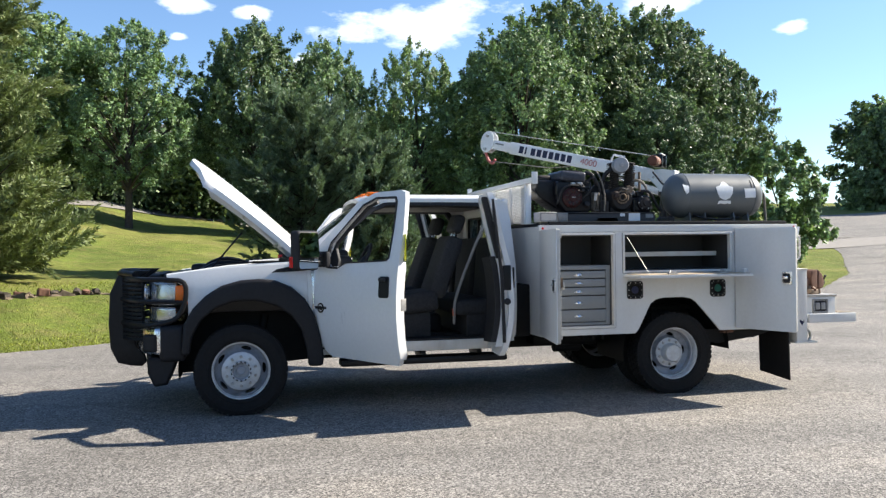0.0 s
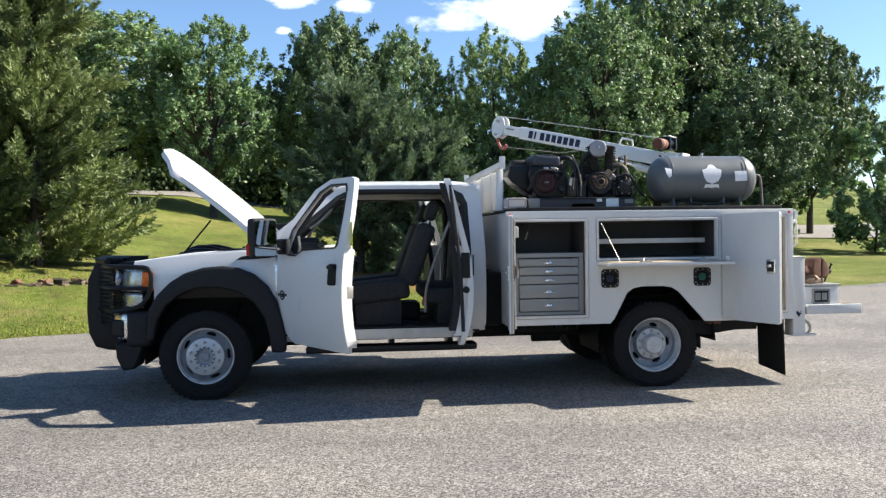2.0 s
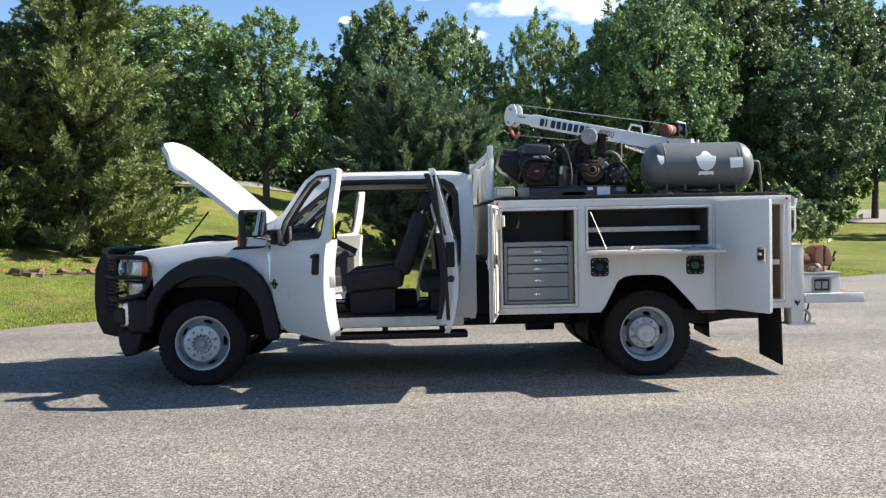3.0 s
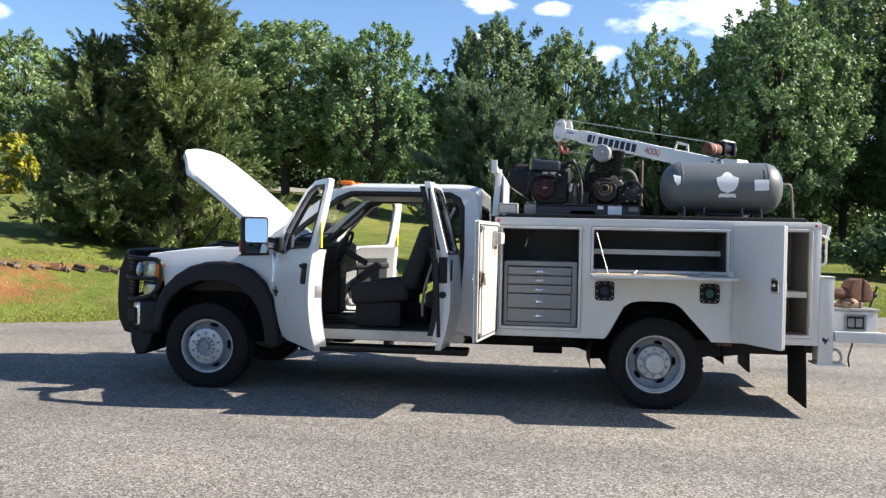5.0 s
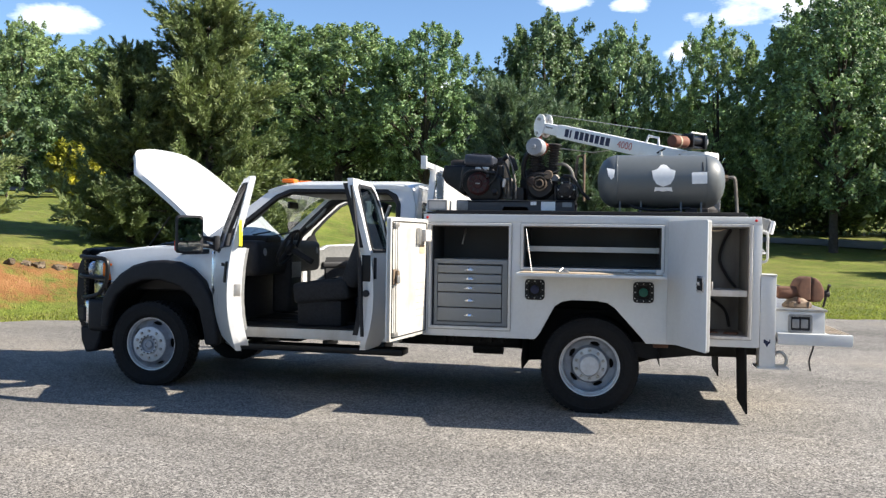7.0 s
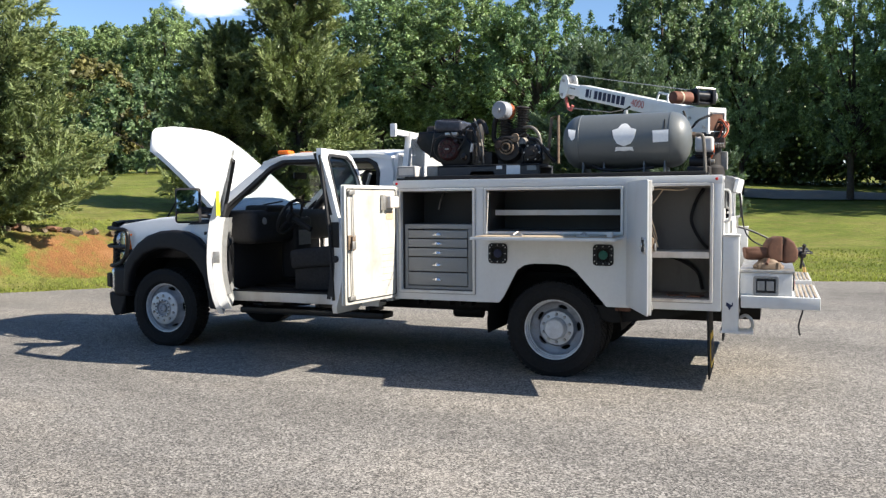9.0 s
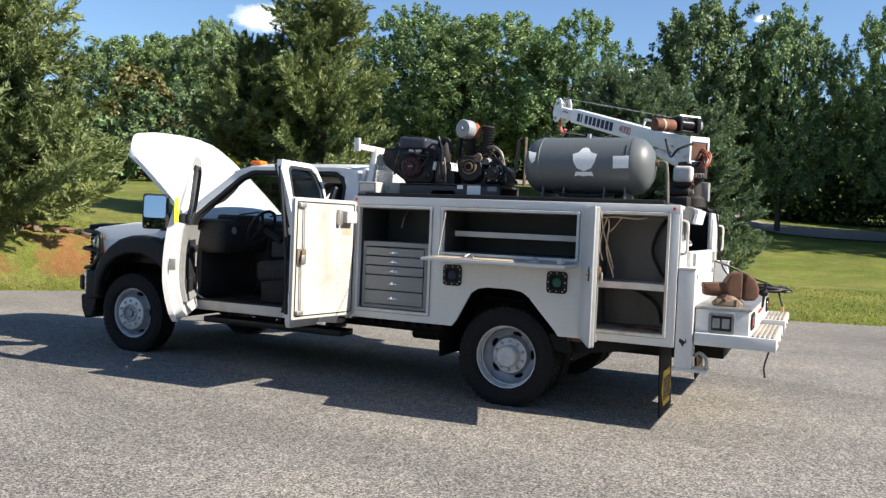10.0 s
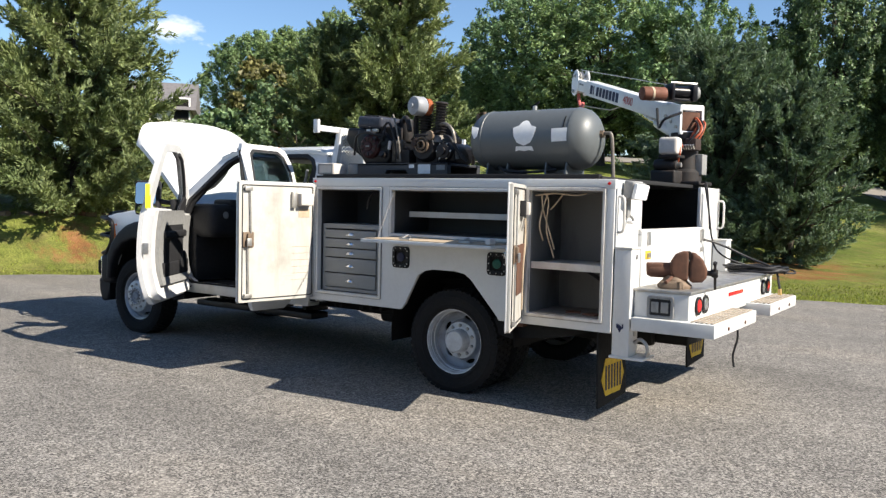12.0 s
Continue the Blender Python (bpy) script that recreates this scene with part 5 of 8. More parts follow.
for sg in (-1, 1):
    bm = plate(B(), [(-0.44, 0.70), (-0.44, 1.00), (-0.47, 1.15), (-0.62, 1.235), (-0.45, 1.275), (-0.10, 1.305), (0.30, 1.325), (0.635, 1.335), (0.635, 0.52), (0.60, 0.52), (0.585, 0.66), (0.50, 0.85), (0.34, 0.99), (0.14, 1.045), (-0.07, 1.04), (-0.23, 0.985), (-0.35, 0.88), (-0.425, 0.74)],
               [], 0.03, lambda u, v, w, sg=sg: (u, sg * (wing_half(v) - w), v), (1.0, 1.1, 1.16, 1.22, 1.27))
    box(bm, (-0.58, sg * 0.86, 1.235), (0.62, sg * 0.80, 1.265), 0.01)
    tube(bm, [(-0.62, sg * 0.87, 1.23), (-0.1, sg * 0.885, 1.30), (0.3, sg * 0.885, 1.325), (0.63, sg * 0.885, 1.34)], 0.028, 8)
    part("front_wing", bm, "white", truck)
    bm = plate(B(), FLARE_OUT + FLARE_IN, [], 0.11, lambda u, v, w, sg=sg: (u, sg * (1.065 - w - 0.03 * abs(v - 0.8) * (w == 0)), v))
    part("wheel_arch_flare", soft(bm, 0.03, 3), "flare", truck, "wide matte black wheel arch flare")
    part("wheel_well", wheel_well(0.065, 0.43, 0.595, sg, 0.985, 0.50), "chassis", truck, smooth=60)
    lens_plan = [(-0.80, 0.60), (-0.775, 0.74), (-0.70, 0.87), (-0.60, 0.93), (-0.55, 0.945), (-0.55, 0.60)]
    hl = part("headlight", soft(plate(B(), lens_plan, [], 0.195, lambda u, v, w, sg=sg: (u + 0.02 * (w > 0), sg * v, 0.985 + w)), 0.02, 3), "lamp", truck, "clear headlight unit")
    bm = B()
    lathe(bm, [(0.0, 0.0), (0.04, 0.004), (0.075, 0.03), (0.08, 0.045)], (-0.775, sg * 0.70, 1.085), (-1, 0, 0), 20)
    part("reflector", bm, "chrome", hl)
    part("corner_lamp", soft(plate(B(), [(-0.548, 0.80), (-0.548, 0.948), (-0.50, 0.958), (-0.435, 0.962), (-0.435, 0.80)], [], 0.165, lambda u, v, w, sg=sg: (u, sg * v, 0.995 + w)), 0.012, 2), "amber", hl, "amber corner lamp")
    part("lower_headlight", soft(plate(B(), [(u + 0.01, v) for u, v in lens_plan], [], 0.135, lambda u, v, w, sg=sg: (u, sg * v, 0.835 + w)), 0.02, 3), "lamp", truck, "lower lamp below the headlight")
    bm = B()
    box(bm, (0.10, sg * 0.905, 1.338), (0.50, sg * 0.90, 1.36), 0.004)
    plate(bm, [(0.27, 1.255), (0.32, 1.285), (0.44, 1.308), (0.625, 1.318), (0.625, 1.272), (0.45, 1.262)], [], 0.012, lambda u, v, w, sg=sg: (u, sg * (wing_half(v) + 0.007 - w), v))
    part("wing_vent", bm, "black", truck, "dark vent on the wing")

bump_plan = [(-0.92 + 0.21 * abs(k / 10) ** 4, 0.985 * k / 10) for k in range(-10, 11)] + [(-0.55, 0.985), (-0.55, -0.985)]
bm = plate(B(), bump_plan, [], 0.24, xy(0.56))
part("front_bumper", soft(bm, 0.04, 3), "chrome", truck, "dull chrome front bumper")
bm = B()
for sg in (-1, 1):
    box(bm, (-0.685, sg * 0.60, 0.50), (-0.465, sg * 0.998, 0.815), 0.05, 3)
    soft(plate(bm, [(-0.79, 0.54), (-0.53, 0.54), (-0.57, 0.42), (-0.62, 0.30), (-0.73, 0.285), (-0.78, 0.40)], [], 0.30, lambda u, v, w, sg=sg: (u, sg * (0.95 - w), v)), 0.02)
    fm = Matrix.Translation((-0.752, sg * 0.938, 0.665)) @ Matrix.Rotation(sg * radians(-60), 4, 'Z')
    box(bm, (-0.03, -0.068, -0.075), (0.02, 0.068, 0.075), 0.012, 2, fm)
box(bm, (-0.82, -0.7, 0.44), (-0.62, 0.7, 0.57), 0.04, 3)
part("bumper_valance", bm, "flare", truck, "black plastic bumper ends")
bm = B()
box(bm, (-0.80, -0.62, 0.82), (-0.70, 0.62, 1.25), 0.03)
for i in range(5):
    box(bm, (-0.83, -0.60, 0.87 + i * 0.078), (-0.79, 0.60, 0.90 + i * 0.078), 0.008)
part("grille", bm, "trim_dark", truck, "dark bar grille behind the guard")

GUARD = [(-0.98, 1.285), (-1.08, 1.24), (-1.15, 1.08), (-1.165, 0.80), (-1.15, 0.58), (-1.09, 0.45), (-0.98, 0.42), (-0.88, 0.41), (-0.84, 0.45), (-0.86, 0.52), (-0.93, 0.60), (-0.965, 0.85), (-0.955, 1.08), (-0.91, 1.20), (-0.85, 1.245), (-0.80, 1.285)]
guard = part("grille_guard", tube(B(), [(-0.90, -0.72, 1.25), (-1.06, -0.45, 1.26), (-1.09, 0.0, 1.27), (-1.06, 0.45, 1.26), (-0.90, 0.72, 1.25)], 0.03, 10), "black", truck, "black steel grille guard with wrap-around lamp hoops")
for sg in (-1, 1):
    part("upright", soft(plate(B(), GUARD, [], 0.07, xz(sg * 0.45 - 0.035)), 0.012), "black", guard)
    hoop = curve_pts([(-1.02, sg * 0.48, 1.22), (-0.84, sg * 0.86, 1.215), (-0.62, sg * 0.985, 1.21), (-0.49, sg * 1.0, 1.195), (-0.455, sg * 1.005, 1.12), (-0.48, sg * 1.0, 0.97), (-0.57, sg * 0.985, 0.86), (-0.80, sg * 0.88, 0.815), (-1.04, sg * 0.48, 0.815)], 6)
    part("lamp_hoop", tube(B(), hoop, 0.021, 8), "black", guard)
    part("lamp_bar", tube(B(), curve_pts([(-1.05, sg * 0.48, 1.03), (-0.84, sg * 0.87, 1.025), (-0.62, sg * 0.98, 1.02), (-0.47, sg * 1.0, 1.015)], 5), 0.018, 8), "black", guard)
    for i in range(15):
        z = 0.68 + i * 0.037
        part("side_bar", tube(B(), [(-1.04, sg * 0.46, z), (-0.95, sg * 0.64, z), (-0.83, sg * 0.78, z)], 0.0165, 6), "black", guard)
for i, z in enumerate((0.50, 0.64, 0.80, 0.96, 1.10)):
    x = (-1.05, -1.10, -1.12, -1.11, -1.08)[i]
    part("cross_bar", tube(B(), [(x, -0.45, z), (x - 0.03, 0.0, z), (x, 0.45, z)], 0.019, 8), "black", guard)
bm = B()
for i in range(26):
    y = -0.44 + 0.88 * i / 25
    tube(bm, [(-1.01, y, 0.66), (-1.035, y, 0.9), (-1.0, y, 1.22)], 0.004, 4, caps=False)
for i in range(9):
    z = 0.68 + i * 0.063
    tube(bm, [(-1.02, -0.44, z), (-1.035, 0, z), (-1.02, 0.44, z)], 0.004, 4, caps=False)
part("mesh_screen", bm, "black", guard, "wire mesh screen")

# engine bay
bm = B()
box(bm, (-0.70, -0.80, 0.90), (0.50, 0.80, 1.18), 0.03)
box(bm, (-0.35, -0.30, 1.15), (0.35, 0.30, 1.30), 0.05, 3)
box(bm, (0.02, -0.76, 1.15), (0.34, -0.46, 1.315), 0.02)
box(bm, (-0.50, 0.42, 1.15), (0.10, 0.76, 1.32), 0.04, 3)
box(bm, (-0.66, -0.78, 1.15), (-0.40, 0.78, 1.255), 0.03)
box(bm, (-0.36, -0.74, 1.15), (-0.10, -0.48, 1.28), 0.03)
for k in range(7):
    y = -0.7 + 0.22 * k
    tube(bm, curve_pts([(-0.45, y, 1.2), (-0.2, y + 0.1, 1.31 + 0.03 * (k % 3)), (0.15, y + 0.05, 1.30), (0.4, y - 0.05, 1.22)], 4), 0.022, 7)
part("engine_bay", bm, "engine", truck, "black engine bay with covers and hoses")
part("coolant_bottle", box(B(), (0.28, -0.80, 1.24), (0.42, -0.60, 1.345), 0.03, 3), "plank", truck, "tan plastic coolant bottle")

# chassis
bm = B()
for sg in (-1, 1):
    box(bm, (-0.75, sg * 0.38, 0.44), (5.45, sg * 0.46, 0.62), 0.012)
for x in (-0.55, 1.0, 2.0, 2.95, 3.6, 4.6, 5.3):
    box(bm, (x, -0.40, 0.46), (x + 0.08, 0.40, 0.58), 0.01)
cyl(bm, (0, -0.80, 0.40), (0, 0.80, 0.40), 0.06, 12)
cyl(bm, (4.11, -0.85, 0.40), (4.11, 0.85, 0.40), 0.075, 12)
lathe(bm, [(0, -0.18), (0.12, -0.14), (0.19, 0), (0.12, 0.14), (0, 0.18)], (4.11, 0.05, 0.40), (1, 0, 0), 16)
cyl(bm, (0.9, 0.05, 0.46), (4.0, 0.05, 0.42), 0.045, 10)
box(bm, (0.35, -0.3, 0.38), (1.25, 0.3, 0.62), 0.08, 3)
box(bm, (2.80, -0.72, 0.47), (3.50, -0.46, 0.61), 0.05, 3)
box(bm, (1.5, 0.46, 0.36), (2.9, 0.78, 0.60), 0.06, 3)
for x in (2.86, 2.93, 3.16, 3.26, 3.36):
    box(bm, (x, -1.10, 0.565), (x + 0.025, -0.98, 0.62), 0.006)
cyl(bm, (3.05, -0.62, 0.47), (3.32, -0.62, 0.47), 0.07, 12)
for sg in (-1, 1):
    tube(bm, curve_pts([(3.35, sg * 0.5, 0.52), (4.11, sg * 0.5, 0.33), (4.9, sg * 0.5, 0.52)], 6), 0.045, 6)
    cyl(bm, (0.12, sg * 0.55, 0.42), (0.22, sg * 0.50, 0.85), 0.04, 10)
part("chassis_frame", bm, "chassis", truck, "black ladder chassis with axles and tanks")
bm = B()
box(bm, (2.555, -0.93, 0.60), (2.70, 0.93, 1.10), 0.02)
part("gap_panel", bm, "chassis", truck)


# wheels
def tyre_bm(yc, width, r=0.402, rim=0.252):
    bm = B()
    w = width / 2
    prof = [(rim, -w * 0.80), (rim + 0.012, -w * 0.93), (rim + 0.05, -w), (r - 0.055, -w * 1.0), (r - 0.02, -w * 0.93), (r - 0.008, -w * 0.84), (r - 0.008, w * 0.84), (r - 0.02, w * 0.93), (r - 0.055, w), (rim + 0.05, w), (rim + 0.012, w * 0.93), (rim, w * 0.80)]
    lathe(bm, prof, (0, yc, 0), (0, 1, 0), 60, close=True)
    for i in range(52):
        a = 2 * math.pi * i / 52
        m = Matrix.Rotation(a, 4, 'Y') @ Matrix.Translation((0, yc, r - 0.006))
        for y0, y1, o in ((-0.86, -0.50, 0.0), (-0.44, -0.06, 0.5), (0.0, 0.40, 0.0), (0.46, 0.86, 0.5)):
            mm = Matrix.Rotation(2 * math.pi * o / 52, 4, 'Y') @ m
            box(bm, (-0.017, y0 * w, -0.012), (0.017, y1 * w, 0.008), 0, 1, mm)
    for rr in (0.275, 0.345):
        for s in (-1, 1):
            lathe(bm, [(rr, s * w * 1.0), (rr + 0.006, s * w * 1.02), (rr + 0.012, s * w * 1.0)], (0, yc, 0), (0, 1, 0), 60)
    return bm


def disc_bm(sg, prof, hole_band, holes=5, n=80):
    """Pressed wheel disc with hand holes: prof is (radius, outward) from the rim to the hub."""
    bm = B()
    rings = [[bm.verts.new((r * math.sin(2 * math.pi * j / n), sg * h, r * math.cos(2 * math.pi * j / n))) for j in range(n)] for r, h in prof]
    for i in hole_band:
        for j in range(n):
            f = {0: 0.15, 1: 0.72, 2: 0.95, 4: 0.95, 5: 0.72, 6: 0.15}.get(j % (n // holes), 1.0)
            a, b = rings[i][j].co.copy(), rings[i + 1][j].co.copy()
            mid = (a + b) / 2
            rings[i][j].co, rings[i + 1][j].co = mid.lerp(a, f), mid.lerp(b, f)
    for i, (p, q) in enumerate(zip(rings, rings[1:])):
        for j in range(n):
            if i in hole_band and (j % (n // holes)) < 6:
                continue
            bm.faces.new((p[j], p[(j + 1) % n], q[(j + 1) % n], q[j]))
    ex = bmesh.ops.extrude_face_region(bm, geom=bm.faces[:])
    for g in ex["geom"]:
        if isinstance(g, bmesh.types.BMVert):
            g.co.y -= sg * 0.012
    return bm


def wheel(x, sg, yc, width, front, inner=False):
    e = part("wheel", turned(tyre_bm(sg * yc, width), Matrix.Translation((x, 0, 0.402))), "rubber", truck, "black treaded tyre on a grey steel wheel")
    at = Matrix.Translation((x, 0, 0.402))
    w = width / 2
    bm = B()
    lathe(bm, [(0.258, yc + w * 0.80), (0.262, yc + w * 0.90), (0.269, yc + w * 0.92), (0.270, yc + w * 0.86), (0.258, yc + w * 0.80), (0.253, yc + w * 0.79), (0.250, yc + w * 0.72), (0.245, yc + w * 0.70), (0.238, yc + w * 0.58), (0.236, yc + w * 0.2), (0.225, yc - w * 0.3), (0.236, yc - w * 0.6), (0.262, yc - w * 0.86)], (0, 0, 0), (0, sg, 0), 60)
    if not inner:
        for r0, h in ((0.2525, 0.084), (0.2425, 0.050)) if front else ((0.2525, 0.084), (0.2425, 0.050), (0.2365, 0.012)):
            lathe(bm, [(r0, yc + h + 0.004), (r0 - 0.008, yc + h + 0.003), (r0 - 0.0095, yc + h - 0.006), (r0 - 0.001, yc + h - 0.010)], (0, 0, 0), (0, sg, 0), 60)
    part("rim", turned(bm, at), "rim", e, "grey painted steel rim")
    if inner:
        return e
    if front:
        o = yc + w * 0.86
        prof = [(0.238, o - 0.060), (0.226, o - 0.072), (0.216, o - 0.070), (0.184, o - 0.042), (0.170, o - 0.016), (0.164, o + 0.004), (0.130, o + 0.008), (0.085, o + 0.008)]
        band, rb = (2,), 0.128
    else:
        o = yc + w * 0.86
        prof = [(0.232, o - 0.13), (0.214, o - 0.150), (0.196, o - 0.158), (0.162, o - 0.158), (0.148, o - 0.135), (0.140, o - 0.115), (0.085, o - 0.115)]
        band, rb = (2,), 0.117
    # darker copy of the rim paint carries the dish's shade
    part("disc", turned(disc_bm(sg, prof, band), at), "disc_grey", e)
    hub0 = prof[-1][1]
    bm = B()
    if front:
        lathe(bm, [(0.166, hub0 - 0.012), (0.166, hub0 + 0.004), (0.160, hub0 + 0.009), (0.094, hub0 + 0.010), (0.090, hub0 + 0.030), (0.082, hub0 + 0.034), (0.074, hub0 + 0.030), (0.070, hub0 + 0.004), (0.0, hub0 + 0.004)], (0, 0, 0), (0, sg, 0), 36)
    else:
        lathe(bm, [(0.145, hub0 + 0.0), (0.142, hub0 + 0.010), (0.092, hub0 + 0.012), (0.088, hub0 + 0.085), (0.076, hub0 + 0.098), (0.0, hub0 + 0.102)], (0, 0, 0), (0, sg, 0), 36)
    part("hub_cover", turned(bm, at), "hub", e, "pale round hub cover")
    if front:
        part("hub_lock", turned(lathe(B(), [(0.073, hub0 + 0.028), (0.066, hub0 + 0.012), (0.044, hub0 + 0.010), (0.040, hub0 + 0.030), (0.026, hub0 + 0.034), (0.022, hub0 + 0.026), (0.0, hub0 + 0.024)], (0, 0, 0), (0, sg, 0), 20), at), "disc_grey", e, "grey locking hub")
    for i in range(10):
        a = 2 * math.pi * i / 10
        c = Vector((rb * math.sin(a), sg * (hub0 + 0.008), rb * math.cos(a)))
        nut = lathe(B(), [(0.014, 0), (0.014, 0.016), (0.008, 0.022), (0, 0.022)], c, (0, sg, 0), 6)
        part("lug_nut", turned(nut, at), "steel", e, smooth=20)
    bm = B()
    lathe(bm, [(0.20, prof[3][1] - 0.05), (0.20, prof[3][1] - 0.06), (0.0, prof[3][1] - 0.06)], (0, 0, 0), (0, sg, 0), 30)
    part("brake_drum", turned(bm, at), "chassis", e)
    if front:
        bm = B()
        for i in range(14):
            a = 2 * math.pi * i / 14
            box(bm, (-0.009, sg * (hub0 + 0.012), 0.077), (0.009, sg * (hub0 + 0.0365), 0.088), 0.003, 1, Matrix.Rotation(a, 4, 'Y'))
        part("hub_splines", turned(bm, at), "chassis", e)
    return e


for sg in (-1, 1):
    wheel(0.0, sg, 0.90, 0.235, True)
    wheel(4.11, sg, 1.025, 0.235, False)
    wheel(4.11, sg, 0.72, 0.235, False, True)


# ---- the utility body on the chassis ----
body = thing("utility_body", (4.06, 0, 0.62), "white steel utility body with open tool compartments on a truck chassis", "utility body")
BX0, BX1, BY, BZ0, BZ1 = 2.70, 5.43, 1.205, 0.62, 1.645
SIDE = [(BX0, BZ0), (3.66, BZ0), (3.70, 0.67), (3.82, 0.90), (3.88, 0.94), (3.96, 0.955), (4.16, 0.955), (4.25, 0.94), (4.31, 0.90), (4.52, 0.67), (4.56, BZ0), (BX1, BZ0), (BX1, BZ1), (BX0, BZ1)]
OPEN = {"front": (2.765, 3.435, 0.70, 1.565), "middle": (3.55, 4.675, 1.215, 1.565), "rear": (4.785, 5.35, 0.70, 1.58)}
bm = plate(B(), SIDE, [rrect(*OPEN[k], 0.02, 3) for k in OPEN], 0.03, xz(-BY))
part("side_panel", soft(bm, 0.006, 2), "white_body", body, "white side panel with three compartment openings")
bm = plate(B(), SIDE, [], 0.03, xz(BY - 0.03))
part("side_panel", bm, "white_body", body)
for k, (x0, x1, z0, z1) in OPEN.items():
    bm = plate(B(), rrect(x0 - 0.018, x1 + 0.018, z0 - 0.018, z1 + 0.018, 0.010, 3), [rrect(x0 + 0.004, x1 - 0.004, z0 + 0.004, z1 - 0.004, 0.008, 3)], 0.05, xz(-BY - 0.012))
    part("opening_frame", soft(bm, 0.003, 1), "white_dirty" if k == "rear" else "white_worn", body, "worn white compartment frame")
    bm = B()
    ya, yb = -BY + 0.034, -0.70
    q = [bm.verts.new(p) for p in ((x0, ya, z0), (x1, ya, z0), (x1, ya, z1), (x0, ya, z1), (x0, yb, z0), (x1, yb, z0), (x1, yb, z1), (x0, yb, z1))]
    for f in ((0, 1, 5, 4), (1, 2, 6, 5), (2, 3, 7, 6), (3, 0, 4, 7), (4, 5, 6, 7)):
        bm.faces.new([q[k] for k in f])
    bmesh.ops.recalc_face_normals(bm, faces=bm.faces[:])
    bmesh.ops.solidify(bm, geom=bm.faces[:], thickness=0.012)
    sl = plate(B(), rrect(x0 - 0.022, x1 + 0.022, z0 - 0.022, z1 + 0.022, 0.012, 3), [rrect(x0 - 0.017, x1 + 0.017, z0 - 0.017, z1 + 0.017, 0.010, 3)], 0.012, xz(-BY - 0.008))
    part("opening_seal", sl, "trim_grey", body, "thin grey seal round a compartment opening")
    # front and middle linings carry the recess shade in their near-black colour
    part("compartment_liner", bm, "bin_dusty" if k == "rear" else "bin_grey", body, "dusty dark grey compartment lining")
bm = B()
box(bm, (BX0, -1.18, BZ0), (BX0 + 0.03, 1.18, BZ1), 0.004)
part("front_wall", bm, "white_body", body)
bm = B()
box(bm, (BX0 + 0.03, -0.695, 0.80), (BX1 - 0.02, 0.695, 0.84))
box(bm, (BX0 + 0.04, 0.70, 0.84), (BX1 - 0.03, 0.72, BZ1 - 0.01))
part("bed_floor", bm, "chassis", body, "dark bed floor")
bm = B()
box(bm, (BX0 + 0.02, -1.19, BZ1 + 0.002), (BX1 - 0.10, 1.19, BZ1 + 0.032), 0.006)
box(bm, (BX0 + 0.10, -1.20, BZ1 + 0.004), (BX1 - 0.12, -1.15, BZ1 + 0.045), 0.008)
part("top_deck", bm, "liner", body, "black coated top deck")
bm = B()
box(bm, (BX0 - 0.005, -BY - 0.004, BZ1 - 0.055), (BX1 + 0.004, -BY + 0.035, BZ1 + 0.012), 0.008)
part("top_rail", bm, "white_body", body, "white drip rail along the top")
for sg in (-1, 1):
    bm = B()
    y0, y1 = (-1.20, -0.70) if sg < 0 else (0.66, 1.20)
    box(bm, (BX1 - 0.03, y0, BZ0), (BX1, y1, BZ1 + 0.01), 0.006)
    box(bm, (BX1 - 0.005, y0 + 0.01, 1.20), (BX1 + 0.012, y0 + 0.05, 1.60), 0.004)
    part("rear_panel", bm, "white_body", body, "white rear corner panel")
    bm = B()
    y = sg * 1.17 if sg < 0 else 1.16
    tube(bm, curve_pts([(BX1, y, 1.30), (BX1 + 0.05, y, 1.315), (BX1 + 0.055, y, 1.42), (BX1 + 0.05, y, 1.53), (BX1, y, 1.545)], 4), 0.010, 7)
    part("grab_handle", bm, "white_worn", body, "white tube grab handle")
    bm = B()
    lathe(bm, [(0.011, 0), (0.011, 0.007), (0.007, 0.010), (0, 0.011)], (BX0 + 0.03 if sg < 0 else BX1 - 0.04, -BY - 0.004, BZ1 - 0.018), (0, -1, 0), 14)
    part("marker_light", bm, "red_lens", body, "small red marker light")
bm = B()
box(bm, (BX1 - 0.028, -0.76, 0.80), (BX1 + 0.03, 0.76, 1.29), 0.01)
tube(bm, [(BX1 + 0.005, -0.76, 1.295), (BX1 + 0.005, 0.76, 1.295)], 0.022, 8)
tg = part("tailgate", bm, "white_body", body, "white steel tailgate")
part("placard", box(B(), (BX1 + 0.031, -0.69, 1.10), (BX1 + 0.034, -0.58, 1.16)), "flap_yellow", tg, "small yellow label")
bm = B()
box(bm, (BX1 - 0.6, -0.69, 0.85), (BX1 - 0.57, 0.65, BZ1))
part("bulkhead", bm, "chassis", body, "dark bulkhead behind the tailgate")
for y in (-0.66, 0.58):
    bm = B()
    part("latch_plate", box(B(), (BX1 + 0.031, y, 1.20), (BX1 + 0.05, y + 0.03, 1.30), 0.004), "steel", tg)
    cyl(bm, (BX1 + 0.03, y + 0.015, 1.13), (BX1 + 0.055, y + 0.015, 1.13), 0.018, 10)
    part("latch", bm, "steel", tg, "steel tailgate latch")

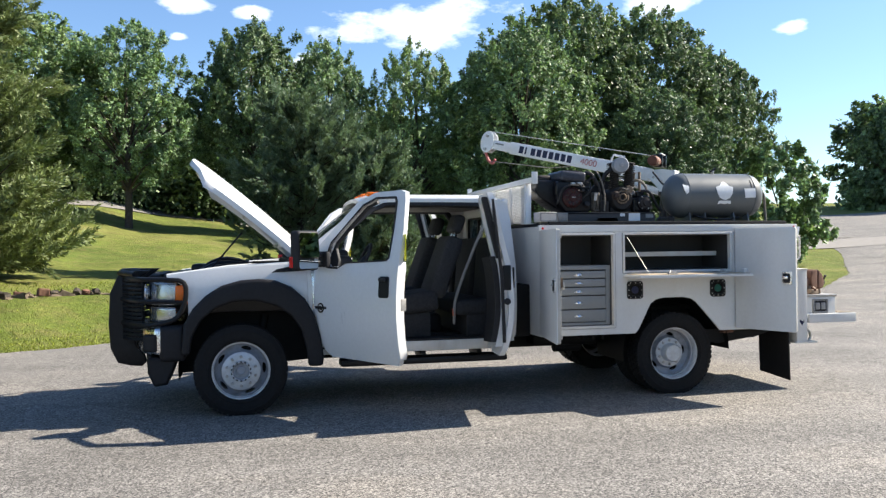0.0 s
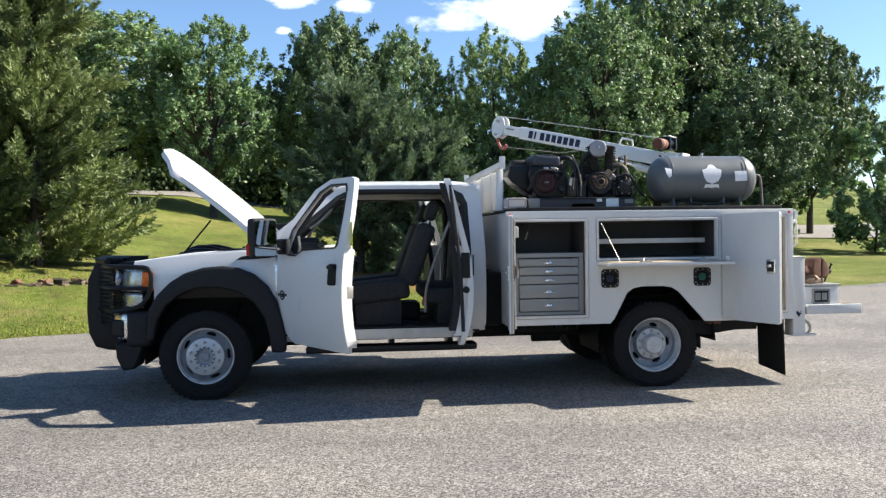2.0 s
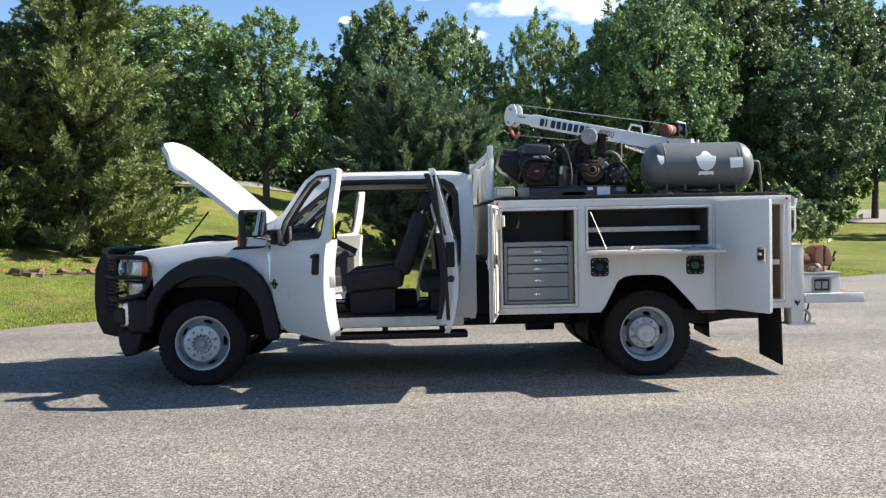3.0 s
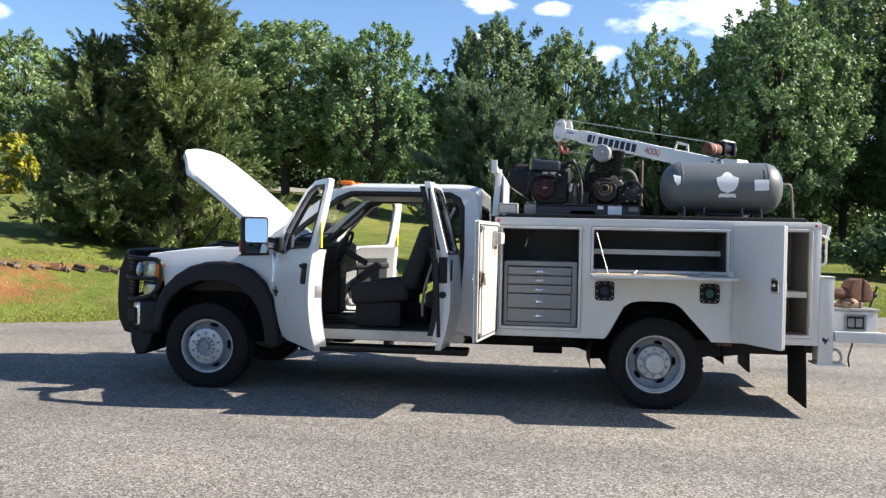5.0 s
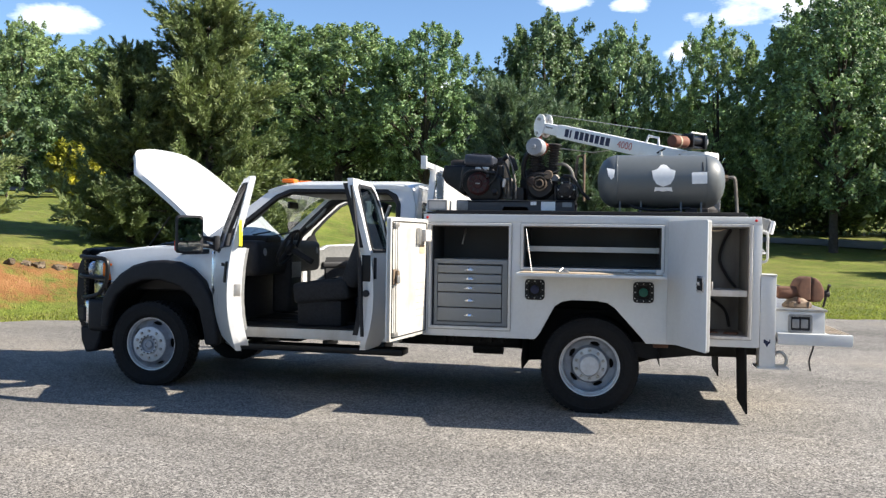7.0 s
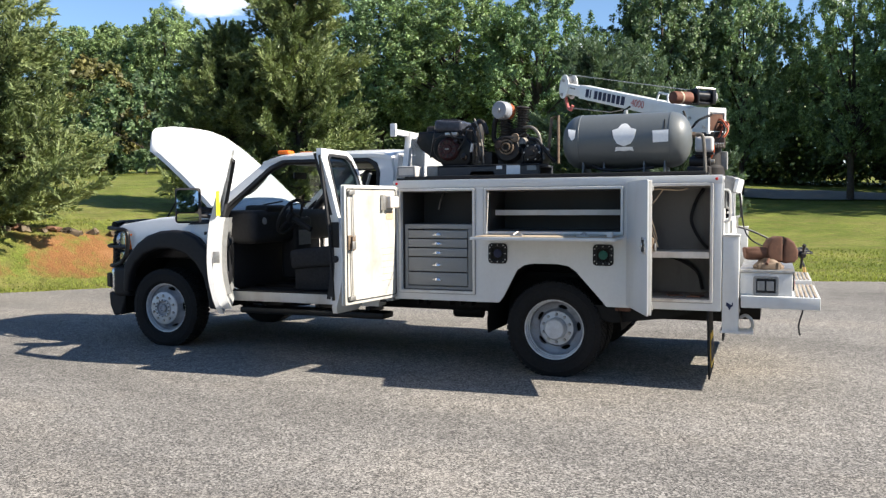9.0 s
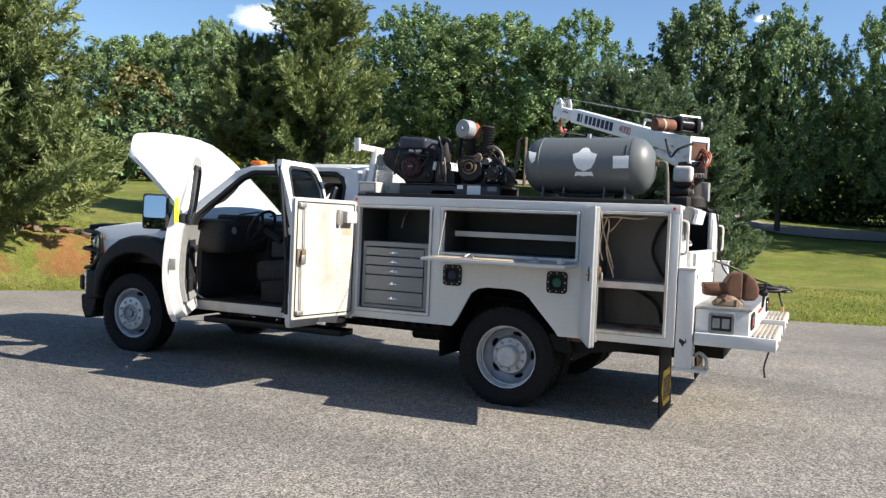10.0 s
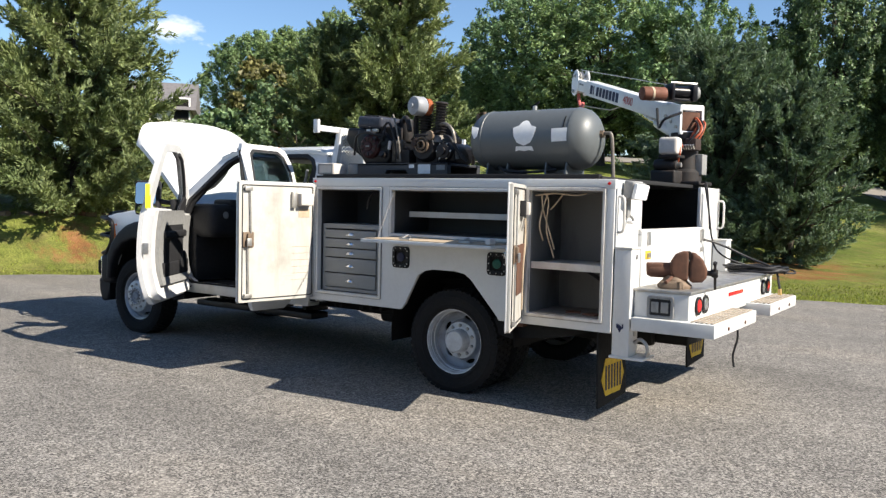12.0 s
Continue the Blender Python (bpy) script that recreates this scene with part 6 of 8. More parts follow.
# fuel filler recesses
for x, capmat in ((3.655, "navy"), (4.535, "cap_green")):
    z = 1.035
    fr = part("filler_recess", soft(plate(B(), rrect(x - 0.082, x + 0.082, z - 0.085, z + 0.085, 0.03, 4), [rrect(x - 0.052, x + 0.052, z - 0.055, z + 0.055, 0.02, 4)], 0.02, xz(-BY - 0.014)), 0.004), "black", body, "black square filler recess with bolted rim")
    part("recess_back", box(B(), (x - 0.055, -BY - 0.003, z - 0.058), (x + 0.055, -BY - 0.0015, z + 0.058)), "chassis", fr)
    bm = B()
    lathe(bm, [(0.036, 0), (0.036, 0.006), (0.026, 0.010), (0, 0.010)], (x, -BY - 0.004, z), (0, -1, 0), 18)
    part("fuel_cap", bm, capmat, fr, "round fuel cap")
    for i in range(12):
        s, k = divmod(i, 3)
        o = (-0.05, 0.0, 0.05)[k]
        p = ((o, 0.069), (0.067, o), (o, -0.069), (-0.067, o))[s]
        bm = B()
        lathe(bm, [(0.006, 0), (0.005, 0.004), (0, 0.005)], (x + p[0], -BY - 0.014, z + p[1]), (0, -1, 0), 6)
        part("bolt", bm, "steel", fr)


def paddle_latch(bm_x, z, turn, parent):
    bm = plate(B(), rrect(bm_x - 0.05, bm_x + 0.05, z - 0.06, z + 0.06, 0.012), [], 0.012, xz(-BY - 0.052))
    la = part("paddle_latch", turned(soft(bm, 0.003), turn), "chrome", parent, "chrome paddle latch")
    bm = B()
    box(bm, (bm_x - 0.036, -BY - 0.056, z - 0.045), (bm_x + 0.036, -BY - 0.050, z + 0.045), 0.008)
    part("paddle", turned(bm, turn), "trim_dark", la)
    bm = B()
    box(bm, (bm_x - 0.03, -BY - 0.068, z - 0.01), (bm_x + 0.02, -BY - 0.056, z + 0.02), 0.006)
    part("lever", turned(bm, turn), "chrome", la)


def bin_door(x0, x1, z0, z1, angle, name, label):
    """A side-hinged compartment door: hinge at x0, swung outwards."""
    turn = about(x0, -BY - 0.005, 0, angle, 'Z')
    bm = plate(B(), rrect(x0, x1, z0, z1, 0.015, 3), [], 0.012, xz(-BY - 0.042))
    d = part(name, turned(soft(bm, 0.004), turn), "white_body", body, label)
    bm = plate(B(), rrect(x0 + 0.004, x1 - 0.004, z0 + 0.004, z1 - 0.004, 0.015, 3), [], 0.024, xz(-BY - 0.030))
    p = part("inner_pan", turned(soft(bm, 0.004), turn), "door_inside", d, "stained cream inner face of the door")
    bm = plate(B(), rrect(x0 + 0.03, x1 - 0.03, z0 + 0.03, z1 - 0.03, 0.015, 3), [rrect(x0 + 0.036, x1 - 0.036, z0 + 0.036, z1 - 0.036, 0.015, 3)], 0.008, xz(-BY - 0.008))
    part("weather_strip", turned(bm, turn), "trim_dark", d, "thin black weather strip")
    zc = (z0 + z1) / 2 + 0.02
    xl = x1 - 0.085
    bm = B()
    y = -BY + 0.010
    tube(bm, [(xl, y, z0 + 0.07), (xl + 0.01, y, zc - 0.05)], 0.006, 6)
    part("latch_rod", turned(bm, turn), "steel", d, "steel latch rod")
    bm = B()
    tube(bm, [(xl - 0.02, y, zc + 0.05), (xl - 0.01, y, z1 - 0.07)], 0.006, 6)
    part("latch_rod", turned(bm, turn), "steel", d)
    bm = B()
    box(bm, (xl - 0.05, -BY - 0.005, zc - 0.06), (xl + 0.05, -BY + 0.008, zc + 0.06), 0.006)
    box(bm, (xl - 0.02, -BY + 0.008, zc - 0.03), (xl + 0.02, -BY + 0.03, zc + 0.05), 0.008)
    part("lock_plate", turned(bm, turn), "pump_tan", d, "dull brown lock plate")
    bm = B()
    box(bm, (xl - 0.012, -BY + 0.026, zc - 0.05), (xl + 0.03, -BY + 0.040, zc + 0.012), 0.005)
    part("lock_lever", turned(bm, turn), "steel", d, "bare steel lock lever")
    for zz in (z0 + 0.06, z1 - 0.06):
        bm = B()
        box(bm, (xl - 0.03, -BY - 0.004, zz - 0.02), (xl + 0.04, -BY + 0.018, zz + 0.015), 0.005)
        part("rod_guide", turned(bm, turn), "steel", d)
    bm = B()
    cyl(bm, (x0, -BY - 0.005, z0 + 0.01), (x0, -BY - 0.005, z1 - 0.01), 0.009, 8)
    part("hinge", bm, "white_worn", d, "long piano hinge")
    return d, turn


d1, t1 = bin_door(2.735, 3.485, 0.635, 1.61, -99.5, "compartment_door", "white compartment door swung wide open")
paddle_latch(3.41, 1.13, t1, d1)
bm = B()
box(bm, (2.80, -BY - 0.005, 1.42), (2.93, -BY + 0.06, 1.52), 0.012)
part("lamp_switch_box", turned(bm, t1), "reservoir", d1, "beige switch box")
bm = B()
box(bm, (2.95, -BY - 0.005, 1.40), (2.99, -BY + 0.03, 1.53), 0.006)
part("bracket", turned(bm, t1), "steel", d1)
part("paper_label", turned(box(B(), (2.80, -BY - 0.005, 1.32), (2.91, -BY - 0.0035, 1.39)), t1), "plank", d1, "faded paper label")
for i in range(6):
    part("scuff_line", turned(box(B(), (2.80, -BY - 0.005, 0.80 + i * 0.055), (2.98, -BY - 0.0045, 0.803 + i * 0.055)), t1), "plank", d1)
d2, t2 = bin_door(4.755, 5.395, 0.64, 1.615, -68, "compartment_door", "white rear compartment door standing half open")
paddle_latch(5.31, 1.14, t2, d2)
bm = B()
tube(bm, [(4.80, -BY + 0.01, 1.42), (5.1, -BY + 0.02, 1.30)], 0.006, 6)
part("door_stay", turned(bm, t2), "steel", d2)
part("lock_cover", turned(box(B(), (4.80, -BY - 0.005, 0.86), (5.16, -BY + 0.004, 1.20), 0.004), t2), "rust", d2, "brown patch of worn hardboard")
part("lamp_switch_box", turned(box(B(), (4.90, -BY - 0.005, 1.40), (5.0, -BY + 0.055, 1.49), 0.012), t2), "reservoir", d2, "small white switch box")
part("bracket", turned(box(B(), (5.0, -BY - 0.005, 1.39), (5.04, -BY + 0.035, 1.50), 0.006), t2), "trim_dark", d2)
part("door_cord", turned(tube(B(), curve_pts([(4.93, -BY + 0.02, 1.40), (4.98, -BY + 0.03, 1.22), (5.02, -BY + 0.025, 1.05), (5.0, -BY + 0.02, 0.75)], 5), 0.006, 6), t2), "plank", d2)

# drop-down middle door
bm = plate(B(), rrect(3.53, 4.695, -1.565, -1.215, 0.012), [], 0.024, xy(1.160))
fl = part("drop_door", soft(bm, 0.004), "white_body", body, "white drop-down door lying open as a shelf")
part("drop_door_lining", soft(plate(B(), rrect(3.56, 4.67, -1.545, -1.235, 0.01), [], 0.006, xy(1.185)), 0.002), "plank", fl, "dusty tan inner face")
for x in (3.85, 4.38):
    bm = B()
    box(bm, (x, -1.50, 1.189), (x + 0.10, -1.46, 1.203), 0.004)
    tube(bm, [(x + 0.02, -1.48, 1.20), (x + 0.05, -1.44, 1.225), (x + 0.09, -1.47, 1.20)], 0.007, 6)
    part("catch", bm, "steel", fl, "steel door catch")
bm = B()
box(bm, (4.62, -1.52, 1.189), (4.66, -1.45, 1.23), 0.004)
part("catch_bracket", bm, "white_worn", fl)
x = 3.575
bm = B()
a, b = Vector((x, -1.215, 1.54)), Vector((x + (0.08 if x < 4 else -0.05), -1.50, 1.20))
for i in range(26):
    p, q = a.lerp(b, i / 26), a.lerp(b, (i + 1.1) / 26)
    tube(bm, [p, q], 0.0025 if i % 2 else 0.0045, 5)
part("stay_chain", bm, "steel", fl, "steel stay chain")

bm = B()
box(bm, (3.56, -0.98, 1.375), (4.665, -0.72, 1.382), 0.002)
box(bm, (3.56, -0.985, 1.35), (4.665, -0.975, 1.395), 0.002)
part("shelf", bm, "white_worn", body, "white steel shelf inside the compartment")
bm = B()
box(bm, (4.79, -1.16, 1.055), (5.345, -0.72, 1.062), 0.002)
box(bm, (4.79, -1.17, 1.02), (5.345, -1.158, 1.07), 0.003)
part("shelf", bm, "white_worn", body, "white steel shelf with a turned-up lip")
for k, ctrl in enumerate(([(5.26, -0.74, 1.56), (5.20, -0.76, 1.45), (5.17, -0.78, 1.30), (5.24, -0.80, 1.15), (5.30, -0.78, 1.08)], [(4.95, -0.74, 1.02), (5.1, -0.77, 0.97), (5.22, -0.76, 0.88), (5.26, -0.76, 0.74)])):
    part("cable", tube(B(), curve_pts(ctrl, 6), 0.014, 7), "hose", body, "black cable in the compartment")
bm = tube(B(), curve_pts([(4.86, -1.12, 1.56), (4.90, -1.13, 1.50), (4.89, -1.13, 1.30), (4.95, -1.12, 1.10)], 6), 0.006, 6)
part("cable", bm, "plank", body, "tan cord hanging in the compartment")
for ctrl in ([(4.80, -1.14, 1.54), (4.95, -1.13, 1.556), (5.10, -1.11, 1.545), (5.17, -1.08, 1.56)], [(4.88, -1.10, 1.56), (4.85, -1.12, 1.44), (4.84, -1.14, 1.32), (4.86, -1.12, 1.22)],
             [(4.98, -1.05, 1.56), (4.93, -1.08, 1.48), (4.90, -1.10, 1.44)], [(4.84, -1.12, 1.55), (4.86, -1.13, 1.44), (4.91, -1.12, 1.28), (4.94, -1.10, 1.16)]):
    part("cable", tube(B(), curve_pts(ctrl, 6), 0.006, 6), "plank", body)
for x, z in ((5.02, 0.71), (5.18, 0.712)):
    part("debris", box(B(), (x, -1.10, z - 0.006), (x + 0.11, -1.0, z + 0.012), 0.006, 2, about(x, -1.05, z, 24 if x < 5.1 else -15)), "rust", body, "brown scrap on the compartment floor")
part("door_prop", tube(B(), [(4.79, -1.20, 1.02), (4.80, -1.20, 0.72)], 0.005, 6), "steel", body)
part("hook", tube(B(), curve_pts([(2.98, -0.74, 1.54), (2.98, -0.80, 1.48), (2.96, -0.80, 1.40)], 5), 0.008, 6), "steel", body)

# skirt behind the wheel, side rubber, step
bm = plate(B(), [(4.45, 0.62), (5.30, 0.62), (5.05, 0.54), (4.60, 0.48), (4.50, 0.50)], [], 0.03, xz(-1.10))
part("skirt_panel", bm, "chassis", body, "black skirt below the body")
part("wheel_well", wheel_well(4.11, 0.44, 0.565, -1, 1.174, 0.56), "chassis", body, smooth=60)
part("grounding_hook", box(B(), (4.62, -1.16, 0.585), (4.74, -1.02, 0.62), 0.01), "rust", body)

# mud flaps
for sg in (-1, 1):
    ty = lambda u, v, w: (5.325 + w + 0.03 * (0.62 - v), u, v)
    ys = (-1.19, -0.70) if sg < 0 else (0.70, 1.19)
    mf = part("mud_flap", plate(B(), [(ys[0], 0.09), (ys[1], 0.12), (ys[1], 0.62), (ys[0], 0.62)], [], 0.014, ty), "rubber", body, "black rubber mud flap with a yellow emblem panel")
    c = (ys[0] + ys[1]) / 2
    ty2 = lambda u, v, w: (5.341 + w + 0.03 * (0.62 - v), u, v)
    em = part("emblem_panel", plate(B(), [(c - 0.13, 0.16), (c + 0.13, 0.16), (c + 0.20, 0.28), (c + 0.13, 0.42), (c - 0.13, 0.42), (c - 0.20, 0.28)], [], 0.003, ty2), "flap_yellow", mf, "yellow hexagonal emblem panel")
    ty3 = lambda u, v, w: (5.345 + w + 0.03 * (0.62 - v), u, v)
    for i in range(6):
        u = c - 0.125 + i * 0.05
        part("bar", plate(B(), [(u - 0.011, 0.20), (u + 0.011, 0.20), (u + 0.011, 0.37), (u - 0.011, 0.37)], [], 0.002, ty3), "navy", em)

# headache rack at the front of the body
rack = thing("headache_rack", (2.70, 0, 1.68), "white steel headache rack with expanded mesh behind the cab", "rack")
bm = B()
box(bm, (2.655, -1.15, 2.062), (2.705, 1.15, 2.110), 0.006)
part("cross_bar", bm, "crane", rack)
for sg in (-1, 1):
    bm = B()
    box(bm, (2.652, sg * 1.135, 2.045), (2.704, sg * 1.165, 2.158), 0.004)
    part("end_flange", bm, "crane", rack)
    bm = plate(B(), [(0.845, 2.10), (0.895, 2.10), (0.955, 1.675), (0.905, 1.675)], [], 0.055, lambda u, v, w: (2.68 + w - 0.06 * (2.1 - v), sg * u, v))
    bmesh.ops.recalc_face_normals(bm, faces=bm.faces[:])
    part("upright", soft(bm, 0.004), "crane", rack)
    part("foot_plate", box(B(), (2.64, sg * 0.86, 1.674), (2.75, sg * 0.99, 1.684), 0.002), "crane", rack)
for sg in (-1, 1):
    part("stiffener", box(B(), (2.715, sg * 0.29 - 0.02, 1.69), (2.735, sg * 0.29 + 0.02, 2.07), 0.003), "crane", rack)
# expanded metal: flat strands crossing in diamonds, deeper than wide
bm = B()
lo, hi, wide = 1.69, 2.065, 0.885
for i in range(-40, 60):
    for s in (-1, 1):
        y0 = -0.9 + i * 0.040
        ends = []
        for z in (lo, hi):
            ends.append([y0 + s * (z - lo) * 1.35, z])
        (ya, za), (yb, zb) = ends
        fa, fb = 0.0, 1.0
        for lim, inside in ((-wide, 1), (wide, -1)):
            da, db = (ya - lim) * inside, (yb - lim) * inside
            if da < 0 and db < 0:
                fa, fb = 1.0, 0.0
            elif da < 0:
                fa = max(fa, da / (da - db))
            elif db < 0:
                fb = min(fb, da / (da - db))
        if fb - fa < 0.03:
            continue
        p0 = (ya + (yb - ya) * fa, za + (zb - za) * fa)
        p1 = (ya + (yb - ya) * fb, za + (zb - za) * fb)
        n = Vector((-(p1[1] - p0[1]), p1[0] - p0[0])).normalized() * 0.0040
        quad = [(p0[0] + n.x, p0[1] + n.y), (p0[0] - n.x, p0[1] - n.y), (p1[0] - n.x, p1[1] - n.y), (p1[0] + n.x, p1[1] + n.y)]
        near = [bm.verts.new((2.738 + 0.001 * s, y, z)) for y, z in quad]
        far = [bm.verts.new((2.733 + 0.001 * s, y, z)) for y, z in quad]
        bm.faces.new(near)
        bm.faces.new(far[::-1])
        for k in range(4):
            bm.faces.new((near[k], far[k], far[(k + 1) % 4], near[(k + 1) % 4]))
bmesh.ops.recalc_face_normals(bm, faces=bm.faces[:])
part("mesh_panel", bm, "crane", rack, "expanded metal screen")
wl_ = thing("work_light", (2.84, -1.07, 1.68), "boxy off-white work light on the body's corner", "work light")
part("housing", box(B(), (2.715, -1.17, 1.685), (2.895, -1.00, 1.782), 0.012), "reservoir", wl_)
part("bezel", plate(B(), rrect(2.722, 2.888, 1.692, 1.775, 0.01), [rrect(2.732, 2.878, 1.702, 1.765, 0.008)], 0.006, xz(-1.177)), "trim_grey", wl_)
part("foot", box(B(), (2.775, -1.10, 1.675), (2.835, -1.06, 1.695)), "steel", wl_)

lamp2 = thing("rear_work_lamp", (5.47, -1.02, 1.58), "black and white rear work lamp on the body's corner", "work light")
lt = about(5.47, -1.0, 1.59, 12, 'Y') @ about(5.47, -1.0, 1.59, -14, 'Z')
part("housing", box(B(), (5.45, -1.09, 1.53), (5.53, -0.93, 1.65), 0.016, 3, lt), "trim_grey", lamp2)
part("lens", box(B(), (5.53, -1.082, 1.538), (5.56, -0.938, 1.642), 0.010, 2, lt), "label", lamp2, "white lamp face")
part("hinge_arm", box(B(), (5.435, -1.035, 1.40), (5.455, -0.975, 1.60), 0.006), "trim_grey", lamp2)
part("back_plate", box(B(), (5.432, -1.06, 1.40), (5.437, -0.95, 1.58), 0.002), "trim_grey", lamp2)
part("hook_latch", turned(tube(B(), curve_pts([(5.44, -0.99, 1.42), (5.47, -0.99, 1.40), (5.49, -1.02, 1.37), (5.46, -1.05, 1.37)], 4), 0.009, 6), Matrix.Identity(4)), "steel", lamp2)

# steel drawers in the front compartment
cab = thing("drawer_cabinet", (3.10, -0.95, 0.70), "grey steel tool drawer cabinet in the open compartment", "drawer cabinet")
bm = plate(B(), [(2.785, 0.705), (3.42, 0.705), (3.42, 1.275), (2.785, 1.275)], [[(2.815, 0.735), (3.375, 0.735), (3.375, 1.235), (2.815, 1.235)]], 0.40, xz(-1.165))
box(bm, (2.80, -1.15, 0.72), (3.40, -0.78, 0.74))
box(bm, (2.785, -0.80, 0.71), (3.42, -0.765, 1.27))
part("carcass", soft(bm, 0.003), "drawer", cab)
zs = [0.742, 0.862, 0.992, 1.072, 1.152, 1.228]
for z0, z1 in zip(zs, zs[1:]):
    bm = B()
    box(bm, (2.82, -1.172, z0 + 0.004), (3.37, -1.155, z1 - 0.005), 0.004)
    box(bm, (2.83, -1.16, z0 + 0.008), (3.36, -0.82, z1 - 0.02))
    dr = part("drawer", bm, "drawer", cab)
    bm = B()
    zc = (z0 + z1) / 2
    for i in range(9):
        for k in range(4):
            a0, a1 = math.pi * i / 9, math.pi * (i + 1) / 9
            e0, e1 = math.pi * k / 8, math.pi * (k + 1) / 8
            cup = lambda a, e: (3.095 + 0.034 * math.cos(a) * math.cos(e), -1.172 - 0.022 * math.sin(e), zc - 0.010 + 0.026 * math.sin(a) * math.cos(e))
            bm.faces.new([bm.verts.new(cup(p, q)) for p, q in ((a0, e0), (a1, e0), (a1, e1), (a0, e1))])
    bmesh.ops.remove_doubles(bm, verts=bm.verts[:], dist=0.0006)
    bmesh.ops.solidify(bm, geom=bm.faces[:], thickness=0.0025)
    box(bm, (3.052, -1.1745, zc - 0.012), (3.138, -1.171, zc - 0.004), 0.001)
    part("drawer_pull", bm, "chrome", dr, "bright metal cup pull")

# ---- rear work bumper ----
bumper = thing("work_bumper", (5.75, 0, 0.66), "white steel rear work bumper with step treads and light boxes", "bumper")
bm = B()
box(bm, (5.56, -1.13, 0.72), (5.93, 1.13, 0.915), 0.008)
part("bumper_box", bm, "white_body", bumper)
bm = B()
box(bm, (5.555, -1.14, 0.917), (5.945, 1.14, 0.935), 0.004)
part("top_plate", bm, "steel", bumper, "scuffed steel top plate")
for y0, y1 in ((-1.20, -0.16), (0.28, 1.20)):
    bm = B()
    box(bm, (5.57, y0, 0.655), (6.12, y1, 0.745), 0.008)
    st = part("step", bm, "white_body", bumper, "white bumper step")
    for i in range(5):
        x = 5.955 + i * 0.032
        part("tread_strip", box(B(), (x, y0 + 0.03, 0.746), (x + 0.018, y1 - 0.03, 0.752), 0.002), "tread", st, "worn sandy tread strip")
    for k in (0.3, 0.7):
        part("bolt", lathe(B(), [(0.014, 0), (0.012, 0.006), (0, 0.008)], (6.12, y0 + (y1 - y0) * k, 0.69), (1, 0, 0), 8), "rust", st)
for y in (-0.95, -0.80, 0.80, 0.95):
    lm = part("tail_light", lathe(B(), [(0.062, 0), (0.062, 0.012), (0.05, 0.014), (0.048, 0.004)], (5.932, y, 0.83), (1, 0, 0), 24), "trim_dark", bumper, "round rubber-ringed tail light")
    part("lens", lathe(B(), [(0.048, 0.0), (0.04, 0.012), (0, 0.016)], (5.934, y, 0.83), (1, 0, 0), 20), "red_lens" if abs(y) > 0.9 else "lamp", lm)
part("reflector_strip", box(B(), (5.932, -0.22, 0.835), (5.938, 0.16, 0.862), 0.002), "red_lens", bumper, "red reflector strip")
bx = part("light_box", soft(plate(B(), rrect(5.655, 5.835, 0.745, 0.895, 0.02), [rrect(5.675, 5.815, 0.765, 0.875, 0.012)], 0.02, xz(-1.148)), 0.004), "trim_grey", bumper, "grey framed socket box on the bumper end")
part("socket_plate", box(B(), (5.677, -1.142, 0.767), (5.813, -1.135, 0.873)), "trim_dark", bx)
for x in (5.71, 5.775):
    part("socket_cover", box(B(), (x - 0.026, -1.15, 0.785), (x + 0.026, -1.14, 0.855), 0.006), "trim_grey", bx)
for sg in (-1, 1):
    bm = B()
    box(bm, (5.435, sg * 1.03, 0.47), (5.555, sg * 1.19, 1.19), 0.008)
    po = part("corner_post", bm, "white_body", bumper, "white steel corner post")
    part("post_cap", box(B(), (5.43, sg * 1.025, 1.19), (5.56, sg * 1.195, 1.205), 0.004), "white_worn", po)
    for zz in (1.14, 0.62):
        part("bolt", lathe(B(), [(0.016, 0), (0.014, 0.008), (0, 0.01)], (5.555, sg * 1.10, zz), (1, 0, 0), 8), "steel", po)
    part("foot_plate", box(B(), (5.42, sg * 0.98, 0.455), (5.66, sg * 1.20, 0.472), 0.004), "white_worn", po)
    part("arrow_mark", plate(B(), [(5.465, 0.66), (5.475, 0.66), (5.49, 0.63), (5.505, 0.66), (5.515, 0.66), (5.515, 0.69), (5.507, 0.69), (5.507, 0.67), (5.475, 0.69), (5.465, 0.69)], [], 0.002, xz(-1.193 if sg < 0 else 1.191)), "navy", po)
    bm = tube(B(), curve_pts([(5.56, sg * 1.10, 0.56), (5.60, sg * 1.10, 0.585), (5.64, sg * 1.10, 0.56), (5.655, sg * 1.10, 0.51), (5.64, sg * 1.10, 0.475)], 5), 0.013, 8)
    part("tow_hook", bm, "steel", bumper, "bare steel tow hook")
bm = B()
box(bm, (5.42, -0.4, 0.46), (5.70, 0.4, 0.66), 0.01)
part("hitch_beam", bm, "chassis", bumper)
part("dangling_cable", tube(B(), curve_pts([(6.02, -0.30, 0.66), (6.03, -0.30, 0.55), (6.0, -0.29, 0.42), (6.01, -0.29, 0.33)], 6), 0.008, 6), "hose", bumper, "black cable hanging below the bumper")

# bench vise on the bumper
vise = thing("bench_vise", (5.78, -0.93, 0.935), "large rusty bench vise bolted to the bumper", "vise")
vt = Matrix.Translation((5.76, -0.92, 0.935)) @ Matrix.Rotation(radians(20), 4, 'Z')
part("base", turned(lathe(B(), [(0.0, 0.0), (0.11, 0.0), (0.115, 0.02), (0.085, 0.05), (0.06, 0.085), (0.0, 0.085)], (0, 0, 0), (0, 0, 1), 24), vt), "pump_tan", vise, "tan cast base")
bm = B()
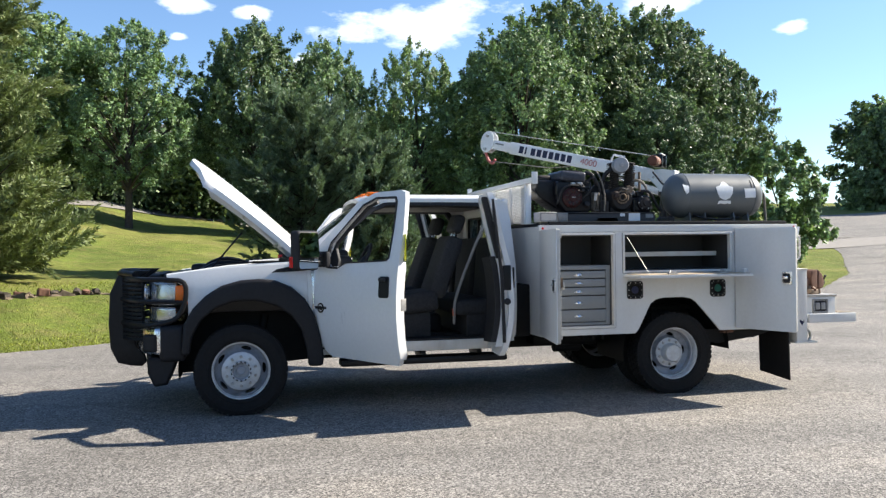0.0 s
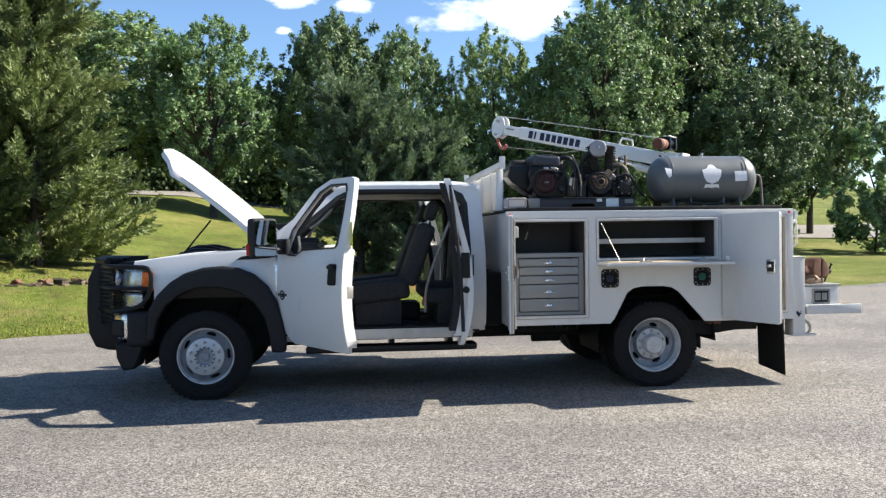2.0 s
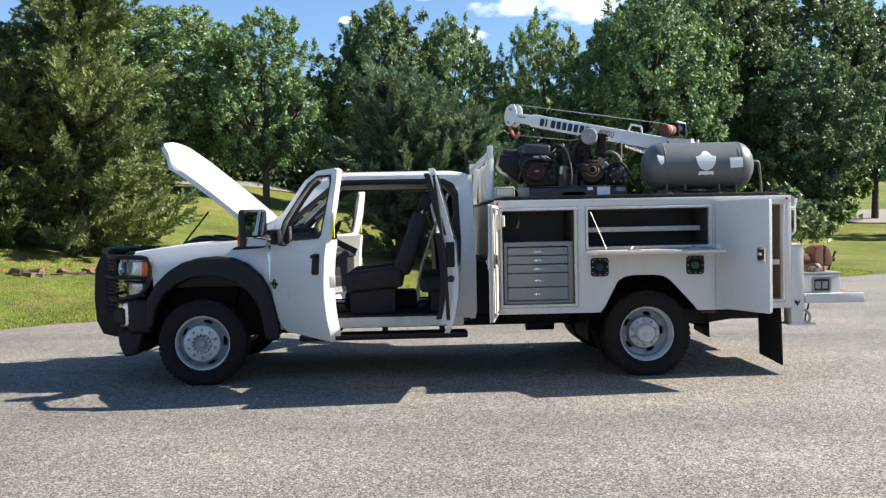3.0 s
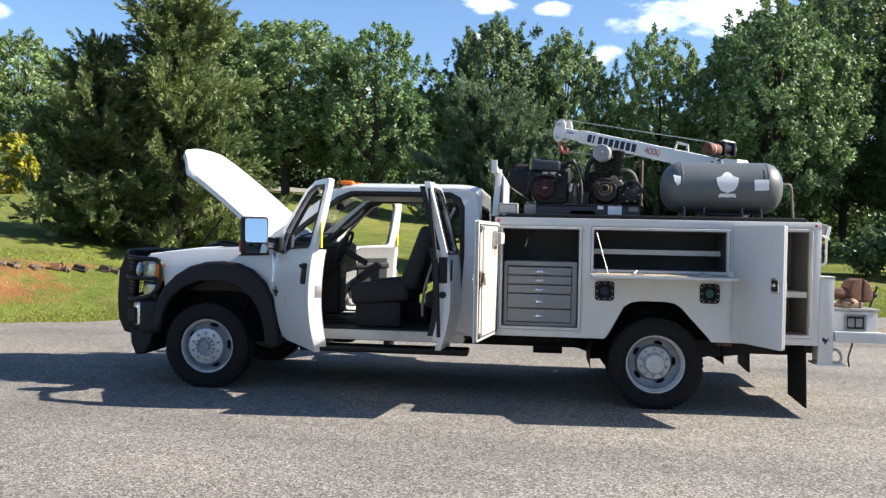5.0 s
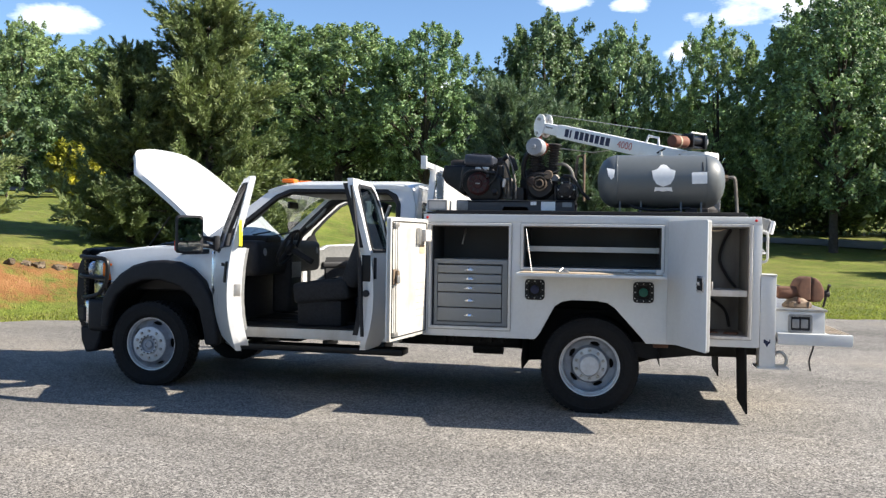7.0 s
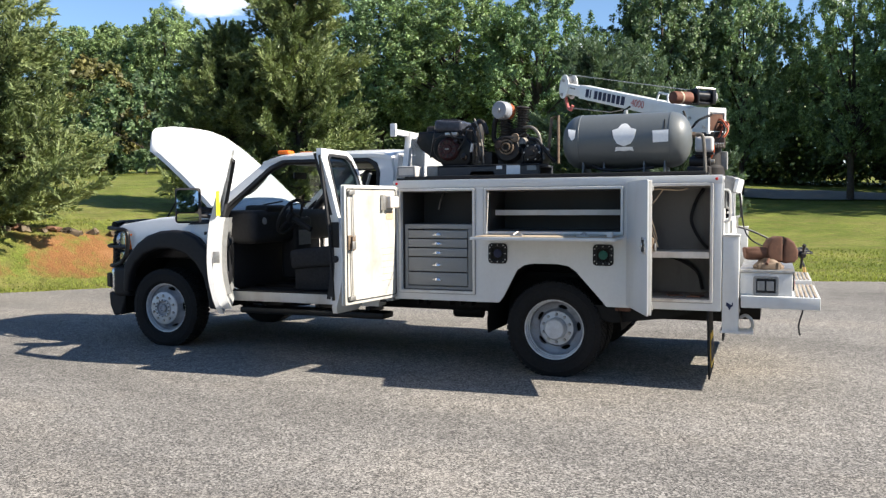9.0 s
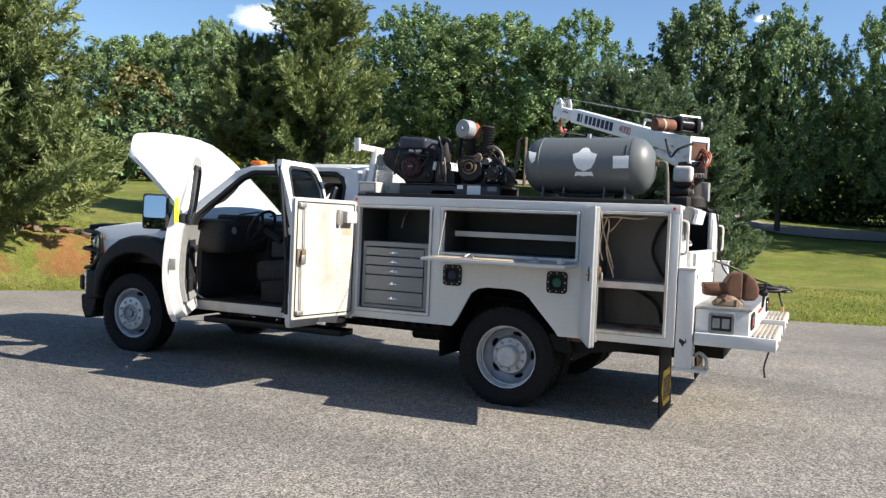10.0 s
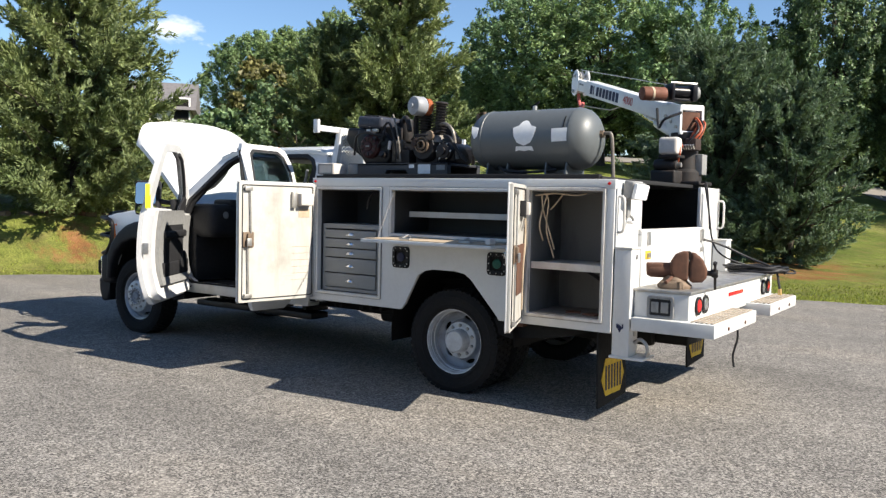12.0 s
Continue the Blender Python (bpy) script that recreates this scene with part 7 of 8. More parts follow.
box(bm, (-0.10, -0.045, 0.075), (0.10, 0.045, 0.17), 0.035, 3)
lathe(bm, [(0.0, -0.17), (0.038, -0.165), (0.05, -0.14), (0.052, -0.08), (0.05, 0.0), (0.06, 0.05)], (-0.02, 0, 0.118), (1, 0, 0), 16)
part("body", turned(bm, vt), "rust", vise)
vj = vt @ Matrix.Translation((0.085, 0.0, -0.012))
bm = plate(B(), [(0.0, 0.262), (-0.035, 0.262), (-0.085, 0.24), (-0.115, 0.19), (-0.118, 0.13), (-0.10, 0.085), (-0.05, 0.065), (0.0, 0.07)], [], 0.13, lambda u, v, w: (u, w - 0.065, v))
part("rear_jaw", turned(soft(bm, 0.016, 3), vj), "rust", vise)
bm = plate(B(), [(0.012, 0.258), (0.045, 0.252), (0.09, 0.215), (0.12, 0.15), (0.118, 0.09), (0.09, 0.06), (0.03, 0.055), (0.004, 0.07), (0.004, 0.19), (0.012, 0.205)], [], 0.13, lambda u, v, w: (u, w - 0.065, v))
part("front_jaw", turned(soft(bm, 0.02, 3), vj), "rust", vise)
for u0 in (-0.003, 0.007):
    part("jaw_face", turned(box(B(), (u0 - 0.003, -0.06, 0.205), (u0 + 0.004, 0.06, 0.262), 0.002), vj), "brown_cast", vise, "dark jaw face")
bm = B()
cyl(bm, (0.09, 0, 0.12), (0.17, 0, 0.12), 0.019, 12)
lathe(bm, [(0.0, 0.0), (0.026, 0.0), (0.031, 0.015), (0.028, 0.040), (0, 0.040)], (0.15, 0, 0.12), (1, 0, 0), 14)
part("screw", turned(bm, vj), "cast", vise)
bm = tube(B(), [(0.168, -0.045, 0.19), (0.172, -0.01, 0.125), (0.18, 0.05, 0.01)], 0.0095, 8)
lathe(bm, [(0.0, -0.012), (0.014, -0.008), (0.014, 0.008), (0.0, 0.012)], (0.168, -0.045, 0.19), (0.1, -0.5, 0.9), 10)
part("handle", turned(bm, vj), "cast", vise)
part("swivel_lock", turned(box(B(), (-0.10, -0.12, 0.0), (0.06, -0.05, 0.05), 0.015, 3), vt), "pump_tan", vise)
part("lock_bolt", turned(cyl(B(), (-0.06, -0.13, 0.045), (-0.02, -0.06, 0.075), 0.012, 8), vt), "rust", vise)
part("lock_bolt", turned(cyl(B(), (0.03, -0.11, 0.0), (0.03, -0.11, 0.05), 0.016, 8), vt), "pump_tan", vise)
part("anvil", turned(box(B(), (-0.19, -0.045, 0.125), (-0.08, 0.045, 0.165), 0.012, 3), vt), "rust", vise)

# coiled hose on the bumper
hose = thing("coiled_hose", (5.85, 0.85, 0.94), "black rubber air hose coiled on the bumper", "hose")
pts = []
for i in range(150):
    a = i * 0.21
    r = 0.22 + 0.03 * math.sin(i * 0.37)
    pts.append((5.85 + r * 1.05 * math.cos(a), 0.88 + r * 0.8 * math.sin(a), 0.950 + 0.00035 * i + 0.006 * math.sin(i * 0.9)))
part("coil", tube(B(), pts, 0.010, 7), "hose", hose)
part("loose_end", tube(B(), curve_pts([(5.47, 0.62, 1.68), (5.50, 0.66, 1.45), (5.53, 0.70, 1.20), (5.60, 0.76, 1.08), (5.75, 0.95, 1.0), (5.95, 1.02, 0.99), (6.10, 1.06, 0.97), (6.14, 0.96, 0.95), (6.0, 0.86, 0.955)], 6), 0.0075, 7), "hose", hose)
part("tail", tube(B(), curve_pts([(5.46, 0.60, 1.22), (5.60, 0.72, 1.17), (5.80, 0.82, 1.07), (6.0, 0.86, 0.985), (6.06, 0.80, 0.86), (6.07, 0.79, 0.82)], 6), 0.010, 7), "hose", hose)
part("fitting", cyl(B(), (6.07, 0.79, 0.825), (6.075, 0.785, 0.775), 0.016, 10), "brass", hose, "brass hose fitting")


# ---- engine, compressor, tank and crane on the deck ----
DECK = BZ1 + 0.034
comp = thing("air_compressor", (3.45, -0.85, DECK), "black engine-driven air compressor on a grey steel skid", "air compressor")
bm = B()
plate(bm, [(2.95, DECK + 0.012), (3.34, DECK + 0.012), (3.36, DECK + 0.05), (3.56, DECK + 0.05), (3.58, DECK + 0.012), (3.96, DECK + 0.012), (3.96, DECK + 0.10), (2.95, DECK + 0.10)], [], 0.05, xz(-1.04))
box(bm, (2.95, -0.60, DECK + 0.012), (3.96, -0.55, DECK + 0.10), 0.006)
box(bm, (2.95, -1.04, DECK + 0.085), (3.96, -0.55, DECK + 0.105), 0.004)
box(bm, (2.96, -1.0, DECK), (3.95, -0.58, DECK + 0.014))
part("skid", bm, "deck_grey", comp, "grey steel skid")
part("skid_label", box(B(), (3.68, -1.044, DECK + 0.02), (3.80, -1.0405, DECK + 0.094)), "label", comp, "white label")
part("skid_end", box(B(), (2.945, -1.046, DECK + 0.014), (3.05, -0.98, DECK + 0.102), 0.012, 2), "trim_grey", comp, "scuffed grey end of the skid")
part("skid_label", box(B(), (3.59, -1.044, DECK + 0.065), (3.64, -1.0405, DECK + 0.094)), "label", comp)
part("skid_label", box(B(), (3.86, -1.044, DECK + 0.05), (3.94, -1.0405, DECK + 0.09)), "trim_grey", comp)
bm = B()
soft(plate(bm, [(2.98, 2.09), (2.96, 2.0), (2.98, 1.90), (3.06, 1.785), (3.30, 1.785), (3.33, 1.84), (3.33, 1.98), (3.25, 2.06), (3.22, 2.10)], [], 0.37, xz(-0.96)), 0.02, 3)
soft(plate(bm, [(2.80, 2.10), (2.78, 2.0), (2.82, 1.94), (3.0, 1.82), (3.0, 2.10)], [], 0.28, xz(-0.89)), 0.02, 3)
box(bm, (3.20, -0.94, 1.80), (3.33, -0.62, 1.97), 0.02)
eng = part("engine", bm, "engine", comp, "black petrol engine")
part("engine_cover", box(B(), (3.0, -1.0, 2.085), (3.26, -0.62, 2.185), 0.03, 3, about(3.1, -0.8, 2.15, 4, 'Y')), "cover_blue", eng, "glossy blue-black engine cover")
part("fan_housing", lathe(B(), [(0.0, 0.0), (0.04, 0.012), (0.08, 0.012), (0.10, -0.005), (0.105, -0.06)], (3.125, -0.985, 1.93), (0, -1, 0), 28), "fan_red", eng, "faded dark red fan housing")
for i in range(10):
    a = 2 * math.pi * i / 10
    part("fan_slot", box(B(), (-0.006, -0.004, 0.05), (0.006, 0.004, 0.08), 0.002, 1, Matrix.Translation((3.125, -1.0, 1.93)) @ Matrix.Rotation(a, 4, 'Y')), "cast", eng)
part("pull_start", lathe(B(), [(0.0, 0.02), (0.035, 0.016), (0.045, 0.0)], (3.125, -0.99, 1.93), (0, -1, 0), 18), "fan_red", eng, "dull red starter cap")
part("cap_mark", box(B(), (3.105, -1.013, 1.925), (3.145, -1.0095, 1.936)), "trim_grey", eng)
part("air_box", box(B(), (2.84, -0.80, 1.98), (2.98, -0.58, 2.16), 0.03, 3), "cast", eng)
part("silencer", cyl(B(), (3.30, -0.70, 1.98), (3.30, -0.70, 2.18), 0.06, 16, 0.015), "cast", eng)
for k, ctrl in enumerate(([(3.24, -0.97, 2.06), (3.34, -1.0, 2.12), (3.40, -1.0, 2.0), (3.42, -0.98, 1.82)], [(2.96, -0.98, 1.86), (3.02, -1.02, 2.02), (3.18, -1.02, 2.04), (3.26, -0.98, 1.98)], [(3.14, -0.98, 2.08), (3.2, -1.03, 2.03), (3.30, -0.98, 2.02)])):
    part("fuel_line", tube(B(), curve_pts(ctrl, 5), 0.010, 6), "hose", eng)
part("throttle_bracket", box(B(), (3.10, -1.0, 2.045), (3.22, -0.97, 2.075), 0.008), "steel", eng)
bm = B()
for i in range(8):
    a = math.pi * (0.5 + i / 7)
    px, py = 3.385 + 0.045 * math.cos(a), -0.93 - 0.05 * abs(math.cos(a * 0.5))
    tube(bm, [(px, py, 1.80), (px, py, 1.96)], 0.007, 6)
lathe(bm, [(0.052, 0.0), (0.054, 0.012), (0.046, 0.03), (0.0, 0.035)], (3.385, -0.92, 1.95), (0, 0, 1), 18)
cyl(bm, (3.385, -0.91, 1.80), (3.385, -0.91, 1.95), 0.045, 18)
part("silencer_guard", bm, "dull_pipe", eng, "ribbed metal exhaust guard")
bm = B()
for i in range(7):
    box(bm, (2.845 + max(0, 3 - i) * 0.045, -0.78, 1.83 + i * 0.03), (2.905 + max(0, 3 - i) * 0.045, -0.60, 1.842 + i * 0.03), 0.003)
part("cooling_fins", bm, "cast", eng, "black cooling fins")
part("cover_top", box(B(), (3.06, -0.985, 2.180), (3.22, -0.66, 2.194), 0.006, 2, about(3.1, -0.8, 2.15, 4, 'Y')), "trim_dark", eng)
part("recoil_knob", cyl(B(), (3.21, -1.0, 1.99), (3.215, -1.03, 2.0), 0.016, 10), "cast", eng)
part("spark_lead", tube(B(), curve_pts([(3.22, -0.99, 1.92), (3.28, -1.02, 1.98), (3.30, -0.99, 2.08), (3.24, -0.95, 2.10)], 5), 0.008, 6), "hose", eng)
part("fuel_filter", cyl(B(), (3.35, -1.0, 1.90), (3.36, -1.0, 1.97), 0.014, 10), "reservoir", eng, "small clear fuel filter")
part("exhaust_pipe", tube(B(), curve_pts([(3.30, -0.74, 2.14), (3.34, -0.78, 2.18), (3.40, -0.82, 2.16), (3.44, -0.84, 2.06)], 5), 0.020, 9), "cast", eng, "dark exhaust pipe")
part("carburettor", box(B(), (3.24, -0.92, 1.99), (3.33, -0.78, 2.10), 0.02, 3), "cast", eng)
part("warning_mark", box(B(), (3.30, -0.945, 1.88), (3.325, -0.9405, 1.95), 0.001), "label", eng)
part("intake_hose", tube(B(), curve_pts([(3.58, -0.90, 2.22), (3.52, -0.86, 2.16), (3.50, -0.82, 2.02), (3.56, -0.80, 1.95)], 5), 0.022, 9), "hose", comp)
part("discharge_tube", tube(B(), curve_pts([(3.79, -0.90, 2.10), (3.86, -0.92, 2.10), (3.92, -0.92, 2.05), (3.95, -0.92, 1.95), (3.98, -0.93, 1.82)], 6), 0.014, 8), "dull_pipe", comp, "bent metal discharge tube")
part("oil_filler", cyl(B(), (3.27, -0.96, 1.85), (3.27, -1.0, 1.87), 0.025, 12), "cast", eng)

bm = B()
lathe(bm, [(0.0, -0.13), (0.10, -0.13), (0.125, -0.10), (0.13, 0.0), (0.125, 0.10), (0.09, 0.13), (0.0, 0.14)], (3.66, -0.82, 1.92), (0, 1, 0), 22)
box(bm, (3.55, -0.90, 1.785), (3.78, -0.68, 1.86), 0.02)
pump = part("pump_crankcase", bm, "cast", comp, "dark cast iron compressor crankcase")
part("bearing_cap", lathe(B(), [(0.045, 0.0), (0.045, 0.012), (0.03, 0.02), (0.026, 0.04), (0.0, 0.045)], (3.59, -0.945, 1.95), (0, -1, 0), 20), "brown_cast", pump)
for k in range(2):
    part("pulley_ring", lathe(B(), [(0.066 - k * 0.026, 0.0), (0.066 - k * 0.026, 0.014), (0.055 - k * 0.026, 0.018), (0.050 - k * 0.026, 0.0)], (3.655, -0.957 - k * 0.008, 1.935), (0, -1, 0), 28), "pump_tan", pump, "tan cast pulley ring")
part("gear_cap", lathe(B(), [(0.04, 0.0), (0.036, 0.02), (0.0, 0.025)], (3.73, -0.95, 2.01), (0, -1, 0), 16), "pump_tan", pump)
for k, (x, y, tilt) in enumerate(((3.645, -0.86, -3), (3.775, -0.87, 4))):
    m = Matrix.Translation((x - 0.02, y, 1.97)) @ Matrix.Rotation(radians(tilt), 4, 'Y')
    bm = B()
    cyl(bm, (0, 0, -0.02), (0, 0, 0.295), 0.044 - 0.004 * k, 18)
    cy = part("cylinder", turned(bm, m), "cast", comp, "dark finned compressor cylinder")
    fr = 0.067 - 0.008 * k
    for i in range(11):
        z = 0.055 + i * 0.0225
        part("fin", turned(lathe(B(), [(0.038, z), (fr, z + 0.002), (fr + 0.001, z + 0.007), (0.038, z + 0.010)], (0, 0, 0), (0, 0, 1), 20), m), "cast", cy)
    part("cylinder_head", turned(lathe(B(), [(fr, 0.298), (fr, 0.305), (0.045, 0.314), (0.0, 0.314)], (0, 0, 0), (0, 0, 1), 20), m), "cast", cy)
    part("cylinder_foot", turned(lathe(B(), [(0.0, -0.01), (0.075, -0.01), (0.07, 0.025), (0.046, 0.05)], (0, 0, 0), (0, 0, 1), 20), m), "brown_cast" if k == 0 else "dull_pipe", cy)
flt = part("air_filter", lathe(B(), [(0.0, 0.075), (0.015, 0.075), (0.02, 0.062), (0.070, 0.055), (0.077, 0.045), (0.077, -0.04), (0.070, -0.05), (0.0, -0.05)], (3.625, -0.98, 2.245), (-0.25, -1, 0), 30), "filter", comp, "round grey canister air filter")
part("filter_neck", cyl(B(), (3.63, -0.94, 2.24), (3.67, -0.86, 2.25), 0.035, 12), "rust", flt)
part("filter_pleats", lathe(B(), [(0.0, 0.0), (0.068, 0.0), (0.061, -0.012), (0.068, -0.024), (0.061, -0.036), (0.068, -0.048), (0.0, -0.05)], (3.64, -0.925, 2.245), (-0.25, -1, 0), 24), "red_rust", flt, "rust-red filter element")
bm = lathe(B(), [(0.0, 0.0), (0.05, 0.0), (0.16, 0.012), (0.17, 0.0), (0.17, -0.03), (0.0, -0.03)], (3.62, -0.60, 1.95), (0, 1, 0), 28)
part("flywheel", bm, "cast", comp)
bm = B()
box(bm, (3.80, -0.95, 1.785), (3.97, -0.68, 1.93), 0.03, 3)
cyl(bm, (3.885, -0.985, 1.88), (3.885, -0.66, 1.88), 0.075, 20, 0.012)
box(bm, (3.83, -0.92, 1.93), (3.91, -0.75, 2.0), 0.02)
gb = part("gearbox", bm, "engine", comp, "black gearbox housing")
part("gearbox_cap", lathe(B(), [(0.06, 0.0), (0.055, 0.012), (0.03, 0.016), (0.028, 0.03), (0.0, 0.03)], (3.885, -0.985, 1.88), (0, -1, 0), 18), "cast", gb)
for i in range(6):
    a = i * math.pi / 3
    part("bolt", lathe(B(), [(0.008, 0), (0.007, 0.007), (0, 0.008)], (3.885 + 0.066 * math.cos(a), -0.986, 1.88 + 0.066 * math.sin(a)), (0, -1, 0), 6), "steel", gb)
for i in range(5):
    part("cooling_rib", box(B(), (3.795 - 0.012, -0.94 + i * 0.055, 1.80), (3.80, -0.925 + i * 0.055, 1.92), 0.003), "cast", gb)
bm = B()
box(bm, (3.42, -0.95, 1.785), (3.52, -0.72, 1.90), 0.015)
cyl(bm, (3.33, -0.86, 1.87), (3.44, -0.86, 1.87), 0.05, 14)
part("coupling", bm, "cast", comp, "dark metal coupling")
part("belt_guard", tube(B(), [(3.92, -0.60, 1.79), (3.96, -0.60, 2.20), (4.02, -0.60, 2.22), (4.02, -0.60, 1.80)], 0.014, 6), "pump_tan", comp)
part("oil_line", tube(B(), curve_pts([(3.455, -0.98, 1.80), (3.45, -1.0, 1.95), (3.415, -1.0, 2.10), (3.37, -0.98, 2.185)], 5), 0.008, 7), "dull_pipe", comp, "bent metal pipe")
part("hose_line", tube(B(), curve_pts([(3.86, -0.94, 2.0), (3.94, -0.98, 1.98), (4.02, -0.96, 1.86), (4.08, -0.94, 1.80)], 5), 0.014, 7), "hose", comp)
part("hose_line", tube(B(), curve_pts([(3.54, -0.95, 1.98), (3.62, -0.97, 2.02), (3.72, -0.97, 2.01), (3.82, -0.93, 2.05)], 5), 0.007, 6), "hose", comp)

tank = thing("air_tank", (4.67, -0.905, DECK), "dark grey steel air receiver tank with white labels", "tank")
TC, TR = (-0.905, 1.955), 0.222
prof = [(0.0, 4.145), (0.06, 4.150), (0.12, 4.165), (0.17, 4.195), (0.205, 4.235), (0.220, 4.28), (TR, 4.30), (TR + 0.003, 4.302), (TR + 0.003, 4.312), (TR, 4.314), (TR, 5.02), (TR + 0.003, 5.022), (TR + 0.003, 5.032), (0.220, 5.05), (0.205, 5.095), (0.17, 5.135), (0.12, 5.165), (0.06, 5.18), (0.0, 5.185)]
part("shell", lathe(B(), prof, (0, TC[0], TC[1]), (1, 0, 0), 56), "tank", tank)


def on_tank(off):
    """u along the tank, v up its near side by arc length."""
    def place(u, v, w):
        a = v / TR
        r = TR + off + w
        return (u, TC[0] - r * math.cos(a), TC[1] + r * math.sin(a))
    return place


def bent_label(loop, name, mat, parent, label=""):
    vs = [p[1] for p in loop]
    cuts = [min(vs) + (max(vs) - min(vs)) * k / 6 for k in range(1, 6)]
    return part(name, plate(B(), loop, [], 0.0015, on_tank(0.001), cuts), mat, parent, label)


bent_label([(4.585, 0.075), (4.63, 0.09), (4.655, 0.125), (4.68, 0.135), (4.705, 0.125), (4.73, 0.09), (4.775, 0.075), (4.762, 0.01), (4.735, -0.035), (4.68, -0.058), (4.625, -0.035), (4.598, 0.01)], "emblem_label", "label", tank, "white badge-shaped label")
bent_label([(4.615, -0.062), (4.745, -0.062), (4.755, -0.098), (4.72, -0.09), (4.68, -0.098), (4.64, -0.09), (4.605, -0.098)], "emblem_label", "label", tank)
bent_label([(4.225, 0.10), (4.29, 0.085), (4.285, 0.02), (4.26, 0.0), (4.235, 0.04)], "small_label", "label", tank, "torn white label")
bent_label([(4.90, 0.060), (5.025, 0.064), (5.025, -0.03), (4.905, -0.034)], "data_label", "label", tank, "white rectangular label")
bent_label([(4.985, 0.16), (4.992, 0.16), (4.992, 0.07), (4.985, 0.07)], "seam_mark", "chassis", tank)
for x in (4.33, 4.50, 4.82, 4.98):
    part("foot", plate(B(), [(TC[0] - 0.16, DECK), (TC[0] + 0.16, DECK), (TC[0] + 0.13, 1.82), (TC[0] - 0.13, 1.82)], [], 0.012, yz(x)), "tank", tank)
bm = B()
cyl(bm, (4.66, -0.93, 2.17), (4.66, -0.93, 2.205), 0.018, 10)
part("valve", bm, "steel", tank)
part("valve_handle", box(B(), (4.63, -0.945, 2.20), (4.71, -0.925, 2.215), 0.005, 2, about(4.66, -0.93, 2.2, -30, 'Y')), "black", tank, "small black valve lever")
part("outlet_pipe", tube(B(), curve_pts([(5.18, -0.905, 1.985), (5.235, -0.905, 1.99), (5.262, -0.905, 1.97), (5.275, -0.905, 1.85), (5.285, -0.905, DECK)], 5), 0.014, 8), "dull_pipe", tank, "bent steel outlet pipe")
part("outlet_nut", cyl(B(), (5.17, -0.905, 1.985), (5.205, -0.905, 1.985), 0.028, 6), "pump_tan", tank)
part("drain_line", tube(B(), curve_pts([(4.40, -1.0, 1.76), (4.5, -1.06, 1.72), (4.7, -1.06, 1.71), (4.9, -1.02, 1.73)], 5), 0.012, 6), "hose", tank)

# crane: mast at the far rear corner, boom slewed out forwards over the far side
crane = thing("service_crane", (5.20, 0.92, DECK), "white hydraulic service crane with slewed boom on the rear corner", "crane")
bm = B()
box(bm, (5.03, 0.74, DECK), (5.38, 1.12, DECK + 0.03), 0.006)
lathe(bm, [(0.15, 0.0), (0.15, 0.09), (0.12, 0.12), (0.11, 0.36), (0.13, 0.38), (0.13, 0.44), (0.0, 0.44)], (5.19, 0.92, DECK + 0.02), (0, 0, 1), 28)
part("mast", bm, "cast", crane, "dark cast crane mast")
BD = (Vector((3.25, 2.69, 2.93)) - Vector((4.92, 1.14, 2.37))).normalized()
ROOT = Vector((4.92, 1.14, 2.37)) - BD * 0.20
side_v = BD.cross(Vector((0, 0, 1))).normalized()
up_v = side_v.cross(BD).normalized()
BM = Matrix((BD, side_v, up_v)).transposed().to_4x4()
BM.translation = ROOT
HEAD = Vector((5.19, 0.92, 2.10))
bm = B()
hm = Matrix.Translation((5.19, 0.92, 0)) @ Matrix.Rotation(math.atan2(BD.y, BD.x), 4, 'Z')
plate(bm, [(-0.10, 2.14), (0.08, 2.12), (0.12, 2.18), (0.24, 2.31), (0.20, 2.39), (0.06, 2.40), (-0.10, 2.37)], [], 0.02, lambda u, v, w: hm @ Vector((u, -0.115 + w, v)))
plate(bm, [(-0.10, 2.14), (0.08, 2.12), (0.12, 2.18), (0.24, 2.31), (0.20, 2.39), (0.06, 2.40), (-0.10, 2.37)], [], 0.02, lambda u, v, w: hm @ Vector((u, 0.095 + w, v)))
box(bm, (-0.10, -0.11, 2.12), (0.10, 0.11, 2.15), 0.004, 2, hm)
box(bm, (-0.102, -0.11, 2.33), (-0.085, 0.11, 2.38), 0.004, 2, hm)
part("mast_head", bm, "crane", crane, "white slewing head with side plates")
part("head_block", box(B(), (-0.09, -0.085, 2.155), (0.06, 0.085, 2.32), 0.01, 2, hm), "rust", crane, "rust-brown block inside the head")
for i in range(3):
    part("head_pin", cyl(B(), hm @ Vector((-0.04 + 0.1 * i, -0.13, 2.19 + 0.055 * i)), hm @ Vector((-0.04 + 0.1 * i, 0.13, 2.19 + 0.055 * i)), 0.016, 10), "steel", crane)
LB = (Vector((3.25, 2.69, 2.93)) - ROOT).length
bm = B()
box(bm, (0.06, -0.072, -0.082), (LB * 0.80, 0.072, 0.082), 0.012, 2, BM)
boom = part("boom", bm, "crane", crane, "white box-section boom")
part("boom_extension", box(B(), (LB * 0.80, -0.058, -0.065), (LB * 0.97, 0.058, 0.065), 0.01, 2, BM), "crane", boom)
for s in (-1, 1):
    bm = plate(B(), [(LB * 0.94 + 0.10 * math.cos(a * math.pi / 9) * (1.0 if True else 1), 0.10 * math.sin(a * math.pi / 9) * 1.5 + 0.02) for a in range(18)], [], 0.012, lambda u, v, w, s=s: BM @ Vector((u, s * 0.066 + w, v)))
    part("sheave_plate", bm, "crane", boom)
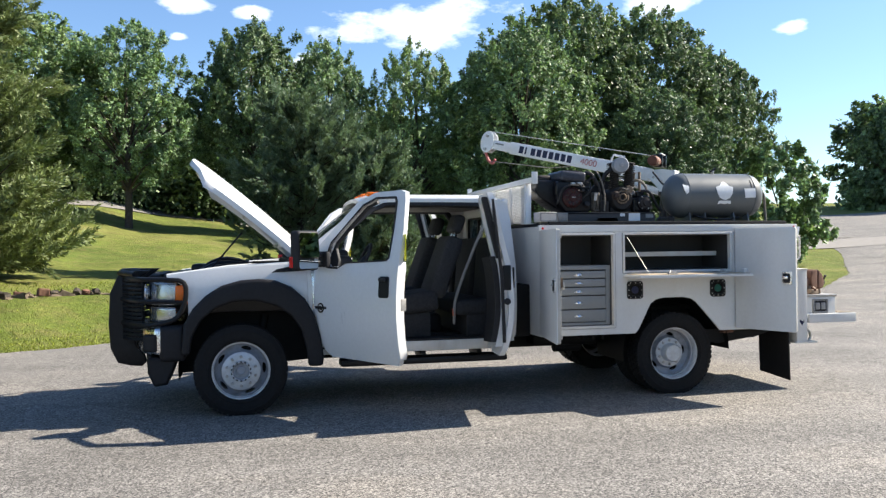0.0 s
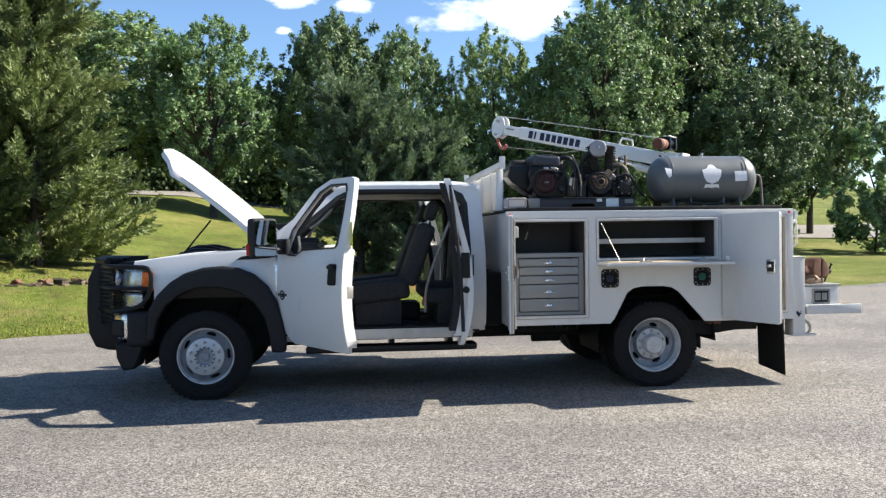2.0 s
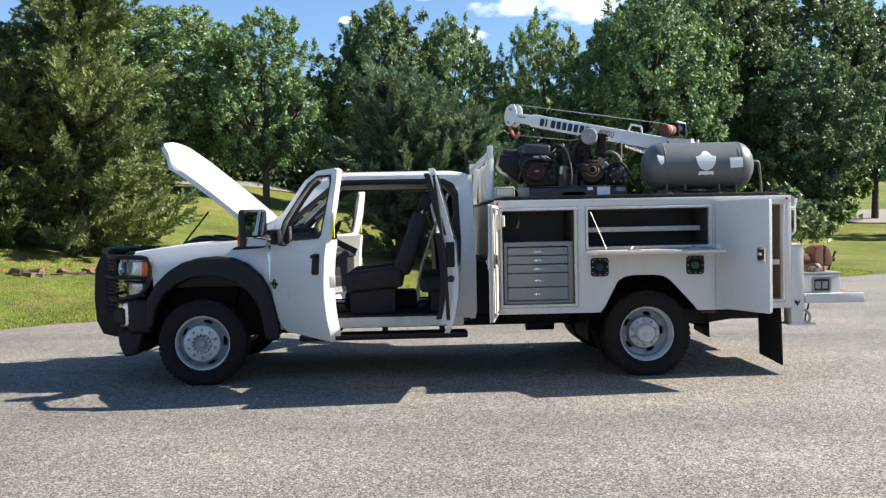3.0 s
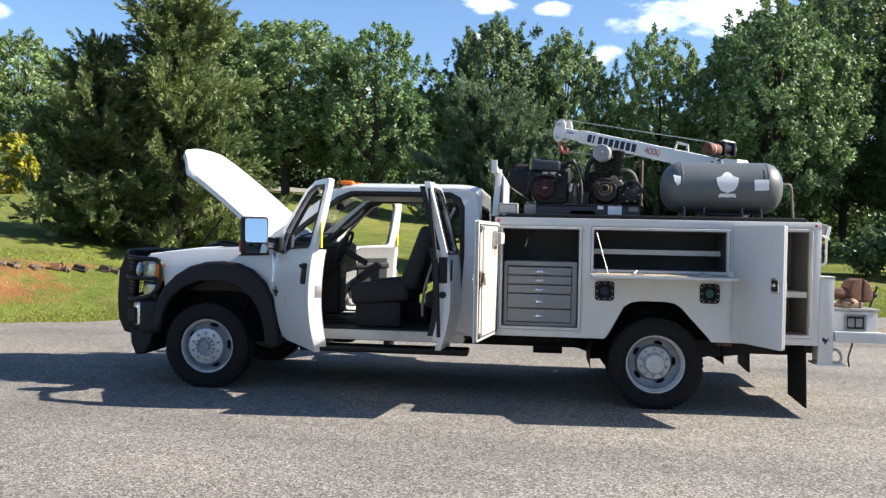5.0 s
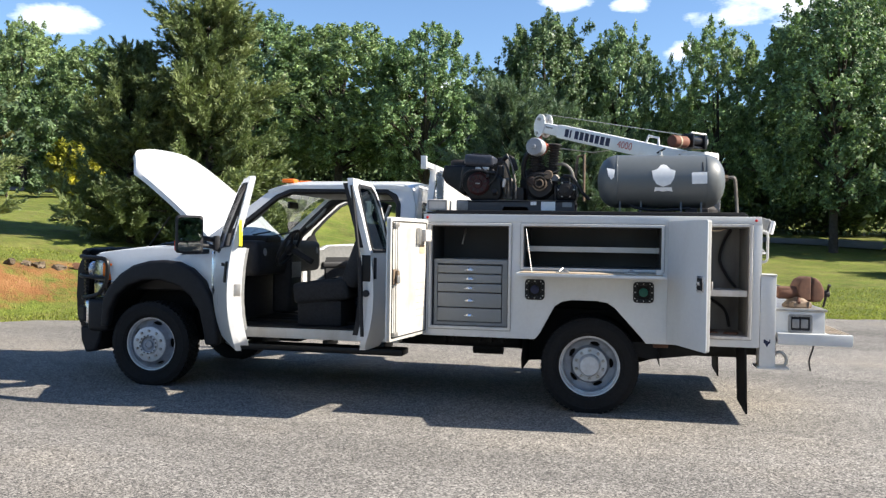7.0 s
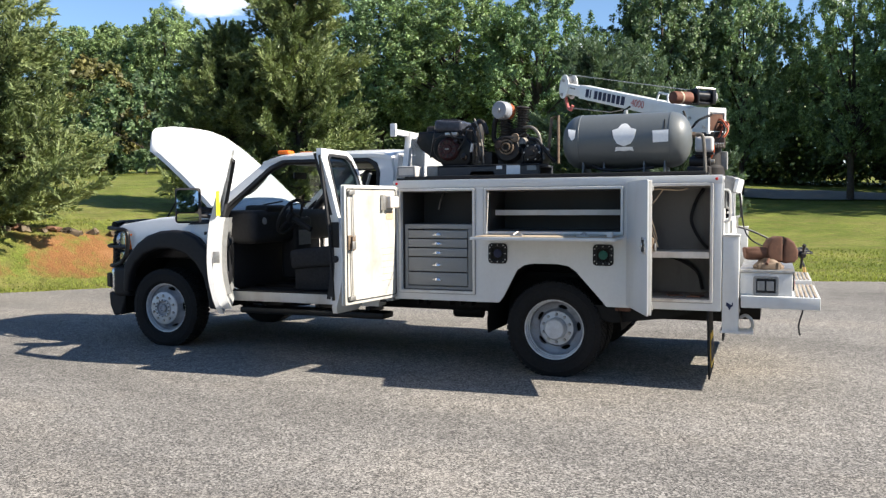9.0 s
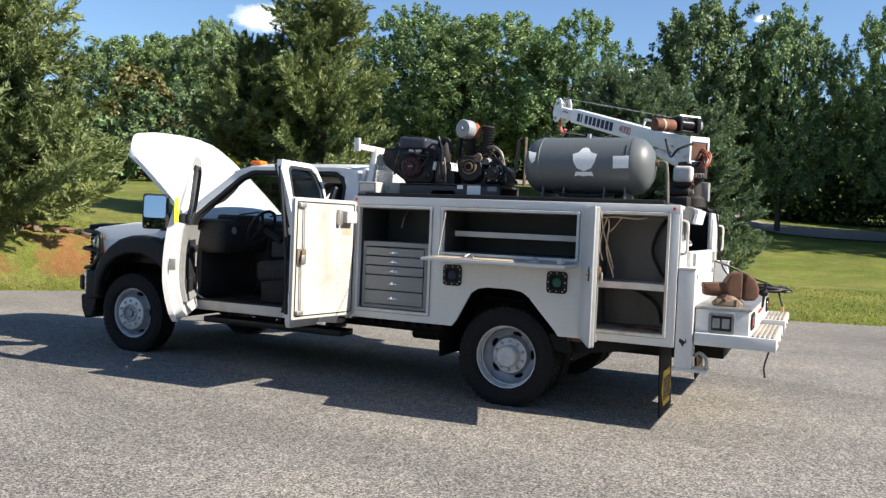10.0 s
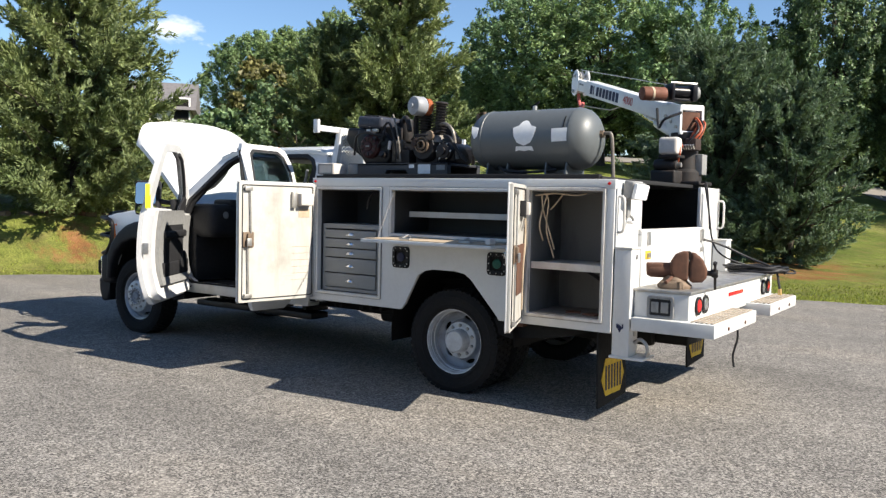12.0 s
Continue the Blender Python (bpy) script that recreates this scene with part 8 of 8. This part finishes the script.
part("sheave", lathe(B(), [(0.0, -0.02), (0.075, -0.02), (0.06, 0.0), (0.075, 0.02), (0.0, 0.02)], BM @ Vector((LB * 0.95, 0, 0.08)), BM.to_3x3() @ Vector((0, 1, 0)), 24), "steel", boom)
for zz in (0.10, -0.08):
    part("sheave_pin", cyl(B(), BM @ Vector((LB * 0.945, -0.09, zz)), BM @ Vector((LB * 0.945, 0.09, zz)), 0.02, 12), "steel", boom)
# plain dark bars and red numerals on the near face of the boom
NEAR = 1.0 if (BM.to_3x3() @ Vector((0, 1, 0))).y < 0 else -1.0
bars = 9
for i in range(bars):
    u0 = LB * 0.775 - 0.085 - i * 0.088
    w = 0.024 if i == 1 else 0.064
    lo, hi = -0.048, 0.048
    part("lettering_bar", plate(B(), [(u0, lo), (u0 - w, lo), (u0 - w, hi), (u0, hi)], [], 0.002, lambda u, v, w2: BM @ Vector((u, NEAR * (0.0735 + w2), v))), "navy", boom, "dark lettering on the boom")
fc = bpy.data.curves.new("digits", 'FONT')
fc.body, fc.size, fc.extrude, fc.align_x, fc.align_y = "4000", 0.115, 0.001, 'CENTER', 'CENTER'
fo = bpy.data.objects.new("digits", fc)
scene.collection.objects.link(fo)
bpy.context.view_layer.update()
dm = bpy.data.meshes.new_from_object(fo.evaluated_get(bpy.context.evaluated_depsgraph_get()))
bpy.data.objects.remove(fo)
bm = B()
bm.from_mesh(dm)
xdir = -(BM.to_3x3() @ Vector((1, 0, 0)))
ydir = BM.to_3x3() @ Vector((0, 0, 1))
zdir = xdir.cross(ydir)
tm_ = Matrix((xdir, ydir, zdir)).transposed().to_4x4()
tm_.translation = BM @ Vector((LB * 0.775 - bars * 0.088 - 0.30, NEAR * 0.0755, 0))
part("numerals", turned(bm, tm_), "red", boom, "red numerals on the boom", smooth=0)
part("small_mark", plate(B(), [(LB * 0.84, 0.01), (LB * 0.89, 0.01), (LB * 0.89, 0.03), (LB * 0.84, 0.03)], [], 0.002, lambda u, v, w2: BM @ Vector((u, NEAR * (0.0595 + w2), v))), "trim_grey", boom)

part("winch_motor", cyl(B(), (4.85, 0.70, 2.485), (5.00, 0.88, 2.49), 0.062, 20, 0.012), "motor", crane, "red-brown winch motor")
part("motor_label", cyl(B(), (4.905, 0.764, 2.485), (4.918, 0.780, 2.486), 0.0635, 20), "plank", crane)
bm = B()
wm = Matrix.Translation((5.10, 1.01, 2.515)) @ Matrix.Rotation(math.atan2(0.18, 0.15), 4, 'Z')
cyl(bm, wm @ Vector((-0.13, 0, 0)), wm @ Vector((0.11, 0, 0)), 0.055, 18)
box(bm, (-0.13, -0.075, -0.08), (-0.10, 0.075, 0.07), 0.01, 2, wm)
box(bm, (0.08, -0.075, -0.08), (0.13, 0.075, 0.07), 0.01, 2, wm)
box(bm, (-0.10, -0.05, -0.085), (0.10, 0.06, -0.06), 0.006, 2, wm)
part("winch", bm, "engine", crane, "black cable winch")
part("winch_tie_rod", tube(B(), [wm @ Vector((-0.13, -0.05, 0.075)), wm @ Vector((0.13, -0.05, 0.075))], 0.012, 8), "steel", crane)
part("winch_gear_case", cyl(B(), wm @ Vector((0.11, 0, 0)), wm @ Vector((0.17, 0, 0)), 0.062, 18, 0.01), "trim_grey", crane)
bm = B()
tube(bm, [BM @ Vector((0.42, 0.05 * NEAR, 0.085)), BM @ Vector((0.44, 0.05 * NEAR, 0.16)), BM @ Vector((0.58, 0.05 * NEAR, 0.16)), BM @ Vector((0.60, 0.05 * NEAR, 0.085))], 0.014, 7)
part("cable_guide", bm, "crane", crane)
part("winch_cable", tube(B(), [BM @ Vector((0.12, 0, 0.24)), BM @ Vector((LB * 0.95, 0, 0.17))], 0.005, 5), "steel", crane, "thin steel winch cable")
tip = BM @ Vector((LB * 0.985, 0, -0.03))
part("hook_cable", tube(B(), [tip, tip + Vector((0.06, -0.05, -0.20))], 0.006, 5), "steel", crane)
part("load_hook", tube(B(), curve_pts([tip + Vector((0.05, -0.04, -0.10)), tip + Vector((0.08, -0.06, -0.22)), tip + Vector((0.13, -0.10, -0.27)), tip + Vector((0.16, -0.13, -0.22))], 5), 0.02, 7), "red", crane, "red load hook")
part("tie_back_cable", tube(B(), [tip + Vector((0.10, -0.08, -0.24)), BM @ Vector((LB * 0.55, -0.02, -0.16)), BM @ Vector((LB * 0.45, -0.02, -0.09))], 0.006, 5), "steel", crane)
bm = B()
a, b = Vector((5.10, 1.0, 2.12)), BM @ Vector((0.62, 0, -0.10))
cyl(bm, a, a.lerp(b, 0.6), 0.045, 14)
part("lift_cylinder", bm, "crane", crane)
part("lift_rod", cyl(B(), a.lerp(b, 0.55), b, 0.025, 12), "chrome", crane)
part("reservoir", box(B(), (5.08, 0.53, 1.93), (5.25, 0.67, 2.08), 0.035, 4), "reservoir", crane, "milky plastic fluid reservoir")
part("reservoir_cap", cyl(B(), (5.13, 0.60, 2.075), (5.13, 0.60, 2.10), 0.022, 12), "black", crane)
bm = B()
box(bm, (5.08, 0.55, 1.905), (5.25, 0.74, 1.93), 0.006)
box(bm, (5.00, 0.58, DECK), (5.22, 0.80, 1.80), 0.02, 3)
cyl(bm, (5.02, 0.64, 1.845), (5.22, 0.64, 1.845), 0.05, 16, 0.01)
cyl(bm, (5.06, 0.80, 1.80), (5.06, 0.80, 1.92), 0.035, 12)
part("pump_unit", bm, "cast", crane, "black hydraulic pump unit")
part("pump_fitting", cyl(B(), (5.22, 0.64, 1.845), (5.255, 0.64, 1.845), 0.022, 10), "steel", crane)
part("control_box", box(B(), (5.27, 0.88, 1.77), (5.36, 1.02, 1.95), 0.01), "trim_grey", crane, "grey control box")
for k in range(9):
    o = 0.014 * k
    w = 0.03 * math.sin(k * 2.1)
    part("hydraulic_hose", tube(B(), curve_pts([(5.25, 0.74 + o, 2.01), (5.31 + w, 0.75 + o, 2.09), (5.34 + w, 0.80 + o, 2.16 + 0.5 * o), (5.29, 0.86 + o, 2.24 + w), (5.21, 0.90, 2.20 + 0.6 * o)], 5), 0.009, 7), "orange" if k % 4 else "hose", crane, "orange hydraulic hose")
for k in range(5):
    part("hose_fitting", cyl(B(), (5.24 + 0.022 * k, 0.735, 1.985), (5.24 + 0.022 * k, 0.70, 2.02), 0.009, 8), "steel", crane)
part("hydraulic_hose", tube(B(), curve_pts([(5.24, 0.70, 2.0), (5.22, 0.64, 2.06), (5.25, 0.60, 1.96), (5.22, 0.66, 1.88)], 5), 0.010, 7), "orange", crane)
part("valve_block", box(B(), (5.24, 0.74, 1.98), (5.34, 0.90, 2.08), 0.012), "brown_cast", crane)
part("power_cable", tube(B(), curve_pts([(5.22, 0.70, 2.30), (5.10, 0.62, 2.24), (5.02, 0.70, 2.18), (4.94, 0.86, 2.36)], 5), 0.012, 7), "hose", crane)
part("cable_to_bumper", tube(B(), curve_pts([(5.40, 0.75, 1.70), (5.46, 0.70, 1.68), (5.49, 0.68, 1.5), (5.50, 0.70, 1.3)], 5), 0.007, 7), "hose", crane)
